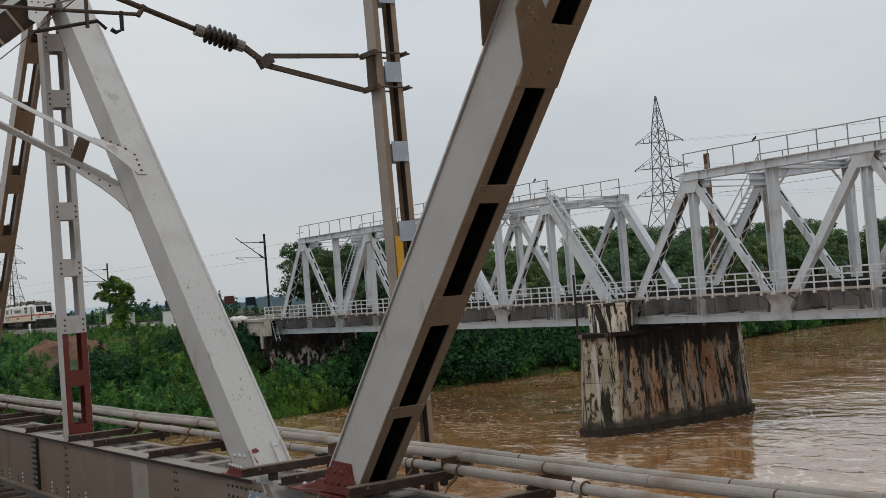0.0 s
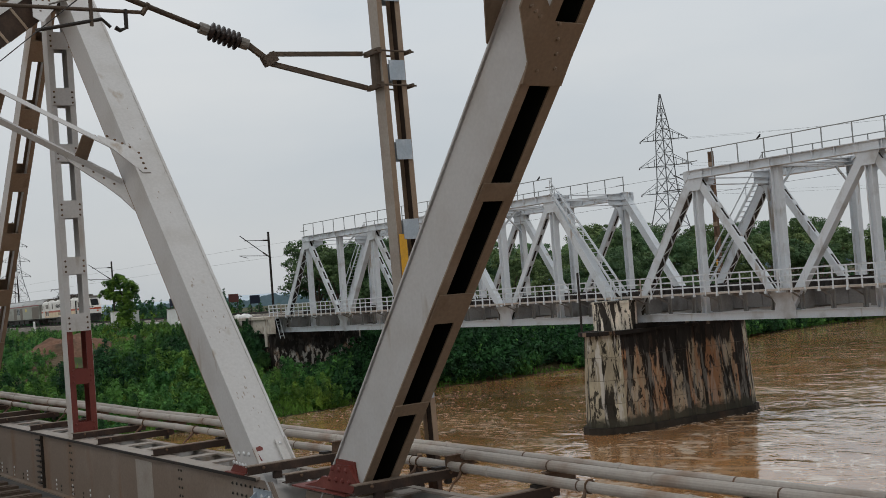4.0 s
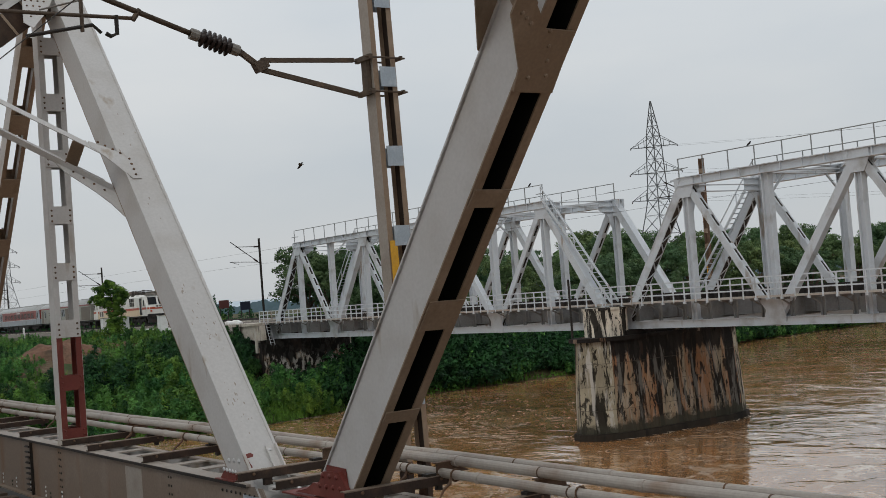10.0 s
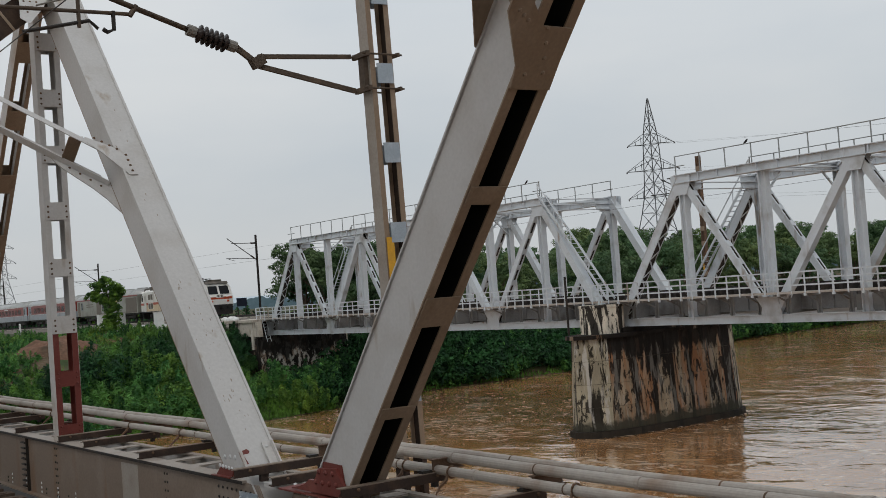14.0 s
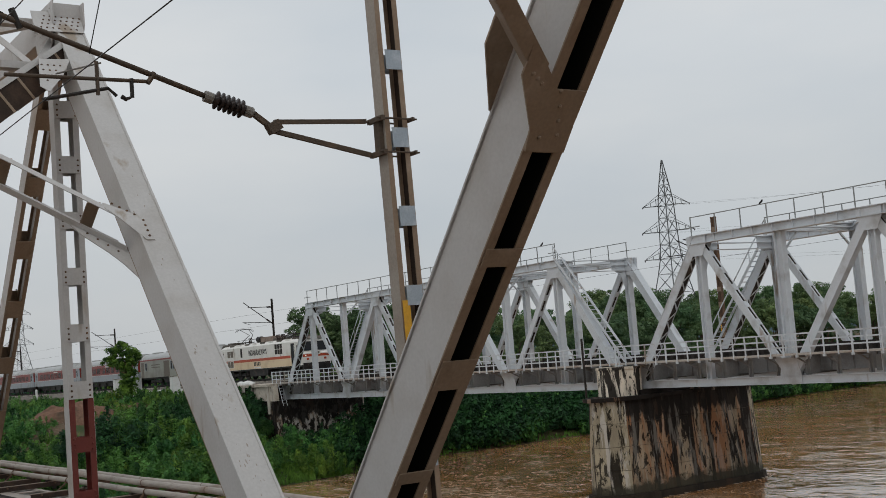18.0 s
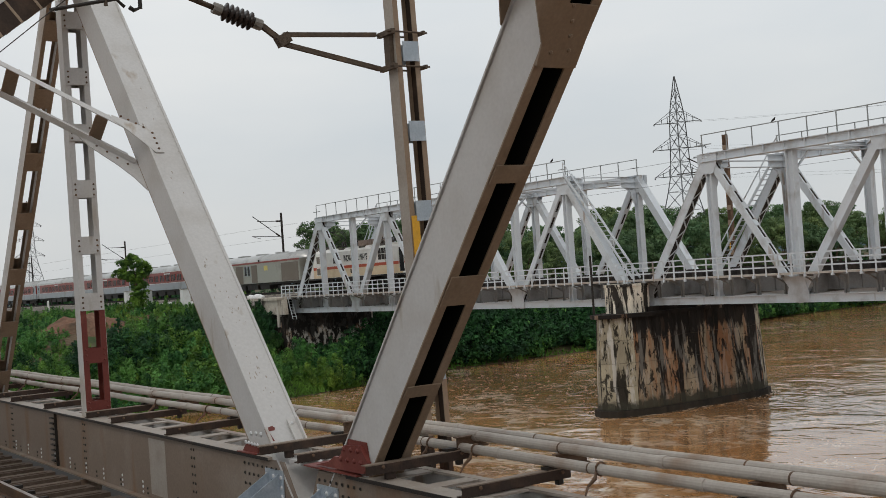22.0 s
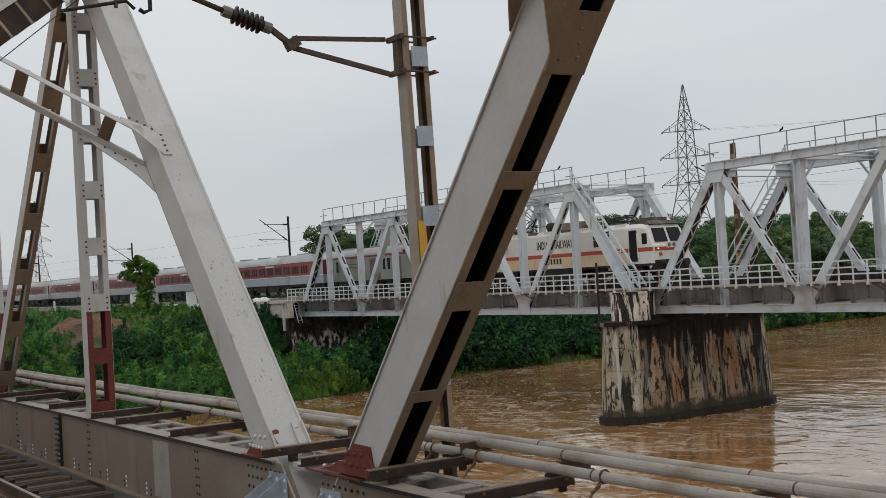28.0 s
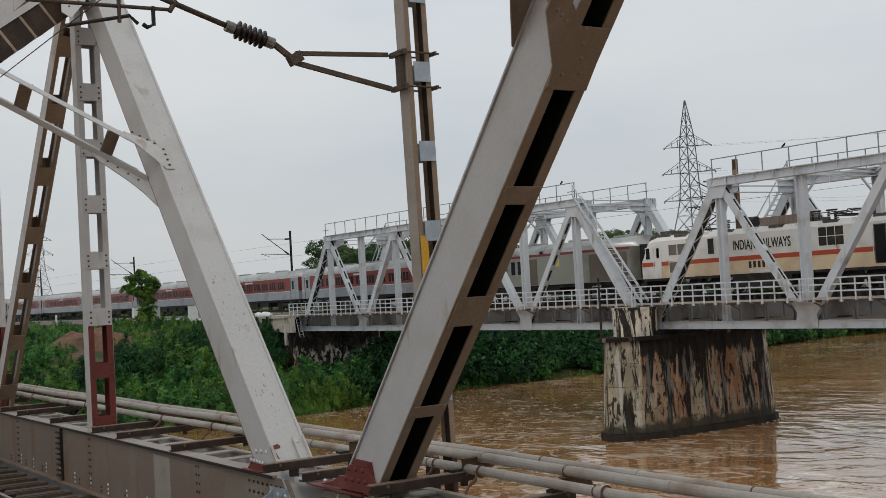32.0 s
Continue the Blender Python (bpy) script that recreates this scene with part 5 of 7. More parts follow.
def portal_plates(t):
    """Riveted plates that join the portal to the upper face of the end post."""
    slope = -NEAR_P / (NZT - NZB)
    nrm = Vector((1, 0, -slope)).normalized()

    def spot(y, z, off):
        zz = z - nrm.z * off
        return Vector((NB_LEFT + slope * (zz - NZB), y, zz)) + nrm * off
    lift = POST_W / 2 + 0.04
    for o, rows in (([(5.6, 15.44), (6.43, 15.47), (6.5, 15.93), (5.64, 15.9)], [(5.72 + 0.1 * i + 0.04 * j, 15.53 + 0.09 * j) for i in range(7) for j in range(4)]),
                    ([(5.45, 14.12), (5.76, 14.46), (5.99, 14.84), (5.47, 14.8), (5.33, 14.22)], [(5.48 + 0.1 * i, 14.35 + 0.11 * j) for i in range(4) for j in range(4) if 0.11 * j + 0.1 > 0.1 * i * 1.1])):
        bm = bmesh.new()
        f, g = [bm.verts.new(spot(y, z, lift + 0.014)) for y, z in o], [bm.verts.new(spot(y, z, lift)) for y, z in o]
        bm.faces.new(f)
        bm.faces.new(g[::-1])
        for k in range(len(o)):
            j = (k + 1) % len(o)
            bm.faces.new((f[k], g[k], g[j], f[j]))
        p = part("portal_plate", bm, SILVER, t, "riveted silver joint plate")
        rv = bmesh.new()
        for y, z in rows:
            add_dome(rv, spot(y, z, lift + 0.014), nrm, 0.02)
        tagged(part("rivets", rv, RUST, p), kind="stuff")


portal_plates(left_span)
paint_chips(left_span)
chord_details(left_span)
right_details(right_span)

# galvanised stools bolted to the chord ends, and the plates between the two spans
def chord_stool(x):
    t = thing("chord_stool", (x, NEAR_Y - 0.025, 6.6), "new galvanised steel bracket bolted to the chord web", "bracket", "galvanised brackets")
    part("back_plate", box((-0.25, -0.02, 0.3), (0.22, -0.004, 0.7)), GALV, t)
    part("base_plate", box((-0.3, -0.5, 0.34), (0.24, -0.02, 0.355)), GALV, t)
    for u in (-0.16, 0.12):
        bm = bmesh.new()
        v = [(-0.02, 0.66), (-0.02, 0.356), (-0.46, 0.356), (-0.46, 0.4)]
        f, g = [[bm.verts.new((u + k, p, q)) for p, q in v] for k in (-0.006, 0.006)]
        bm.faces.new(f)
        bm.faces.new(g[::-1])
        for k in range(4):
            bm.faces.new((f[k], g[k], g[(k + 1) % 4], f[(k + 1) % 4]))
        part("side_plate", bm, GALV, t)
    for u, z in ((-0.22, 0.62), (-0.02, 0.62), (0.18, 0.62), (0.18, 0.5), (-0.22, 0.46), (0.18, 0.4), (-0.02, 0.45)):
        bm = bmesh.new()
        add_dome(bm, (u, -0.02, z), (0, -1, 0), 0.028)
        part("bolt", bm, BOLT, t)
    return t


stool = chord_stool(-12.88)
copy_thing(stool, pose(-11.55, NEAR_Y - 0.025, 6.55))
jp = thing("joint_plate", (-12.25, NEAR_Y + 0.4, 7.4), "worn silver plate bridging the gap between two spans", "steel plate")
part("plate", box((-0.42, -0.08, 0.0), (0.45, 0.42, 0.03)), SILVER_WORN, jp)
part("angle", box((-0.4, -0.35, -0.02), (-0.1, -0.08, 0.03)), SILVER, jp)
for u, v in ((-0.3, -0.02), (-0.2, 0.2), (0.1, -0.2), (0.2, 0.1)):
    bm = bmesh.new()
    add_dome(bm, (u, v, 0.03), (0, 0, 1), 0.028)
    part("bolt", bm, BOLT, jp)
lug = thing("clamp_lug", (-13.08, 6.33, 7.78), "small silver lug plate bolted on the foot of the end post", "lug")
lug.matrix_basis = pose(-13.08, 6.35, 7.74, 0, 49, 0)
part("plate", box((-0.1, -0.07, 0.01), (0.32, 0.07, 0.035)), SILVER_WORN, lug)
part("rib", box((-0.08, 0.03, 0.035), (0.3, 0.05, 0.1)), SILVER_WORN, lug)
bm = bmesh.new()
add_dome(bm, (-0.03, -0.03, 0.035), (0, 0, 1), 0.024)
part("bolt", bm, BOLT, lug)


# outriggers on the chord that carry the pipes
def outrigger(x):
    t = thing("outrigger", (x, NEAR_Y, 7.43), "dark grimy steel channel lying across the chord", "bracket", "pipe outriggers")
    bm = box((0.036, -0.06, 0.006), (0.05, 1.2, 0.098))
    add_box(bm, (-0.05, -0.06, 0.006), (0.036, 1.2, 0.018))
    part("web", bm, OUTRUST, t)
    part("top_leg", box((-0.05, -0.058, 0.098), (0.05, 1.19, 0.109)), CHORD, t)
    saddle = box((-0.04, 1.06, 0.11), (0.04, 1.46, 0.125))
    add_box(saddle, (-0.014, 1.08, 0.125), (0.014, 1.44, 0.226))
    add_box(saddle, (-0.04, 1.06, 0.226), (0.04, 1.46, 0.238))
    part("saddle", saddle, RUST, t, "low rusty saddle under two pipes")
    bm = bmesh.new()
    for u in (0.14, 1.1):
        add_dome(bm, (0.05, u, 0.07), (1, 0, 0), 0.022)
    tagged(part("bolts", bm, RUST, t), kind="stuff")
    part("pipe_seat", box((-0.05, 0.92, 0.11), (0.05, 1.04, 0.138)), DARKSTEEL, t)
    part("bracket_end", box((-0.03, 1.06, -0.05), (0.03, 1.12, 0.005)), DARKSTEEL, t)
    return t


o1 = outrigger(-16.41)
for x, y, z in ((-12.72, NEAR_Y - 0.24, 7.515), (-10.42, NEAR_Y - 0.15, 7.5)):
    copy_thing(o1, pose(x, y, z))
    t = thing("packing_plate", (x, NEAR_Y, 7.41), "worn steel packing under a channel", "steel plate", "packing plates")
    part("plate", box((-0.03, 0.04, 0.024), (0.03, 0.14, z - 7.405)), OUTRUST, t)
for x in (-18.86, -20.18, -22.8, -25.3, -26.75, -29.2, -31.6, -34.0, -36.5, -39, -42, -12.25, -8.95, -6.5, -4.1, -1.7):
    copy_thing(o1, pose(x, NEAR_Y, 7.43))

# three long pipes in lengths, with couplings and tie wires
for n_pipe, (y, z, r) in enumerate(((7.36, 7.726, 0.05), (7.16, 7.72, 0.052), (6.98, 7.62, 0.05))):
    t = thing("long_pipe", (0, y, z), "grey painted steel pipe laid along the bridge", "pipe", "pipes beside the truss")
    x = -60.0 + n_pipe * 0.63
    k = 0
    while x < 12:
        dip = lambda v: 0.008 * math.sin(v)
        part("pipe_length", tube([(x + 0.006, 0, dip(x)), (x + 1.395, 0, dip(x + 1.4))], r, 14), PIPE, t, smooth=False)
        k += 1
        if k % 2:
            part("coupling", tube([(x + 1.36, 0, dip(x + 1.4)), (x + 1.43, 0, dip(x + 1.4))], r + 0.007, 14), PIPE, t)
        else:
            part("joint_band", tube([(x + 1.392, 0, dip(x + 1.4)), (x + 1.41, 0, dip(x + 1.4))], r + 0.003, 14), RUST, t, "rusty joint")
        x += 1.4
for x in (-8.2, -10.15, -11.0, -17.3, -19.5, -23.9, -28.0, -6.0):
    ring = [(x, 6.98 + 0.06 * math.cos(radians(a)), 7.62 + 0.06 * math.sin(radians(a))) for a in range(0, 361, 30)]
    tie = thing("tie_wire", (0, 0, 0), "rusty twisted tie wire round the pipe", "wire", "tie wires")
    part("loop", tube(ring, 0.011, 5), RUST, tie)
    part("tail", tube([(x, 6.92, 7.6), (x + 0.03, 6.88, 7.55), (x + 0.02, 6.8, 7.49), (x + 0.1, 6.7, 7.44)], [0.012, 0.02, 0.014, 0.01], 5), RUST, tie)

# track of the near bridge
trk = thing("near_track", (0, NEAR_C, NEAR_RAIL - 0.4), "open bridge track of channel sleepers and worn rails", "railway track")
sl = bmesh.new()
add_box(sl, (-0.17, -1.62, 0.0), (0.17, 2.12, 0.2))
add_box(sl, (-0.1, -1.5, 0.2), (0.1, 2.0, 0.215))
sl = mesh_of(sl, "sleeper", SLEEPER)
clip = bmesh.new()
for s in (-1, 1):
    for k in (-1, 1):
        add_box(clip, (-0.1, s * 0.838 + k * 0.11 - 0.045, 0.2), (0.1, s * 0.838 + k * 0.11 + 0.045, 0.25))
        add_box(clip, (-0.03, s * 0.838 + k * 0.32 - 0.06, 0.2), (0.06, s * 0.838 + k * 0.32 + 0.06, 0.27))
clip = mesh_of(clip, "fastening", DARKSTEEL)
for k in range(130):
    x = 12 - k * 0.76
    share("sleeper", sl, trk, pose(x, 0, 0))
    share("fastening", clip, trk, pose(x, 0, 0))
for s in (-1, 1):
    bm = box((-88, s * 0.838 - 0.036, 0.36), (40, s * 0.838 + 0.036, 0.4))
    add_box(bm, (-88, s * 0.838 - 0.01, 0.24), (40, s * 0.838 + 0.01, 0.36))
    add_box(bm, (-88, s * 0.838 - 0.07, 0.216), (40, s * 0.838 + 0.07, 0.24))
    part("rail", bm, RUST, trk)
    part("rail_head", box((-88, s * 0.838 - 0.03, 0.4005), (40, s * 0.838 + 0.03, 0.403)), RAILTOP, trk, "bright worn rail head")
    # plates added only to give the deep shade between the sleepers
    part("trough_plate", box((-88, s * 1.65 - 1.7, -0.32), (40, s * 1.65 + 1.69, -0.3)), FARDARK, trk, "added dark plates for the shade below the sleepers")
    part("guard_rail", box((-88, s * 0.55 - 0.03, 0.22), (40, s * 0.55 + 0.03, 0.36)), RUST, trk)


def near_pier(x):
    t = thing("masonry_pier", (x, NEAR_C, 0), "old masonry pier under the near bridge", "pier", "piers of the near bridge")
    bm = bmesh.new()
    pts = [(1.7, -4.2), (1.7, 4.2), (0.9, 5.4), (-0.9, 5.4), (-1.7, 4.2), (-1.7, -4.2), (-0.9, -5.4), (0.9, -5.4)]
    a, b = [bm.verts.new((u * 1.15, v * 1.08, -2)) for u, v in pts], [bm.verts.new((u, v, 5.2)) for u, v in pts]
    for i in range(8):
        bm.faces.new((a[i], a[(i + 1) % 8], b[(i + 1) % 8], b[i]))
    bm.faces.new(b)
    part("shaft", bm, MASONRY, t)
    part("cap", box((-1.8, -5.0, 5.2), (1.8, 5.0, 5.53)), CONCRETE, t)
    part("mast_block", box((-0.2, 3.8, 5.53), (0.52, 4.46, 6.92)), CONCRETE, t)
    return t


np1 = near_pier(-12.16)
copy_thing(np1, pose(-87.6, NEAR_C, 0))
copy_thing(np1, pose(48.4, NEAR_C, 0))

# ---- overhead line of the near bridge ----
def ohe_mast():
    base, top = Vector((-12.0, 7.68, 7.55)), Vector((-12.0, 7.5, 19.0))
    t = thing("overhead_line_mast", base, "brown battened steel mast with a yellow band", "mast")
    d = top - base
    for s in (-1, 1):
        part("channel", add_section(bmesh.new(), (0, 0, 0), d, (0, 1, 0), c_outline(s * 0.16, -s * 0.068, 0.2, 0.01)), BROWN, t, "brown channel")
    part("side_coat", beam((0, -0.163, 0), d + Vector((0, -0.163, 0)), (0, 1, 0), 0.004, 0.2), PATCH, t, "faded silver outer side")
    n = 12
    for k in range(n):
        c = d * ((k + 0.68) / n)
        for u in (-1, 1):
            part("batten", beam(c, c + d.normalized() * 0.24, (0, 1, 0), 0.22, 0.01, off_side=0.03, off_up=u * 0.118), GALV, t)
    c1, c2 = d * (2.02 / 11.45), d * (2.62 / 11.45)
    part("yellow_band", beam(c1 + Vector((0.116, -0.1, 0)), c2 + Vector((0.116, -0.1, 0)), (0, 1, 0), 0.1, 0.008), YELLOW, t, "yellow painted marking band")
    part("base_plate", box((-0.3, -0.3, -0.63), (0.3, 0.3, -0.6)), DARKSTEEL, t)
    for s in (-1, 1):
        part("foot_channel", add_section(bmesh.new(), (0, 0, -0.6), (0, 0, -0.002), (0, 1, 0), c_outline(s * 0.16, -s * 0.068, 0.2, 0.01)), OUTRUST, t)
    # dark sheet over the inner web paints the shade of the recess
    part("inner_face", beam((0, 0.147, 0), d + Vector((0, 0.147, 0)), (0, 1, 0), 0.004, 0.18), HAUNCH, t, "dark sheet for the shade inside the channel")
    part("mounting_plate", box((-0.06, -0.3, 11.93 - base.z), (0.06, -0.24, 12.4 - base.z)), ARMSTEEL, t, "dark plate that carries the bracket arms")
    for z in (12.36, 11.95):
        c = d * ((z - base.z) / d.z)
        bm = bmesh.new()
        for u in (-0.14, 0.14):
            add_tube(bm, [c + Vector((u, -0.29, 0)), c + Vector((u, 0.27, 0))], 0.012, 6)
        add_beam(bm, c + Vector((-0.17, 0.21, 0)), c + Vector((0.17, 0.21, 0)), (0, 0, 1), 0.045, 0.03)
        add_beam(bm, c + Vector((-0.17, -0.22, 0)), c + Vector((0.17, -0.22, 0)), (0, 0, 1), 0.06, 0.05)
        part("clamp", bm, ARMSTEEL, t)
    return t


ohe_mast()


def cantilever():
    x = -12.1
    t = thing("overhead_line_bracket", (x, 7.25, 12.36), "rusty tubular bracket arm with a ribbed brown insulator", "bracket")
    P = lambda y, z: Vector((0, y - 7.25, z - 12.36))
    part("stub_arm", beam(P(7.3, 12.36), P(6.08, 12.3), (1, 0, 0), 0.045, 0.05), ARMSTEEL, t)
    part("stub_arm", beam(P(7.33, 11.95), P(6.04, 12.2), (1, 0, 0), 0.045, 0.055), ARMSTEEL, t)
    bm = beam(P(6.14, 12.28), P(6.0, 12.2), (1, 0, 0), 0.1, 0.12)
    add_beam(bm, P(6.06, 12.22), P(5.8, 12.4), (1, 0, 0), 0.05, 0.06)
    part("hinge", bm, ARMSTEEL, t)
    a, b = P(5.78, 12.4), P(5.27, 12.55)
    prof = [(0.0, 0.045), (0.1, 0.06), (0.14, 0.06)]
    for k in range(6):
        u = 0.17 + k * 0.115
        prof += [(u, 0.055), (u + 0.025, 0.105), (u + 0.04, 0.108), (u + 0.075, 0.055)]
    prof += [(0.88, 0.06), (0.98, 0.05), (1.0, 0.04)]
    part("insulator", tube([a.lerp(b, u) for u, r in prof], [r for u, r in prof], 14), INSUL, t, "brown ribbed porcelain insulator", True)
    part("cap", tube([a.lerp(b, -0.06), a.lerp(b, 0.13)], 0.064, 10), CAPWHITE, t)
    part("cap", tube([a.lerp(b, 0.87), a.lerp(b, 1.05)], 0.064, 10), CAPWHITE, t)
    part("bracket_tube", tube([b, P(3.1, 13.27), P(1.9, 13.68)], 0.03, 10), ARMSTEEL, t, "rusty bracket tube", True)
    part("register_tube", tube([P(4.62, 12.68), P(3.1, 12.66)], 0.021, 8), ARMSTEEL, t, "", True)
    part("steady_arm", tube([P(4.25, 12.5), P(4.16, 12.58), P(3.47, 12.42)], 0.02, 8), DARKSTEEL, t)
    part("drop_rod", tube([P(4.05, 12.86), P(4.05, 12.5)], 0.022, 6), ARMSTEEL, t)
    bm = bmesh.new()
    add_tube(bm, [P(4.42, 12.7), P(4.42, 12.5), P(4.35, 12.47), P(4.3, 12.5)], 0.024, 6)
    part("drop_bracket", bm, DARKSTEEL, t)
    part("hook", tube([P(4.68, 12.78), P(4.6, 12.66)], 0.03, 6), ARMSTEEL, t)
    part("stay", tube([P(3.62, 12.7), P(4.1, 12.85)], 0.01, 6), CAPWHITE, t)
    bm = tube([P(3.28, 13.15), P(3.2, 13.35)], 0.035, 6)
    add_tube(bm, [P(3.1, 13.3), P(3.02, 13.05)], 0.03, 6)
    part("suspension_clamp", bm, DARKSTEEL, t)
    return t


cantilever()


def wire(name, pts, r, label, cat="wire"):
    t = tagged(new(name, mesh_of(tube(pts, r, 6), name, WIRE)), label, cat)
    return t


wire("contact_wire", [(-110, 3.55, 12.4), (-12.1, 3.47, 12.4), (46, 3.55, 12.4)], 0.006, "dark contact wire over the near track")
wire("catenary_wire", [(-110, 3.1, 13.3), (-60, 3.1, 12.75), (-12.1, 3.02, 13.1), (20, 3.1, 12.9), (46, 3.1, 13.3)], 0.006, "dark catenary wire over the near track")
wire("dropper_wire", [(-12.1, 3.98, 12.94), (-11.2, 3.98, 13.9)], 0.006, "thin dark dropper wire over the track")


# ---- the train ----
TRAIN_Y = FAR_Y


def side_panel(bm, x0, x1, z0, z1, y, th, index=0):
    add_box(bm, (x0, min(y, y + th), z0), (x1, max(y, y + th), z1), index)


def bogie(parent, x, wheels, spacing, gauge=0.838, r=0.5):
    ln = spacing * (wheels - 1)
    for s in (-1, 1):
        bm = bmesh.new()
        add_box(bm, (x - ln / 2 - 0.6, s * 1.05 - 0.08, 0.45), (x + ln / 2 + 0.6, s * 1.05 + 0.08, 0.75))
        for k in range(wheels):
            c = x - ln / 2 + k * spacing
            add_box(bm, (c - 0.18, s * 1.1 - 0.1, 0.35), (c + 0.18, s * 1.1 + 0.1, 0.68))
            add_box(bm, (c + 0.45, s * 1.08 - 0.1, 0.5), (c + 0.75, s * 1.08 + 0.1, 0.95))
        b = part("bogie_frame", bm, TRAINDARK, parent)
    for k in range(wheels):
        c = x - ln / 2 + k * spacing
        w = bmesh.new()
        for s in (-1, 1):
            add_tube(w, [(0, s * gauge - 0.07, 0), (0, s * gauge + 0.07, 0)], r, 20)
        add_tube(w, [(0, -gauge, 0), (0, gauge, 0)], 0.08, 8)
        ob = part("wheelset", w, TRAINDARK, parent)
        ob.location = (c, 0, r)
        WHEELS.append((ob, c, r))
    return b


WHEELS = []


def text_mesh(words, size, depth=0.004):
    cu = bpy.data.curves.new("lettering", "FONT")
    cu.body, cu.size, cu.extrude, cu.offset = words, size, depth, 0.012
    ob = new("lettering", cu)
    dg = bpy.context.evaluated_depsgraph_get()
    me = bpy.data.meshes.new_from_object(ob.evaluated_get(dg))
    bpy.data.objects.remove(ob)
    return me


def loco():
    """Six-axle electric locomotive, 19.6 m over the body; x runs forward from its rear end, z from rail level."""
    L, H, hw = 19.85, 3.72, 1.55
    t = thing("electric_locomotive", (0, 0, 0), "white and cream electric locomotive with a red stripe hauling the train", "locomotive")
    side = [(0.0, 1.1), (-0.02, 2.2), (0.12, 2.35), (0.62, H - 0.15), (1.3, H), (L - 1.3, H), (L - 0.62, H - 0.15), (L - 0.12, 2.35), (L + 0.02, 2.2), (L, 1.1)]
    bm = bmesh.new()
    rows = []
    for y, drop, inset in ((-hw, 0.28, 0.0), (-hw + 0.28, 0.0, -0.0), (hw - 0.28, 0.0, 0.0), (hw, 0.28, 0.0)):
        rows.append([bm.verts.new((x, y, z - (drop if z > 3.4 else 0))) for x, z in side])
    for a, b in zip(rows, rows[1:]):
        for i in range(len(side)):
            j = (i + 1) % len(side)
            bm.faces.new((a[i], a[j], b[j], b[i]))
    bm.faces.new(rows[0][::-1])
    bm.faces.new(rows[-1])
    part("body", bm, LOCOWHITE, t)
    part("roof", box((1.7, -1.2, H), (L - 1.7, 1.2, H + 0.05)), LOCOWHITE, t)
    for x0, x1 in ((0.45, 2.6), (L - 2.6, L - 0.45)):
        bm = bmesh.new()
        add_prism(bm, [(x0, H - 0.22), (x0 + 0.35, H + 0.14), (x1 - 0.35, H + 0.14), (x1, H - 0.1)], -1.3, 1.3)
        part("cab_roof", bm, ROOFGREY, t, "brown-grey cab roof hood")
    for s in (-1, 1):
        y = s * hw
        part("cream_band", box((1.75, min(y, y + s * 0.01), 1.12), (L - 1.75, max(y, y + s * 0.01), 1.88)), LOCOCREAM, t, "cream lower band")
        part("stripe", box((0.02, min(y, y + s * 0.014), 1.88), (L - 0.02, max(y, y + s * 0.014), 2.14)), LOCORED, t, "orange-red stripe")
        for x0, x1, z0, z1, m, nm in ((14.1, 15.75, 2.38, 3.38, FARDARK, "louvre_window"), (5.85, 6.35, 2.4, 3.32, FARDARK, "narrow_window"),
                                      (2.5, 3.2, 2.5, 3.15, VANBROWN, "grille"), (3.28, 3.98, 2.5, 3.15, VANBROWN, "grille"),
                                      (2.5, 3.2, 1.42, 2.06, VANBROWN, "battery_hatch"), (3.28, 3.98, 1.42, 2.06, VANBROWN, "battery_hatch"),
                                      (0.42, 0.78, 2.35, 3.05, GLASSDARK, "cab_window"), (1.38, 1.64, 2.4, 3.02, GLASSDARK, "door_window"), (L - 1.0, L - 0.5, 2.35, 3.05, GLASSDARK, "cab_window"),
                                      (1.25, 1.75, 1.3, 3.2, LOCOWHITE, "cab_door"), (L - 2.15, L - 1.5, 1.3, 3.25, GLASSDARK, "cab_doorway")):
            w = part(nm, box((x0, min(y, y + s * 0.02), z0), (x1, max(y, y + s * 0.02), z1)), m, t)
            fr = bmesh.new()
            for a, b, c, d in ((x0 - 0.05, x1 + 0.05, z0 - 0.05, z0), (x0 - 0.05, x1 + 0.05, z1, z1 + 0.05), (x0 - 0.05, x0, z0, z1), (x1, x1 + 0.05, z0, z1)):
                side_panel(fr, a, b, c, d, y, s * 0.035)
            if nm == "louvre_window":
                for k in range(1, 3):
                    side_panel(fr, x0 + (x1 - x0) * k / 3 - 0.02, x0 + (x1 - x0) * k / 3 + 0.02, z0, z1, y, s * 0.03)
                side_panel(fr, x0, x1, (z0 + z1) / 2 - 0.02, (z0 + z1) / 2 + 0.02, y, s * 0.03)
            part("frame", fr, LOCOWHITE if nm != "cab_doorway" else ROOFGREY, w)
        for k in (1.15, 1.82, L - 2.25, L - 1.4):
            part("hand_bar", box((k - 0.015, min(y + s * 0.05, y + s * 0.08), 1.5), (k + 0.015, max(y + s * 0.05, y + s * 0.08), 3.1)), LOCOWHITE, t)
        me = text_mesh("INDIAN RAILWAYS", 0.72)
        me.materials.append(LETTER)
        w = max(v.co.x for v in me.vertices)
        ob = share("lettering", me, t)
        ob["label"] = "black lettering on the side"
        k = 4.3 / w
        ob.matrix_basis = (Matrix.Translation((7.85, y - 0.012, 2.52)) @ pose(0, 0, 0, 90, 0, 0) if s < 0 else Matrix.Translation((12.3, y + 0.012, 2.52)) @ pose(0, 0, 0, 90, 0, 180)) @ Matrix.Diagonal((k, 1.1, 1, 1))
        bm = bmesh.new()
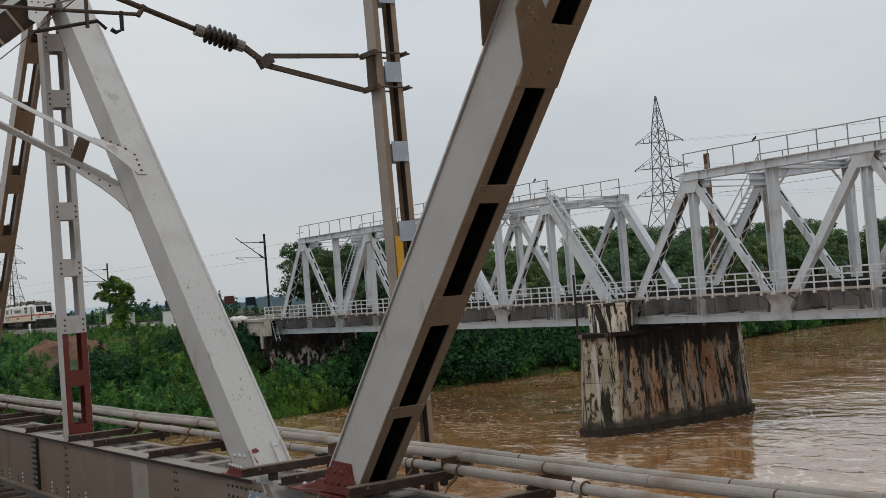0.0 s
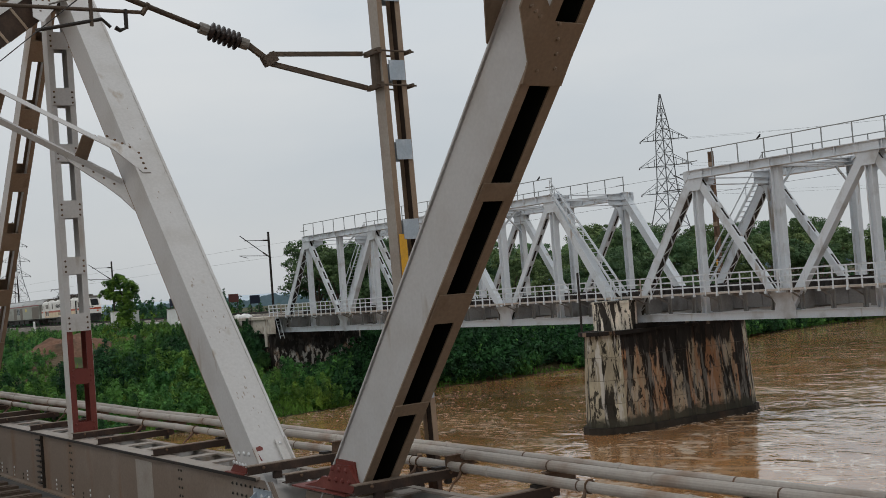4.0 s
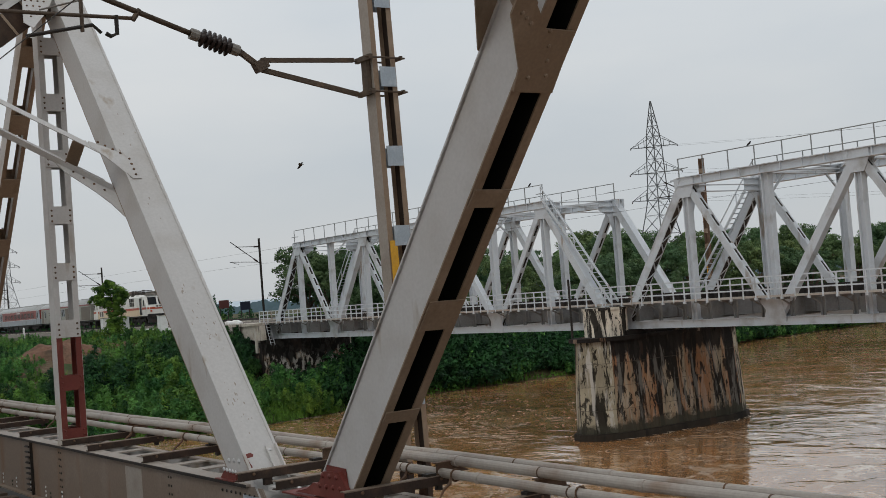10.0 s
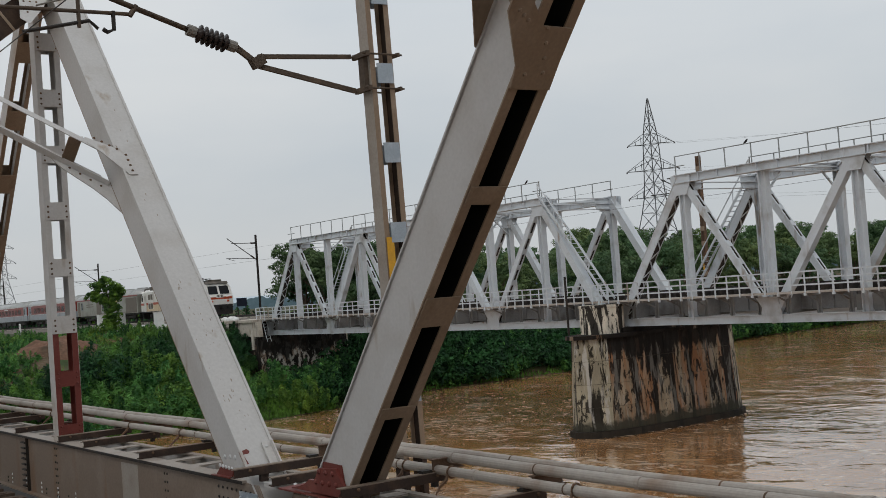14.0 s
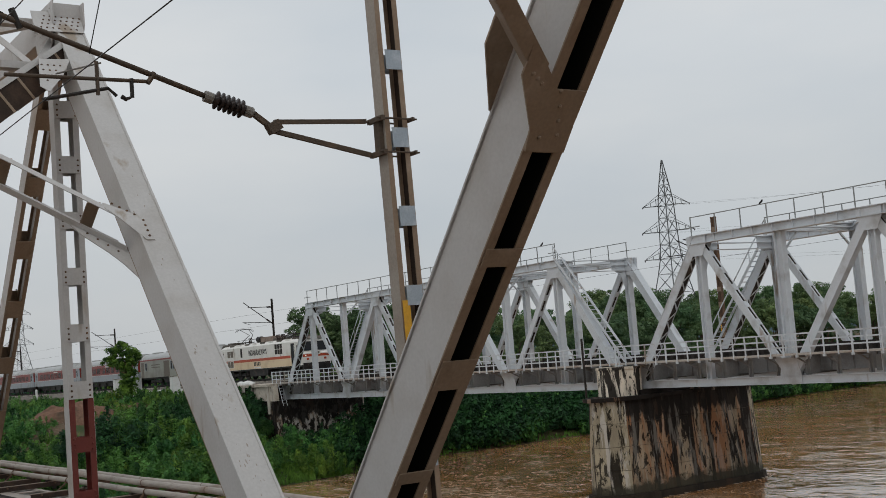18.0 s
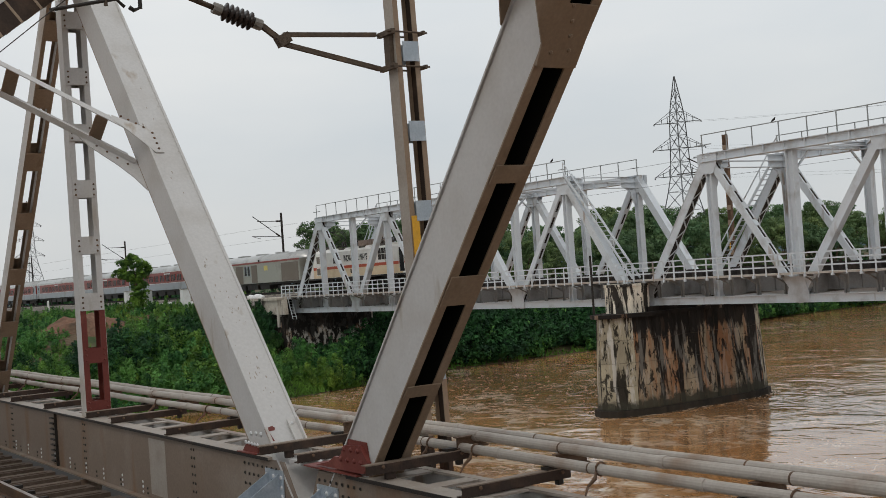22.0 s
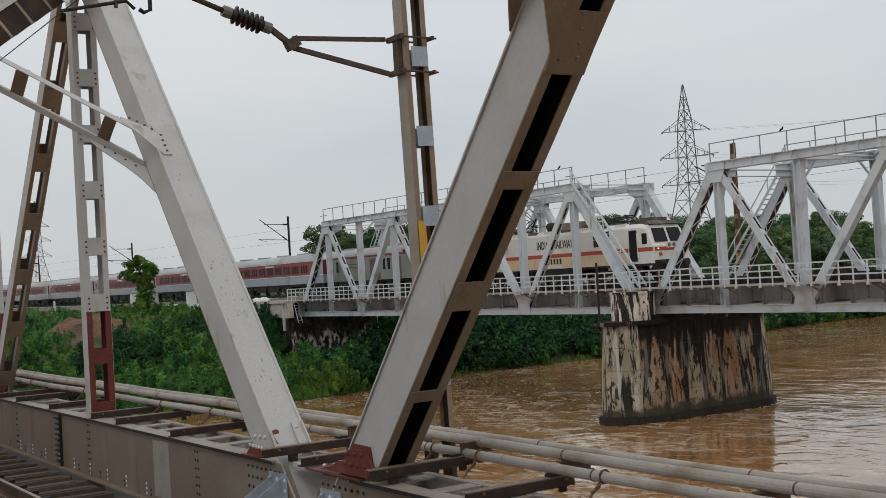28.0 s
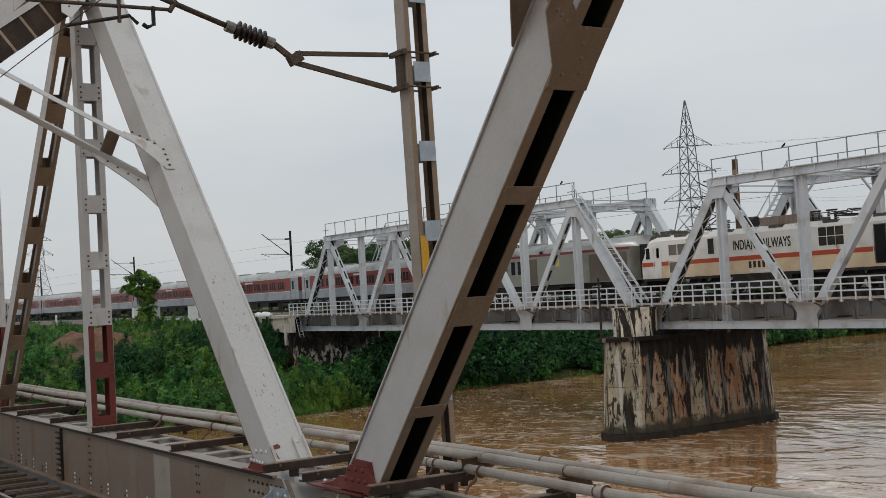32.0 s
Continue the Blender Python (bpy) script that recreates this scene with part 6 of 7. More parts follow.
        for k in range(5):
            side_panel(bm, 9.0 + k * 0.34, 9.2 + k * 0.34, 1.42, 1.8, y + s * 0.011, s * 0.006)
        part("number_bars", bm, LETTER, t)
        part("plate", box((9.1, min(y + s * 0.012, y + s * 0.02), 1.16), (10.6, max(y + s * 0.012, y + s * 0.02), 1.3)), WHITEPAINT, t, "pale plate")
        part("sole_bar", box((0.1, s * 1.46 - 0.06, 0.95), (L - 0.1, s * 1.46 + 0.06, 1.1)), TRAINDARK, t)
        part("equipment_case", box((7.6, s * 1.2 - 0.25, 0.35), (12.0, s * 1.2 + 0.25, 0.98)), TRAINDARK, t)
    for e, s in ((0.0, -1), (L, 1)):
        X = lambda d: e + s * d
        # windscreens follow the slope of the nose
        sl_ = math.degrees(math.atan2(0.7, 1.25))
        for y0, y1 in ((-1.22, -0.14), (0.14, 1.22)):
            bm = bmesh.new()
            pts = [(X(-0.15), y0, 2.46), (X(-0.15), y1, 2.46), (X(-0.5), y1 * 0.96, 3.34), (X(-0.5), y0 * 0.96, 3.34)]
            f = [bm.verts.new((x + s * 0.06, y, z + 0.02)) for x, y, z in pts]
            b = [bm.verts.new((x - s * 0.05, y, z - 0.02)) for x, y, z in pts]
            bm.faces.new(f)
            bm.faces.new(b[::-1])
            for k in range(4):
                bm.faces.new((f[k], b[k], b[(k + 1) % 4], f[(k + 1) % 4]))
            part("windscreen", bm, GLASSDARK, t, "dark windscreen")
        part("nose_stripe", box((min(X(0.0), X(0.03)), -hw + 0.1, 1.88), (max(X(0.0), X(0.03)), hw - 0.1, 2.12)), LOCORED, t)
        part("headlamp_case", box((min(X(-0.3), X(0.06)), -0.42, 2.05), (max(X(-0.3), X(0.06)), 0.42, 2.42)), LOCOWHITE, t)
        part("air_conditioner", box((min(X(-1.9), X(-1.0)), -0.75, H + 0.14), (max(X(-1.9), X(-1.0)), 0.75, H + 0.36)), ROOFGREY, t)
        for y in (-0.95, 0.95):
            part("side_light", box((min(X(0.0), X(0.05)), y - 0.12, 1.56), (max(X(0.0), X(0.05)), y + 0.12, 1.76)), LOCORED, t)
        for y in (-0.2, 0.2):
            hl = tube([(X(0.0), y, 2.24), (X(0.09), y, 2.24)], 0.13, 12)
            part("headlamp", hl, GLASSDARK if s < 0 else CAPWHITE, t)
        for y in (-1.15, 1.15):
            part("marker_lamp", tube([(X(0.0), y, 2.02), (X(0.08), y, 2.02)], 0.05, 12), LAMPGLOW if s > 0 and y < 0 else CAPWHITE, t)
            part("buffer", tube([(X(0.0), y * 0.76, 1.08), (X(0.5), y * 0.76, 1.08), (X(0.5), y * 0.76, 1.08), (X(0.56), y * 0.76, 1.08)], [0.11, 0.11, 0.24, 0.24], 14), TRAINDARK, t)
        part("coupler", box((min(X(0), X(0.55)), -0.15, 0.9), (max(X(0), X(0.55)), 0.15, 1.2)), TRAINDARK, t)
        part("buffer_beam", box((min(X(-0.2), X(0.04)), -1.45, 0.72), (max(X(-0.2), X(0.04)), 1.45, 1.3)), TRAINDARK, t)
        bm = bmesh.new()
        pts = [(X(0.1), -1.4), (X(0.35), -1.0), (X(0.35), 1.0), (X(0.1), 1.4), (X(-0.1), 1.4), (X(-0.1), -1.4)]
        a, b = [bm.verts.new((x, y, 0.2)) for x, y in pts], [bm.verts.new((x, y, 0.72)) for x, y in pts]
        for i in range(6):
            bm.faces.new((a[i], a[(i + 1) % 6], b[(i + 1) % 6], b[i]))
        bm.faces.new(a[::-1])
        bm.faces.new(b)
        part("cattle_guard", bm, TRAINDARK, t)
        part("horn", tube([(X(-1.5), -0.5, H + 0.16), (X(-1.0), -0.5, H + 0.2)], [0.05, 0.12], 10), ROOFGREY, t)
    # roof gear
    for x in (3.2, 5.0, 6.4, 13.4, 14.6, 16.2):
        bm = bmesh.new()
        for k in range(4):
            add_tube(bm, [(x, -0.5, H + 0.05 + k * 0.09), (x, -0.5, H + 0.1 + k * 0.09)], [0.1, 0.05], 8)
        part("roof_insulator", bm, INSUL, t)
    part("resistor_case", box((9.3, -0.75, H + 0.1), (12.2, 0.75, H + 0.58)), CASEBROWN, t, "brown-grey ribbed resistor case on the roof")
    for k in range(9):
        part("case_rib", box((9.4 + k * 0.33, -0.78, H + 0.14), (9.46 + k * 0.33, -0.75, H + 0.56)), CASEBROWN, t)
    part("air_drum", tube([(7.9, -0.35, H + 0.42), (8.75, -0.35, H + 0.42)], 0.3, 14), TRAINDARK, t, "dark drum on the roof")
    part("drum_cradle", box((8.0, -0.6, H + 0.04), (8.65, -0.1, H + 0.2)), TRAINDARK, t)
    for x in (6.6, 13.3, 14.4, 16.9):
        bm = bmesh.new()
        for u in (-0.22, 0.22):
            for k in range(5):
                add_tube(bm, [(x + u, -0.7, H + 0.05 + k * 0.1), (x + u, -0.7, H + 0.13 + k * 0.1)], [0.11, 0.06], 8)
        add_box(bm, (x - 0.34, -0.76, H + 0.55), (x + 0.34, -0.64, H + 0.64))
        part("bus_support", bm, INSUL, t)
    for k in range(8):
        for s in (-1, 1):
            part("roof_hatch", box((2.9 + k * 1.9, s * 1.3 - 0.1, H - 0.12), (3.9 + k * 1.9, s * 1.3 + 0.1, H + 0.05)), LOCOWHITE if k % 2 else ROOFGREY, t)
    part("equipment_box", box((12.3, -0.8, H + 0.05), (13.1, 0.8, H + 0.3)), ROOFGREY, t)
    part("roof_bus_bar", tube([(3.0, -0.5, H + 0.5), (16.4, -0.5, H + 0.5)], 0.025, 6), TRAINDARK, t)
    for x, up in ((4.2, True), (15.3, False)):
        d = 1 if x < 10 else -1
        bm = bmesh.new()
        add_box(bm, (x - 0.7, -0.6, H + 0.22), (x + 0.7, 0.6, H + 0.3))
        knee, head = (x + d * 1.25, H + 1.0), (x - d * 0.35, 5.38)
        if not up:
            knee, head = (x + d * 1.5, H + 0.42), (x - d * 0.4, H + 0.52)
        for s in (-1, 1):
            add_tube(bm, [(x - d * 0.4, s * 0.4, H + 0.3), (knee[0], s * 0.2, knee[1])], 0.035, 6)
            add_tube(bm, [(knee[0], s * 0.2, knee[1]), (head[0], s * 0.5, head[1])], 0.028, 6)
        for k in (-0.2, 0.2):
            add_tube(bm, [(head[0] + k, -1.0, head[1] - 0.22), (head[0] + k, -0.75, head[1] + 0.04), (head[0] + k, 0.75, head[1] + 0.04), (head[0] + k, 1.0, head[1] - 0.22)], 0.03, 6)
        part("pantograph", bm, TRAINDARK, t, "raised pantograph" if up else "folded pantograph")
    bogie(t, 4.1, 3, 1.85, r=0.54)
    bogie(t, L - 4.1, 3, 1.85, r=0.54)
    return t


def coach_body(parent, L, hw, top, mat_low, mat_high, z_floor=1.08):
    """Rounded coach shell: lower side, upper side and curved roof as parts."""
    mid = 1.9
    part("lower_side", box((0, -hw, z_floor), (L, hw, mid)), mat_low, parent)
    part("upper_side", box((0.0, -hw + 0.004, mid), (L, hw - 0.004, 3.3)), mat_high, parent)
    bm = bmesh.new()
    prof = [(-hw, 3.3), (-hw + 0.05, 3.5), (-hw + 0.3, 3.72), (-0.8, top - 0.06), (0, top), (0.8, top - 0.06), (hw - 0.3, 3.72), (hw - 0.05, 3.5), (hw, 3.3)]
    a, b = [bm.verts.new((0, y, z)) for y, z in prof], [bm.verts.new((L, y, z)) for y, z in prof]
    for i in range(len(prof) - 1):
        bm.faces.new((a[i], a[i + 1], b[i + 1], b[i]))
    bm.faces.new(a)
    bm.faces.new(b[::-1])
    part("roof", bm, COACHROOF, parent, "dull silver ribbed roof", True)
    bm = bmesh.new()
    for k in range(1, int(L / 2.0)):
        x = k * 2.0
        ra, rb = [bm.verts.new((x - 0.03, y, z + 0.025)) for y, z in prof], [bm.verts.new((x + 0.03, y, z + 0.025)) for y, z in prof]
        for i in range(len(prof) - 1):
            bm.faces.new((ra[i], ra[i + 1], rb[i + 1], rb[i]))
    part("roof_ribs", bm, COACHROOF, parent)
    for x in (0.0, L):
        s = -1 if x == 0 else 1
        part("gangway", box((min(x, x + s * 0.42), -0.75, 1.2), (max(x, x + s * 0.42), 0.75, 3.4)), TRAINDARK, parent)
        part("coupler", box((min(x, x + s * 0.5), -0.14, 0.85), (max(x, x + s * 0.5), 0.14, 1.15)), TRAINDARK, parent)
    for k in range(5):
        part("roof_vent", box((2.2 + k * (L - 4.4) / 4 - 0.6, -0.5, top - 0.03), (2.2 + k * (L - 4.4) / 4 + 0.6, 0.5, top + 0.12)), COACHROOF, parent)
    part("underframe", box((0.3, -1.3, 0.85), (L - 0.3, 1.3, 1.078)), TRAINDARK, parent)
    for x0, x1 in ((7.2, 9.6), (10.2, 12.8), (13.4, 15.6)):
        part("under_case", box((x0, -1.25, 0.4), (x1, 1.25, 0.85)), TRAINDARK, parent)
    bogie(parent, 4.2, 2, 2.56, r=0.45)
    bogie(parent, L - 4.2, 2, 2.56, r=0.45)


def coach():
    L, hw = 23.54, 1.62
    t = thing("passenger_coach", (0, 0, 0), "red and grey passenger coach with a band of barred windows", "railway coach", "coaches of the train")
    coach_body(t, L, hw, 4.03, COACHGREY, COACHRED)
    for s in (-1, 1):
        y = s * hw
        for k in range(9):
            x = 3.2 + k * 1.95
            w = part("window", box((x, min(y - s * 0.02, y + s * 0.012), 2.15), (x + 1.5, max(y - s * 0.02, y + s * 0.012), 2.88)), GLASSDARK, t)
            fr = bmesh.new()
            cut = [x - 0.045] + [x + b + e for b in (0.0, 0.5, 1.0) for e in (0.045, 0.455)] + [x + 1.545]
            tall = (2.1, 2.15, 2.88, 2.93)
            g = [[fr.verts.new((u, y + s * 0.025, v)) for v in tall] for u in cut]
            for i in range(7):
                for j in range(3):
                    if j != 1 or i % 2 == 0:
                        fr.faces.new((g[i][j], g[i + 1][j], g[i + 1][j + 1], g[i][j + 1]))
            rim = bmesh.ops.extrude_face_region(fr, geom=fr.faces[:])["geom"]
            for v in rim:
                if isinstance(v, bmesh.types.BMVert):
                    v.co.y -= s * 0.025
            bmesh.ops.recalc_face_normals(fr, faces=fr.faces)
            part("window_frame", fr, COACHRED, w)
        for x0, x1 in ((0.01, 1.75), (L - 1.75, L - 0.01)):
            part("end_panel", box((x0, min(y, y + s * 0.008), 1.1), (x1, max(y, y + s * 0.008), 3.23)), COACHGREY, t, "light grey end panel")
        for x0 in (0.75, L - 1.65):
            d = part("door", box((x0, min(y, y + s * 0.02), 1.12), (x0 + 0.9, max(y, y + s * 0.02), 3.12)), COACHGREY, t)
            part("door_window", box((x0 + 0.25, min(y + s * 0.02, y + s * 0.03), 2.1), (x0 + 0.65, max(y + s * 0.02, y + s * 0.03), 2.9)), GLASSDARK, d)
            part("door_post", box((x0 - 0.14, min(y, y + s * 0.03), 1.1), (x0 - 0.02, max(y, y + s * 0.03), 3.15)), VANBROWN, t)
        for z in (1.88, 3.24):
            part("line", box((0.02, min(y, y + s * 0.012), z), (L - 0.02, max(y, y + s * 0.012), z + 0.045)), WHITEPAINT, t, "thin white line")
        part("side_board", box((10.6, min(y, y + s * 0.03), 2.96), (12.6, max(y, y + s * 0.03), 3.1)), WHITEPAINT, t)
    return t


def generator_van():
    L, hw = 23.54, 1.62
    t = thing("generator_van", (0, 0, 0), "dusty grey luggage and generator van with a red roof line", "railway van")
    coach_body(t, L, hw, 4.03, VANGREY, VANGREY)
    for s in (-1, 1):
        y = s * hw
        part("line", box((0.02, min(y, y + s * 0.014), 3.14), (L - 0.02, max(y, y + s * 0.014), 3.31)), COACHRED, t, "dull red line under the roof")
        for x0, x1 in ((0.4, 1.3), (8.2, 10.0), (12.2, 13.6), (19.4, 23.2)):
            part("door", box((x0, min(y, y + s * 0.02), 1.14), (x1, max(y, y + s * 0.02), 2.98)), VANBROWN, t, "brown-grey sliding door")
        for x in (10.5, 11.3, 1.9):
            w = part("window", box((x, min(y, y + s * 0.02), 1.95), (x + 0.5, max(y, y + s * 0.02), 2.9)), GLASSDARK, t)
            fr = bmesh.new()
            side_panel(fr, x - 0.08, x, 1.85, 3.0, y, s * 0.03)
            side_panel(fr, x + 0.5, x + 0.58, 1.85, 3.0, y, s * 0.03)
            part("frame", fr, COACHGREY, w)
        part("notice", box((15.3, min(y, y + s * 0.018), 2.35), (16.2, max(y, y + s * 0.018), 2.85)), LABELYEL, t, "yellow notice")
        for k in range(2):
            part("writing_bar", box((4.0, min(y, y + s * 0.016), 2.55 - k * 0.3), (6.8, max(y, y + s * 0.016), 2.65 - k * 0.3)), VANBROWN, t)
        for k in range(4):
            part("louvre", box((14.0 + k * 0.1, min(y, y + s * 0.03), 3.3), (14.05 + k * 0.1, max(y, y + s * 0.03), 3.5)), TRAINDARK, t)
    return t


engine = loco()
van = generator_van()
first_coach = coach()
WHEELS_COACH = [w for w in WHEELS if w[0].parent is first_coach]
coaches = [first_coach] + [copy_thing(first_coach, pose(0, 0, 0)) for k in range(9)]


# ---- railway beyond the far bridge ----
def plain_track():
    t = thing("ballasted_track", (-104.0, FAR_Y, FAR_RAIL - 0.4), "ballasted railway track on the bank", "railway track")
    bm = prism([(-4.0, -0.8), (4.0, -0.8), (1.9, 0.08), (-1.9, 0.08)], -500, -2.0)
    bmesh.ops.rotate(bm, verts=bm.verts, cent=(0, 0, 0), matrix=Matrix.Rotation(radians(-90), 3, "Z"))
    part("ballast_bed", bm, BALLAST, t)
    for s in (-1, 1):
        part("rail", box((-500, s * 0.838 - 0.036, 0.22), (-0.2, s * 0.838 + 0.036, 0.4)), FARDARK, t)
    bm = bmesh.new()
    for k in range(420):
        add_box(bm, (-1 - k * 0.65 - 0.12, -1.37, 0.05), (-1 - k * 0.65 + 0.12, 1.37, 0.2))
    tagged(part("sleeper_bed", bm, CONCRETE, t), kind="stuff")


plain_track()


def line_mast(x):
    t = thing("line_mast", (x, FAR_Y + 3.2, FAR_RAIL - 0.7), "slim grey overhead line mast with bracket arms", "mast", "masts beyond the bridge")
    bm = bmesh.new()
    for u in (-0.1, 0.1):
        add_box(bm, (u - 0.012, -0.08, 0), (u + 0.012, 0.08, 9.3))
    add_box(bm, (-0.1, -0.012, 0), (0.1, 0.012, 9.3))
    part("post", bm, DARKSTEEL, t)
    P = lambda y, z: (0, -y, z)
    part("bracket_tube", tube([P(0.1, 6.6), P(3.4, 9.0)], 0.045, 6), DARKSTEEL, t)
    part("top_tube", tube([P(0.1, 8.4), P(2.9, 8.45)], 0.04, 6), DARKSTEEL, t)
    part("register_tube", tube([P(0.1, 6.7), P(3.6, 6.85)], 0.035, 6), DARKSTEEL, t)
    part("steady_arm", tube([P(3.6, 6.85), P(2.6, 6.55)], 0.025, 6), DARKSTEEL, t)
    part("insulator", tube([P(0.15, 8.4), P(0.65, 8.41)], 0.09, 8), INSUL, t)
    part("insulator", tube([P(0.3, 6.75), P(0.75, 7.07)], 0.09, 8), INSUL, t)
    return t


m1 = line_mast(-117.8)
for x in (-170.0, -222.0, -274.0):
    copy_thing(m1, pose(x, FAR_Y + 3.2, FAR_RAIL - 0.7))
for y, z, lab in ((FAR_Y, FAR_RAIL + 5.55, "contact wire over the far track"), (FAR_Y + 0.05, FAR_RAIL + 6.9, "catenary wire over the far track")):
    wire("overhead_wire", [(-400, y, z), (-222, y, z), (-170, y, z), (-117.8, y, z), (-78, y, z - 0.15), (-55, y, z), (40, y, z)], 0.009, lab)


def far_bridge_mast(x, y):
    t = thing("bridge_mast", (x, y, 7.85), "brown battened overhead line mast beside the far truss", "mast")
    for s in (-1, 1):
        part("channel", box((s * 0.13 - 0.04, -0.1, 0), (s * 0.13 + 0.04, 0.1, 9.3)), RUST, t)
    for k in range(9):
        part("batten", box((-0.17, -0.115, k * 1.0 + 0.3), (0.17, -0.1, k * 1.0 + 0.6)), BROWN, t)
    part("yellow_band", box((-0.18, -0.12, 1.4), (-0.06, -0.116, 2.1)), YELLOW, t)
    P = lambda v, z: (0, -v, z)
    for v0, z0, v1, z1 in ((0.1, 6.5, 3.6, 7.75), (0.1, 7.9, 3.0, 7.8), (1.4, 6.95, 4.6, 6.7)):
        part("bracket_tube", tube([P(v0, z0), P(v1, z1)], 0.035, 6), DARKSTEEL, t)
    for v0, z0, v1, z1 in ((0.3, 6.57, 0.9, 6.79), (0.2, 7.9, 0.8, 7.88)):
        part("insulator", tube([P(v0, z0), P(v1, z1)], 0.1, 8), INSUL, t)
    return t


far_bridge_mast(-54.8, FAR_Y + 5.25)


def pylon(x, y, z, h):
    """Lattice transmission tower with three pairs of cross arms."""
    t = thing("lattice_pylon", (x, y, z), "grey lattice steel power transmission tower", "pylon", "power line towers")
    w = lambda u: lerp_table([(0, 4.0), (0.365, 2.0), (0.5, 1.2), (0.55, 1.05), (0.8, 0.8), (0.86, 0.62), (1.0, 0.04)], u)
    levels = [0, 0.14, 0.26, 0.36, 0.45, 0.525, 0.59, 0.655, 0.72, 0.78, 0.83, 0.88, 0.94, 1.0]
    leg = bmesh.new()
    brace = bmesh.new()
    for u1, u2 in zip(levels, levels[1:]):
        c1 = [Vector((sx * w(u1), sy * w(u1), u1 * h)) for sx, sy in ((-1, -1), (1, -1), (1, 1), (-1, 1))]
        c2 = [Vector((sx * w(u2), sy * w(u2), u2 * h)) for sx, sy in ((-1, -1), (1, -1), (1, 1), (-1, 1))]
        for k in range(4):
            j = (k + 1) % 4
            add_beam(leg, c1[k], c2[k], (1, 0, 0), 0.11, 0.11)
            add_beam(brace, c1[k], c2[j], (0.3, 1, 0), 0.05, 0.05)
            add_beam(brace, c1[j], c2[k], (0.3, 1, 0), 0.05, 0.05)
            add_beam(brace, c2[k], c2[j], (0, 0, 1), 0.05, 0.05)
    part("tower_frame", leg, TOWER, t)
    part("bracing", brace, TOWER, t)
    for u in (0.525, 0.655, 0.78):
        for s in (-1, 1):
            bm = bmesh.new()
            reach = 3.9 if u < 0.7 else 3.5
            tip = Vector((s * reach * 0.75, s * reach * 0.66, u * h))
            for sy in (-1, 1):
                add_beam(bm, (s * w(u), sy * w(u), u * h), tip, (0, 0, 1), 0.07, 0.07)
                add_beam(bm, (s * w(u + 0.05), sy * w(u + 0.05), u * h + 1.7), tip, (0, 0, 1), 0.07, 0.07)
            for k in (0.3, 0.6):
                add_beam(bm, Vector((s * w(u), 0, u * h)).lerp(tip, k), Vector((s * w(u), 0, u * h + 1.7)).lerp(tip, k), (0, 1, 0), 0.07, 0.07)
            part("cross_arm", bm, TOWER, t)
            part("insulator_string", tube([tip, tip + Vector((0.9, -0.9, -0.3))], 0.1, 6), INSUL, t)
    return t


py1 = pylon(-129.1, 130, 4.5, 31.8)
copy_thing(py1, pose(-330, 85, 4.5, 0, 0, 20))
for dz, off in ((16.7, 3.9), (20.8, 3.9), (24.8, 3.5)):
    for s in (-1, 1):
        wire("power_line", [(-129.1 + s * off * 0.75 + (k / 12) * 260, 130 + s * off * 0.66 - (k / 12) * 20, 4.5 + dz - 30 * (k / 12) * (1 - k / 12) * 0.9) for k in range(13)], 0.009, "thin dark sagging power line")

# trackside: sign boards, cabinets, white pipes
def sign_board(x, y, z, m, label):
    t = thing("sign_board", (x, y, z), label, "sign", "trackside sign boards")
    part("board", box((-0.04, -0.62, 1.35), (0.04, 0.62, 2.3)), m, t)
    for s in (-0.5, 0.5):
        part("post", box((-0.1, s - 0.04, 0), (-0.04, s + 0.04, 1.6)), DARKSTEEL, t)
    return t


sign_board(-129.5, 58.0, 8.35, SIGNRED, "dark red board on two posts beside the track")
sign_board(-125.0, 58.6, 8.0, SIGNBLUE, "dark blue board on two posts beside the track")
sign_board(-147.0, 57.5, 8.5, SIGNBLUE, "dark board beside the track near the trees")


def cabinet(x, y, z, h):
    t = thing("trackside_cabinet", (x, y, z), "small white painted concrete trackside cabinet", "cabinet", "trackside cabinets")
    part("body", box((-0.5, -0.42, 0), (0.5, 0.42, h)), WHITEPAINT, t)
    part("lid", box((-0.56, -0.48, h), (0.56, 0.48, h + 0.08)), CONCRETE, t)
    return t


cabinet(-139.9, 49.6, 7.4, 2.15)
cabinet(-146.9, 49.6, 7.4, 2.2)
cabinet(-127.6, 49.6, 7.35, 2.05)
for k in range(4):
    tagged(new("white_pipe", mesh_of(tube([(-112 - k * 7, 49.4 + 0.2 * k, 7.9), (-118 - k * 7, 49.0 + 0.3 * k, 7.75)], 0.14, 8), "white_pipe", WHITEPAINT)), "white painted pipe lying beside the track", "pipe", "white pipes")


for k, (x, w) in enumerate(((-109.9, 0.5), (-109.2, 0.42), (-108.3, 0.55), (-107.6, 0.4))):
    bm = bmesh.new()
    bmesh.ops.create_icosphere(bm, subdivisions=3, radius=1.0)
    for v in bm.verts:
        v.co *= 1 + 0.14 * noise.noise(v.co * 1.6 + Vector((k * 3.0, 0, 0)))
        v.co = Vector((v.co.x * w, v.co.y * w * 0.7, max(-0.5, v.co.z) * w * 0.55))
    sack = tagged(new("sack", mesh_of(bm, "sack", WHITEPAINT)), "lumpy white sack lying on the abutment slab", "sack", "white sacks")
    sack.matrix_basis = pose(x, 49.6 + 0.1 * (k % 2), 8.0 + w * 0.27, 0, 0, 40 * k)


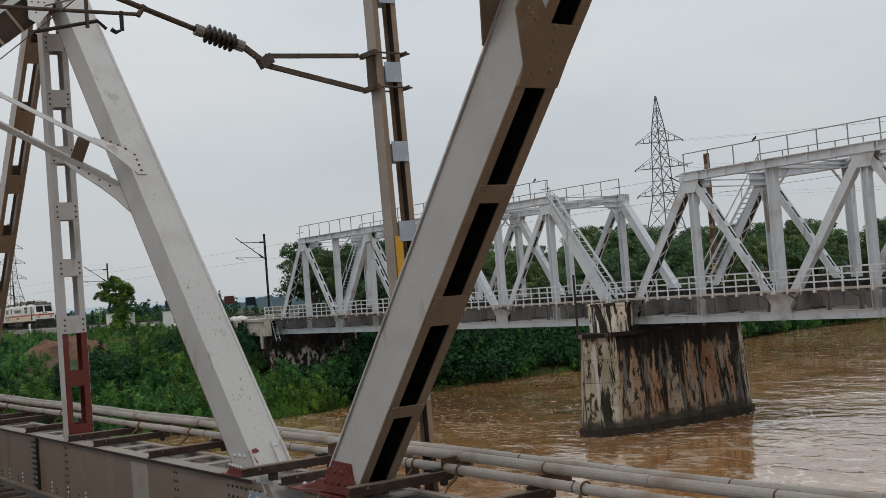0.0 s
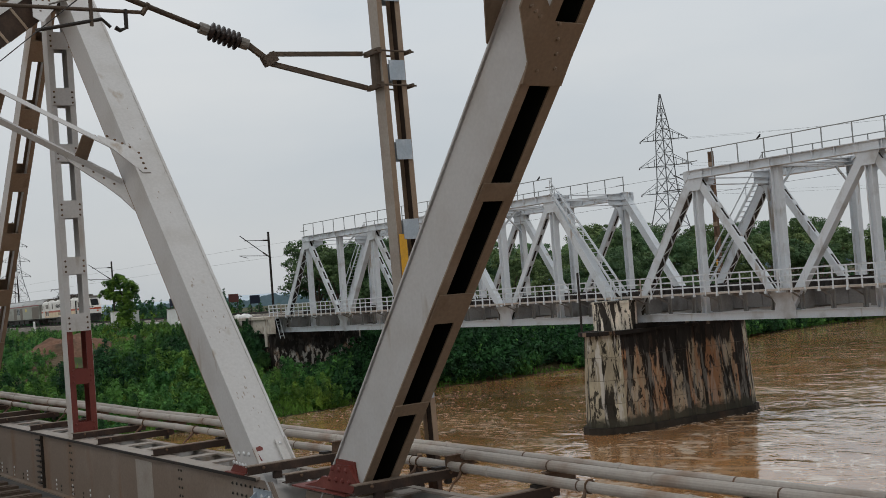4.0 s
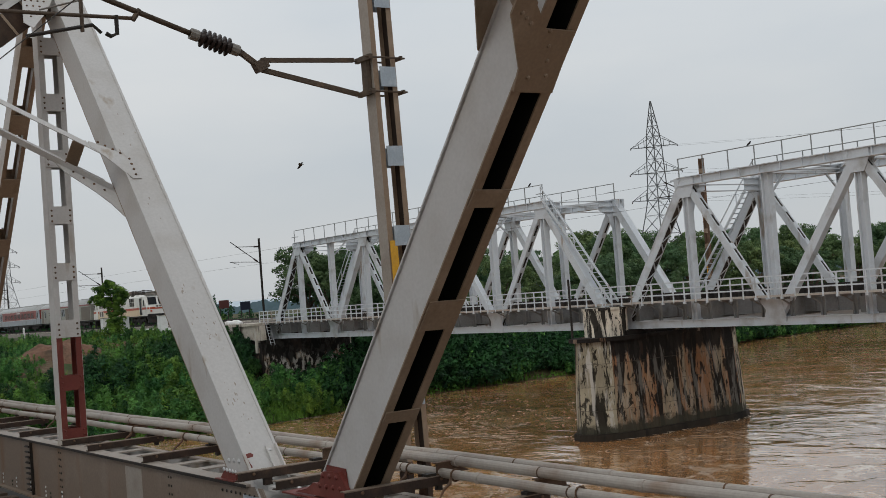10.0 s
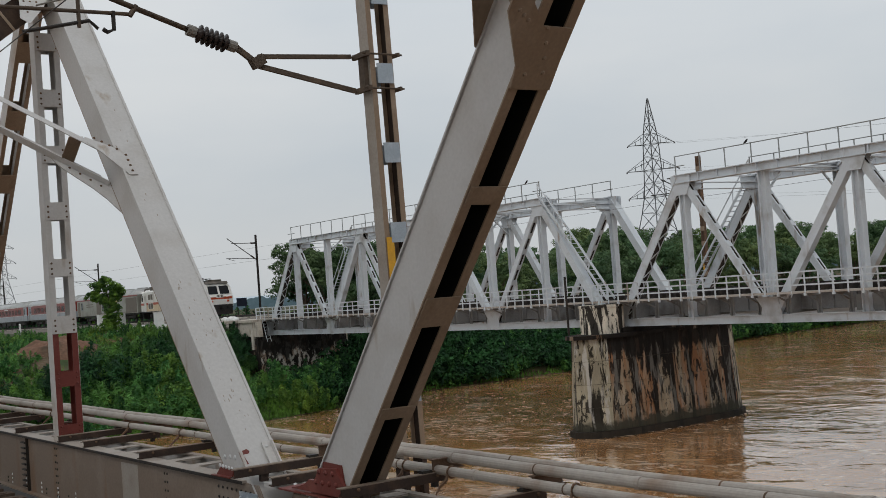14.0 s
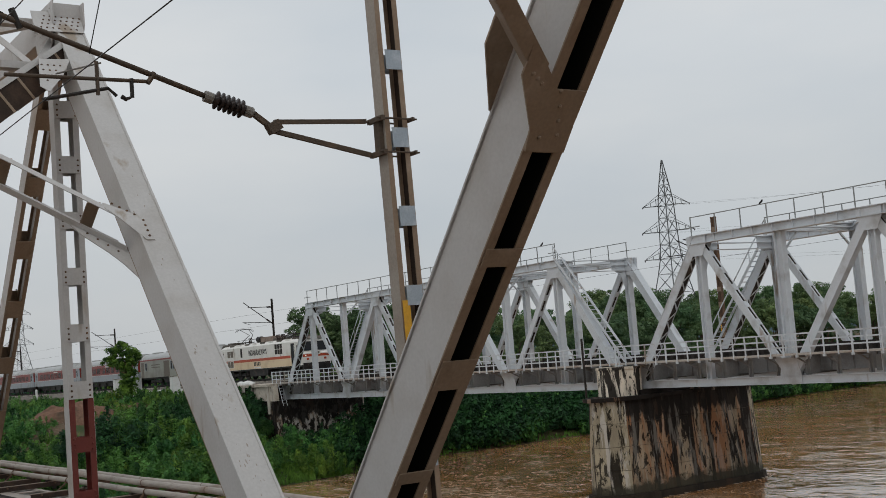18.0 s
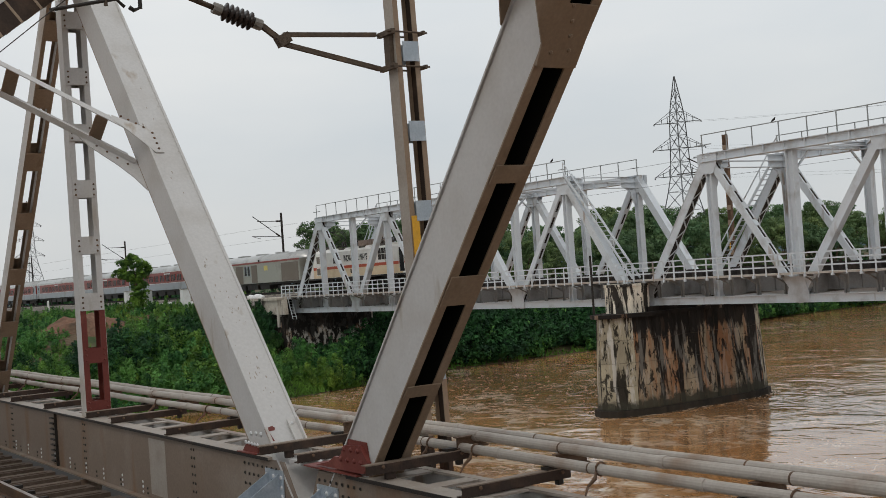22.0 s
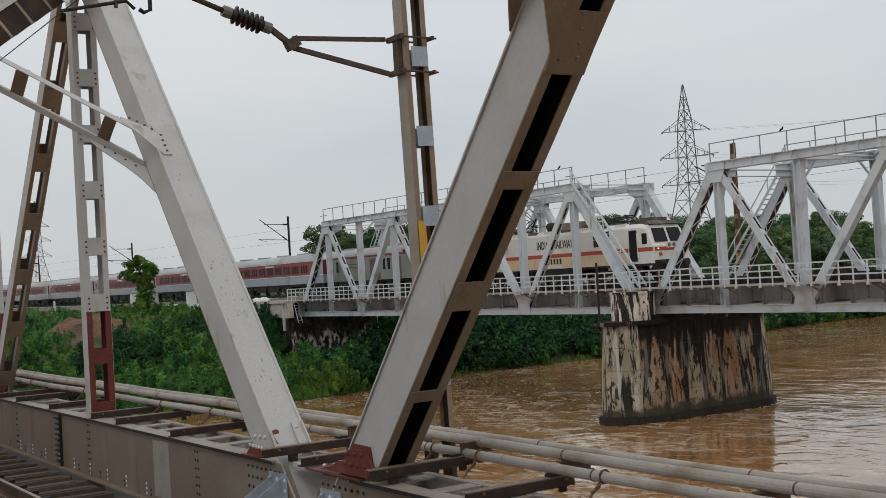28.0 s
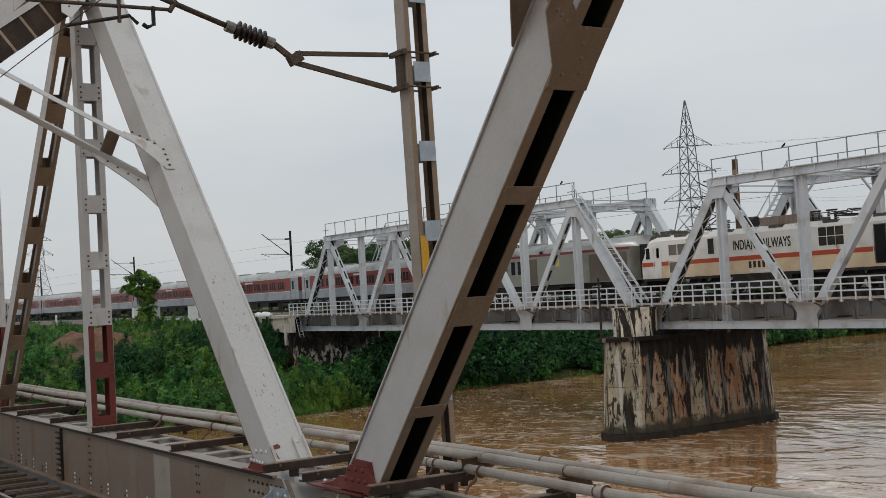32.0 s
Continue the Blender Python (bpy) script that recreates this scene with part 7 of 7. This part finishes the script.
def bank_steps(x, y):
    t = thing("bank_steps", (x, y, ground_height(x, y)), "rough weathered steps laid down the earth bank", "steps")
    for k in range(7):
        dx = k * 0.62
        z = ground_height(x + dx, y) - ground_height(x, y)
        part("step", box((dx - 0.22, -1.1 + 0.05 * (k % 2), z - 0.1), (dx + 0.22, 0.9 - 0.06 * (k % 3), z + 0.16)), STEPSTONE, t)
    return t


bank_steps(-113.4, 31.9)
mk = thing("marker_post", (-184.0, 49.6, 7.35), "white painted marker post beside the track", "post")
part("shaft", box((-0.13, -0.13, 0), (0.13, 0.13, 1.35)), WHITEPAINT, mk)
part("head", prism([(-0.24, 1.35), (0.24, 1.35), (0.24, 1.62), (0, 1.78), (-0.24, 1.62)], -0.1, 0.1), WHITEPAINT, mk)


# ---- plants ----
def leaf_cloud(rng, centre, radius, count, size, flat=0.8, tuft=0.33):
    """Leaves as small folded diamonds on the shells of many tufts, with a dim core of larger leaves; returns (count, 4, 3)."""
    k = max(8, count // 110)
    c = rng.normal(size=(k, 3))
    c[:, 2] = np.where(c[:, 2] < -0.3, -c[:, 2], c[:, 2])
    c *= radius * rng.uniform(0.5, 1.0, (k, 1)) ** 0.7 / np.linalg.norm(c, axis=1, keepdims=True)
    c = c * (1, 1, flat) + np.array(centre)
    rt = radius * tuft * rng.uniform(0.55, 1.25, (k, 1))
    who = rng.integers(0, k, count)
    out = rng.normal(size=(count, 3))
    out[:, 2] = np.where(rng.random(count) < 0.55, np.abs(out[:, 2]), out[:, 2])
    out /= np.linalg.norm(out, axis=1, keepdims=True) + 1e-6
    p = c[who] + out * rt[who] * rng.uniform(0.7, 1.12, (count, 1)) * (1, 1, 0.75)
    s = size * rng.uniform(0.55, 1.4, (count, 1))
    core = count // 11
    q = rng.normal(size=(core, 3))
    q /= np.linalg.norm(q, axis=1, keepdims=True) + 1e-6
    p[:core] = np.array(centre) + q * radius * rng.uniform(0.1, 0.55, (core, 1)) * (1, 1, flat)
    s[:core] = radius * 0.14
    out[:core] = q
    face = out + (0, 0, 0.1) + rng.normal(size=(count, 3)) * 0.28
    face /= np.linalg.norm(face, axis=1, keepdims=True) + 1e-6
    d = np.cross(face, rng.normal(size=(count, 3)))
    d /= np.linalg.norm(d, axis=1, keepdims=True) + 1e-6
    n = np.cross(face, d)
    return np.stack([p - d * s, p + n * s * 0.55 - face * s * 0.12, p + d * s, p - n * s * 0.55 - face * s * 0.12], axis=1)


def leaf_mesh(name, leaves, m):
    v = leaves.reshape(-1, 3)
    me = bpy.data.meshes.new(name)
    me.vertices.add(len(v))
    me.vertices.foreach_set("co", v.astype(np.float32).ravel())
    me.loops.add(len(v))
    me.loops.foreach_set("vertex_index", np.arange(len(v), dtype=np.int32))
    me.polygons.add(len(leaves))
    me.polygons.foreach_set("loop_start", np.arange(0, len(v), 4, dtype=np.int32))
    me.polygons.foreach_set("loop_total", np.full(len(leaves), 4, dtype=np.int32))
    me.update(calc_edges=True)
    me.materials.append(m)
    return me


def tree(seed, at, h, spread, m, leaves=5000, size=0.2, trunk_share=0.45, label="leafy green tree on the river bank", group="trees on the bank"):
    rng = random.Random(seed)
    nrg = np.random.default_rng(seed)
    t = thing("tree", at, label, "tree", group)
    bm = bmesh.new()
    base, fork = Vector((0, 0, -0.3)), Vector((rng.uniform(-0.3, 0.3), rng.uniform(-0.3, 0.3), h * trunk_share))
    add_tube(bm, [base, base.lerp(fork, 0.5) + Vector((0.1, 0, 0)), fork], [h * 0.022, h * 0.018, h * 0.014], 8)
    ends = []
    for k in range(8):
        a = k * math.tau / 8 + rng.uniform(-0.3, 0.3)
        e = fork + Vector((math.cos(a) * spread * rng.uniform(0.35, 0.75), math.sin(a) * spread * rng.uniform(0.35, 0.75), (h - fork.z) * rng.uniform(0.1, 0.85)))
        add_tube(bm, [fork - Vector((0, 0, h * 0.05)), fork.lerp(e, 0.5) + Vector((0, 0, 0.3)), e], [h * 0.011, h * 0.007, h * 0.003], 6)
        ends.append(e)
    part("trunk", bm, BARK, t)
    ends.append(fork + Vector((0, 0, (h - fork.z) * 0.8)))
    cl = np.concatenate([leaf_cloud(nrg, e, spread * rng.uniform(0.35, 0.55), leaves // len(ends), size, 0.75) for e in ends])
    share("crown", leaf_mesh("crown", cl, m), t)
    return t


def shrub_cloud(rng, radius, count, size):
    """A shrub of upright leafy plumes standing apart from one another on a dome, so that dark hollows stay between them."""
    k = max(7, int(radius * 8))
    a, r = rng.uniform(0, math.tau, k), radius * np.sqrt(rng.uniform(0, 1, k)) * 0.92
    top = radius * 1.05 * np.sqrt(np.clip(1 - (r / radius) ** 2, 0.06, 1)) * rng.uniform(0.75, 1.25, k)
    wide = radius * 0.2 * rng.uniform(0.7, 1.3, k)
    foot = np.stack([r * np.cos(a), r * np.sin(a), top * 0.35], axis=1)
    lean = np.stack([np.cos(a) * r * 0.18, np.sin(a) * r * 0.18, top * 0.65], axis=1)
    who = rng.integers(0, k, count)
    u = rng.uniform(0, 1, (count, 1)) ** 0.7
    out = rng.normal(size=(count, 3)) * (1, 1, 0.7)
    out /= np.linalg.norm(out, axis=1, keepdims=True) + 1e-6
    taper = np.sqrt(np.clip(1.02 - u ** 2.2, 0.02, 1))
    p = foot[who] + lean[who] * u + out * wide[who][:, None] * taper * rng.uniform(0.55, 1.15, (count, 1))
    s = size * rng.uniform(0.55, 1.35, (count, 1))
    core = count // 12
    q = rng.normal(size=(core, 3))
    q /= np.linalg.norm(q, axis=1, keepdims=True) + 1e-6
    q[:, 2] = np.abs(q[:, 2])
    p[:core] = q * radius * rng.uniform(0.1, 0.6, (core, 1)) * (1, 1, 0.6) + (0, 0, radius * 0.12)
    s[:core] = radius * 0.12
    face = out + (0, 0, 0.5) + rng.normal(size=(count, 3)) * 0.3
    face /= np.linalg.norm(face, axis=1, keepdims=True) + 1e-6
    d = np.cross(face, rng.normal(size=(count, 3)))
    d /= np.linalg.norm(d, axis=1, keepdims=True) + 1e-6
    n = np.cross(face, d)
    return np.stack([p - d * s, p + n * s * 0.45 - face * s * 0.15, p + d * s, p - n * s * 0.45 - face * s * 0.15], axis=1)


def plant_everything():
    rng = random.Random(11)
    nrg = np.random.default_rng(4)
    kinds = []
    for k, (r, c, s, m) in enumerate(((1.5, 2000, 0.085, LEAF), (2.2, 3300, 0.09, LEAF), (2.6, 3600, 0.1, LEAF_DARK), (1.3, 1900, 0.075, LEAF_LIGHT), (2.9, 3900, 0.11, LEAF_DARK), (2.0, 3000, 0.085, LEAF_LIGHT))):
        cl = shrub_cloud(nrg, r, int(c * 1.25), s)
        kinds.append((cl, leaf_mesh("bush", cl, m), r, m))
    joined = {}

    def spot(x, y, k, scale, single):
        z, turn, tall = ground_height(x, y) - 0.15, rng.uniform(0, 360), rng.uniform(0.8, 1.15)
        if single:
            ob = tagged(new("bush", kinds[k][1]), "dense green bush on the river bank", "bush", "bushes on the bank")
            ob.matrix_basis = pose(x, y, z, 0, 0, turn) @ Matrix.Diagonal((scale, scale, scale * tall, 1))
        else:
            a = radians(turn)
            rot = np.array([[math.cos(a), math.sin(a), 0], [-math.sin(a), math.cos(a), 0], [0, 0, 1]])
            few = kinds[k][0][::5]
            mid = few.mean(axis=1, keepdims=True)
            few = mid + (few - mid) * 1.9
            joined.setdefault(kinds[k][3].name, (kinds[k][3], []))[1].append((few * (scale, scale, scale * tall)) @ rot + (x, y, z))

    # slope between the two bridges: low and light near the water, open red earth higher up
    count = 0
    while count < 350:
        y = rng.uniform(8, 48.5)
        inland = 0.8 + 62 * rng.random() ** 1.2
        x = lerp_table(SHORE, y) - inland
        if any(math.hypot(x - b[0], y - b[1]) < b[3] * 0.8 for b in BARE) and rng.random() < 0.93:
            continue
        if math.hypot(x + 110.5, y - 31.8) < 2.9 or math.hypot(x + 104, y - 29.9) < 2.0:
            continue
        if noise.noise((x * 0.06, y * 0.06, 5.0)) < -0.25 and inland > 14:
            continue
        if y > 41 and -114 < x < -95:
            if rng.random() < 0.3 or (y > 46 and x > -103.5):
                continue
            spot(x, y, rng.choice((3, 0, 2)), rng.uniform(0.6, 1.0), True)
        else:
            if 0.255 < y / -x < 0.35 and x < -97:
                spot(x, y, rng.choice((0, 3, 5)), rng.uniform(0.4, 0.75), True)
                count += 1
                continue
            big = 1.0 if inland < 20 else 0.9 if inland < 27 else 0.6
            spot(x, y, rng.choice((0, 1, 1, 3, 5, 2, 5, 0)) if inland > 5 else rng.choice((3, 0, 5)), big * rng.uniform(0.7, 1.75), True)
        count += 1
    # far bank under and beyond the bridge: one dark thicket
    for _ in range(560):
        y = 50 + 150 * rng.random()
        inland = 0.5 + 13 * rng.random() ** 1.4
        x = lerp_table(SHORE, y) - inland
        if y < 59 and inland > 7:
            continue
        spot(x, y, rng.choice((2, 4, 4, 2, 4, 1)) if inland > 1.2 else rng.choice((0, 1, 2)), rng.uniform(0.8, 1.35), False)
    # dark-leaved kind 2 puts the shade near the deck into leaf colour
    for _ in range(16):
        spot(rng.uniform(-108, -102.6), rng.uniform(46.2, 48.6), rng.choice((2, 0, 2)), rng.uniform(0.75, 1.05), True)
    for _ in range(30):
        spot(rng.uniform(-113, -103.4), rng.uniform(42.5, 48.7), rng.choice((0, 2, 1, 2)), rng.uniform(0.6, 0.95), True)
    for _ in range(420):
        y = rng.uniform(2, 49)
        x = lerp_table(SHORE, y) - 2 - 70 * rng.random()
        if any(math.hypot(x - b[0], y - b[1]) < b[3] * 0.9 for b in BARE):
            continue
        spot(x, y, rng.choice((0, 3, 5, 1)), rng.uniform(0.4, 0.7), False)
    for m, clouds_ in joined.values():
        tagged(new("undergrowth", leaf_mesh("undergrowth", np.concatenate(clouds_), m)), "tangled green undergrowth on the bank", "undergrowth", kind="stuff")
    joined.clear()
    # grass along the water's edge and on the slope
    n = 14000
    y = np.where(nrg.random(n) < 0.85, nrg.uniform(5, 50, n), nrg.uniform(50, 170, n))
    inland = 0.1 + nrg.exponential(1.0, n) * np.where(y < 47, 4.0, 0.5)
    x = np.array([lerp_table(SHORE, v) for v in y]) - inland
    z = np.array([ground_height(a, b) for a, b in zip(x, y)])
    base = np.stack([x, y, z], axis=1)
    lean = nrg.normal(size=(n, 3)) * (0.16, 0.16, 0)
    h = nrg.uniform(0.15, 0.5, (n, 1))
    wide = nrg.normal(size=(n, 3)) * (0.07, 0.07, 0)
    tip = base + lean + h * np.array((0, 0, 1.0))
    blades = np.stack([base - wide, base + wide, tip + wide * 0.2, tip - wide * 0.2], axis=1)
    tagged(new("grass", leaf_mesh("grass", blades, GRASS)), "long bright grass along the water's edge", "grass", kind="stuff")
    # trees
    trees = [tree(40 + k, (0, 0, 0), hh, sp, m, nn, s) for k, (hh, sp, m, nn, s) in enumerate((
        (9.3, 4.2, TREE_LEAF, 6600, 0.135), (10.6, 4.8, TREE_DARK, 7600, 0.14), (8.0, 4.0, TREE_DARK, 6000, 0.135), (11.4, 4.4, TREE_LEAF, 7200, 0.14)))]
    places = []
    while len(places) < 150:
        y = 63 + 190 * rng.random() ** 1.05
        x = lerp_table(SHORE, y) - 3 - 42 * rng.random() ** 1.4
        if x > -1.88 * y + 6:
            places.append((x, y))
    for k, (x, y) in enumerate(places):
        m = pose(x, y, ground_height(x, y), 0, 0, rng.uniform(0, 360))
        t = rng.choice(trees[:3] if y < 105 else trees)
        if k < 4:
            trees[k].matrix_basis = m
        else:
            copy_thing(t, m)
    for x, y, k in ((-121.5, 66, 2), (-117, 69, 0), (-113, 65, 2), (-110, 70, 1), (-107, 66, 0), (-104, 70, 2), (-117.5, 63.0, 1), (-112, 62.5, 1)):
        copy_thing(trees[k], pose(x, y, ground_height(x, y), 0, 0, rng.uniform(0, 360)))
    t = thing("tree", (-137.5, 47.6, 6.95), "slender young broad-leaved tree near the track", "tree")
    part("trunk", tube([(0, 0, -0.3), (0.1, 0.05, 2.3), (-0.1, -0.1, 4.2), (-0.3, -0.45, 5.9)], [0.16, 0.13, 0.08, 0.03], 8), BARK, t)
    cl = [leaf_cloud(nrg, (dx * 1.15, dy * 1.15, z * 1.06), r * 1.25, c, 0.115, 0.85, 0.4) for dx, dy, z, r, c in ((-0.35, -0.5, 5.9, 0.75, 1600), (-0.7, -1.0, 5.2, 0.85, 1800), (0.2, 0.3, 5.1, 0.95, 2000), (-0.95, -1.35, 4.3, 0.8, 1600), (0.45, 0.65, 4.2, 0.85, 1700), (-0.3, -0.4, 3.9, 0.9, 1800), (0.1, 0.15, 3.0, 0.75, 1700), (0.15, 0.2, 2.2, 0.8, 1700), (0.1, 0.15, 1.4, 0.85, 1700), (0.0, 0.0, 0.7, 0.95, 1700))]
    share("crown", leaf_mesh("crown", np.concatenate(cl), LEAF), t)
    # scrub beyond the track
    for k in range(46):
        if k < 22:
            x, y = -214 + 4.4 * k + rng.uniform(-2, 2), rng.uniform(61, 64)
        else:
            x, y = rng.uniform(-300, -150), rng.uniform(72, 110)
        spot(x, y, rng.choice((0, 1, 5, 2)), rng.uniform(0.75, 1.25) * (1 if k < 22 else 1.7), False)
    for m, clouds_ in joined.values():
        tagged(new("undergrowth", leaf_mesh("undergrowth", np.concatenate(clouds_), m)), "green scrub beyond the railway track", "undergrowth", kind="stuff")


plant_everything()


# birds: two perched on the top railing, one that flies past
def bird(name, label, at):
    t = thing(name, at, label, "bird")
    part("body", tube([(-0.2, 0, -0.06), (-0.1, 0, 0.0), (0.02, 0, 0.07), (0.08, 0, 0.15), (0.14, 0, 0.15)], [0.02, 0.05, 0.06, 0.035, 0.008], 8), BIRD, t)
    return t


for x in (-43.2, -62.3, -66.8):
    b = bird("crow", "black crow perched on the bridge railing", (x, FAR_Y - FAR_W / 2 - 0.21, 14.89 + 1.41))


flyer = bird("flying_bird", "small dark bird flying over the river", (0, 0, 0))
wings = []
for s in (-1, 1):
    bm = bmesh.new()
    o = [(0.1, 0.0), (0.12, 0.18), (0.04, 0.36), (-0.05, 0.2), (-0.08, 0.0)]
    f = [bm.verts.new((x, s * y, 0.012 * (1 - y))) for x, y in o]
    g = [bm.verts.new((x, s * y, -0.004)) for x, y in o]
    bm.faces.new(f)
    bm.faces.new(g[::-1])
    for k in range(5):
        bm.faces.new((f[k], g[k], g[(k + 1) % 5], f[(k + 1) % 5]))
    wings.append((part("wing", bm, BIRD, flyer), s))


# foam that stands round the pier and along the eddies below it
def standing_foam():
    rng = random.Random(21)
    bm = bmesh.new()

    def fleck(x, y, ln, wd, a):
        c, s_ = math.cos(a), math.sin(a)
        pts = [(-ln, 0), (-ln * 0.4, wd * rng.uniform(0.5, 1)), (ln * 0.5, wd * rng.uniform(0.4, 1)), (ln, 0), (ln * 0.3, -wd * rng.uniform(0.4, 1)), (-ln * 0.5, -wd * rng.uniform(0.5, 1))]
        bm.faces.new([bm.verts.new((x + u * c - v * s_, y + u * s_ + v * c, 0.03 + 0.02 * rng.random())) for u, v in pts])
    for k in range(120):
        a = rng.uniform(0, math.tau)
        x, y = -54.8 + 2.75 * math.cos(a) + rng.gauss(0, 0.15), FAR_Y + max(-4.3, min(4.3, 7.0 * math.sin(a))) + 2.7 * math.sin(a) + rng.gauss(0, 0.2)
        fleck(x, y, rng.uniform(0.1, 0.5), rng.uniform(0.03, 0.09), a + 1.57 + rng.gauss(0, 0.3))
    for k in range(260):
        u = rng.random()
        x = -58 - 26 * u + rng.gauss(0, 1.4 + 3 * u)
        y = FAR_Y - 9 + 4 * u + rng.gauss(0, 1.2 + 3 * u)
        fleck(x, y, rng.uniform(0.15, 0.8), rng.uniform(0.02, 0.06), rng.gauss(0.5, 0.35))
    for k in range(240):
        x, y = rng.uniform(-90, -60), rng.uniform(44, 62)
        fleck(x, y, rng.uniform(0.08, 0.3), rng.uniform(0.04, 0.12), rng.gauss(0.4, 0.6))
    for k in range(160):
        x, y = rng.uniform(-50, -22), rng.uniform(44, 90)
        fleck(x, y, rng.uniform(0.12, 0.6), rng.uniform(0.02, 0.05), rng.gauss(0.6, 0.4))
    tagged(new("foam", mesh_of(bm, "foam", FOAM)), "flecks of pale foam round the pier", "foam", kind="stuff")


standing_foam()


# ---- what moves ----
def rear_x(t):
    """x of the locomotive's rear end."""
    return -131.5 + 4.66 * (t - 16) - 0.022 * max(0, 16 - t) ** 2


def motions():
    times = [0, 2, 4, 6, 8, 12, 16, 20, 24, 28, 32]
    cars = [(engine, 0.0), (van, -24.55)] + [(c, -24.55 - 24.35 * (k + 1)) for k, c in enumerate(coaches)]
    for ob, off in cars:
        walk(ob, [(t, pose(rear_x(t) + off, TRAIN_Y, FAR_RAIL)) for t in times])
    fly = [(0, -95, 4.0, 8.5), (7, -60.0, 10.0, 12.2), (8.4, -53.5, 14.2, 13.9), (9, -51.84, 17.67, 14.54), (9.5, -50.34, 21.39, 15.24), (10, -48.14, 25.84, 15.8), (10.5, -44.82, 30.97, 17.04), (11, -40.51, 36.22, 17.97), (11.5, -35.07, 41.33, 18.85), (14, 5, 70, 25), (32, 300, 170, 60)]
    walk(flyer, [(t, pose(x, y, z, 0, -12, 45)) for t, x, y, z in fly])
    for wing, s in wings:
        walk(wing, [(0, pose(0, 0, 0.04))] + [(8 + 0.15 * k, pose(0, 0, 0.04, s * (32 if k % 2 else -24))) for k in range(28)] + [(32, pose(0, 0, 0.04))])
    walk(river, [(t, pose(0, 1.1 * t - 17, 0)) for t in (0, 16, 32)])


motions()
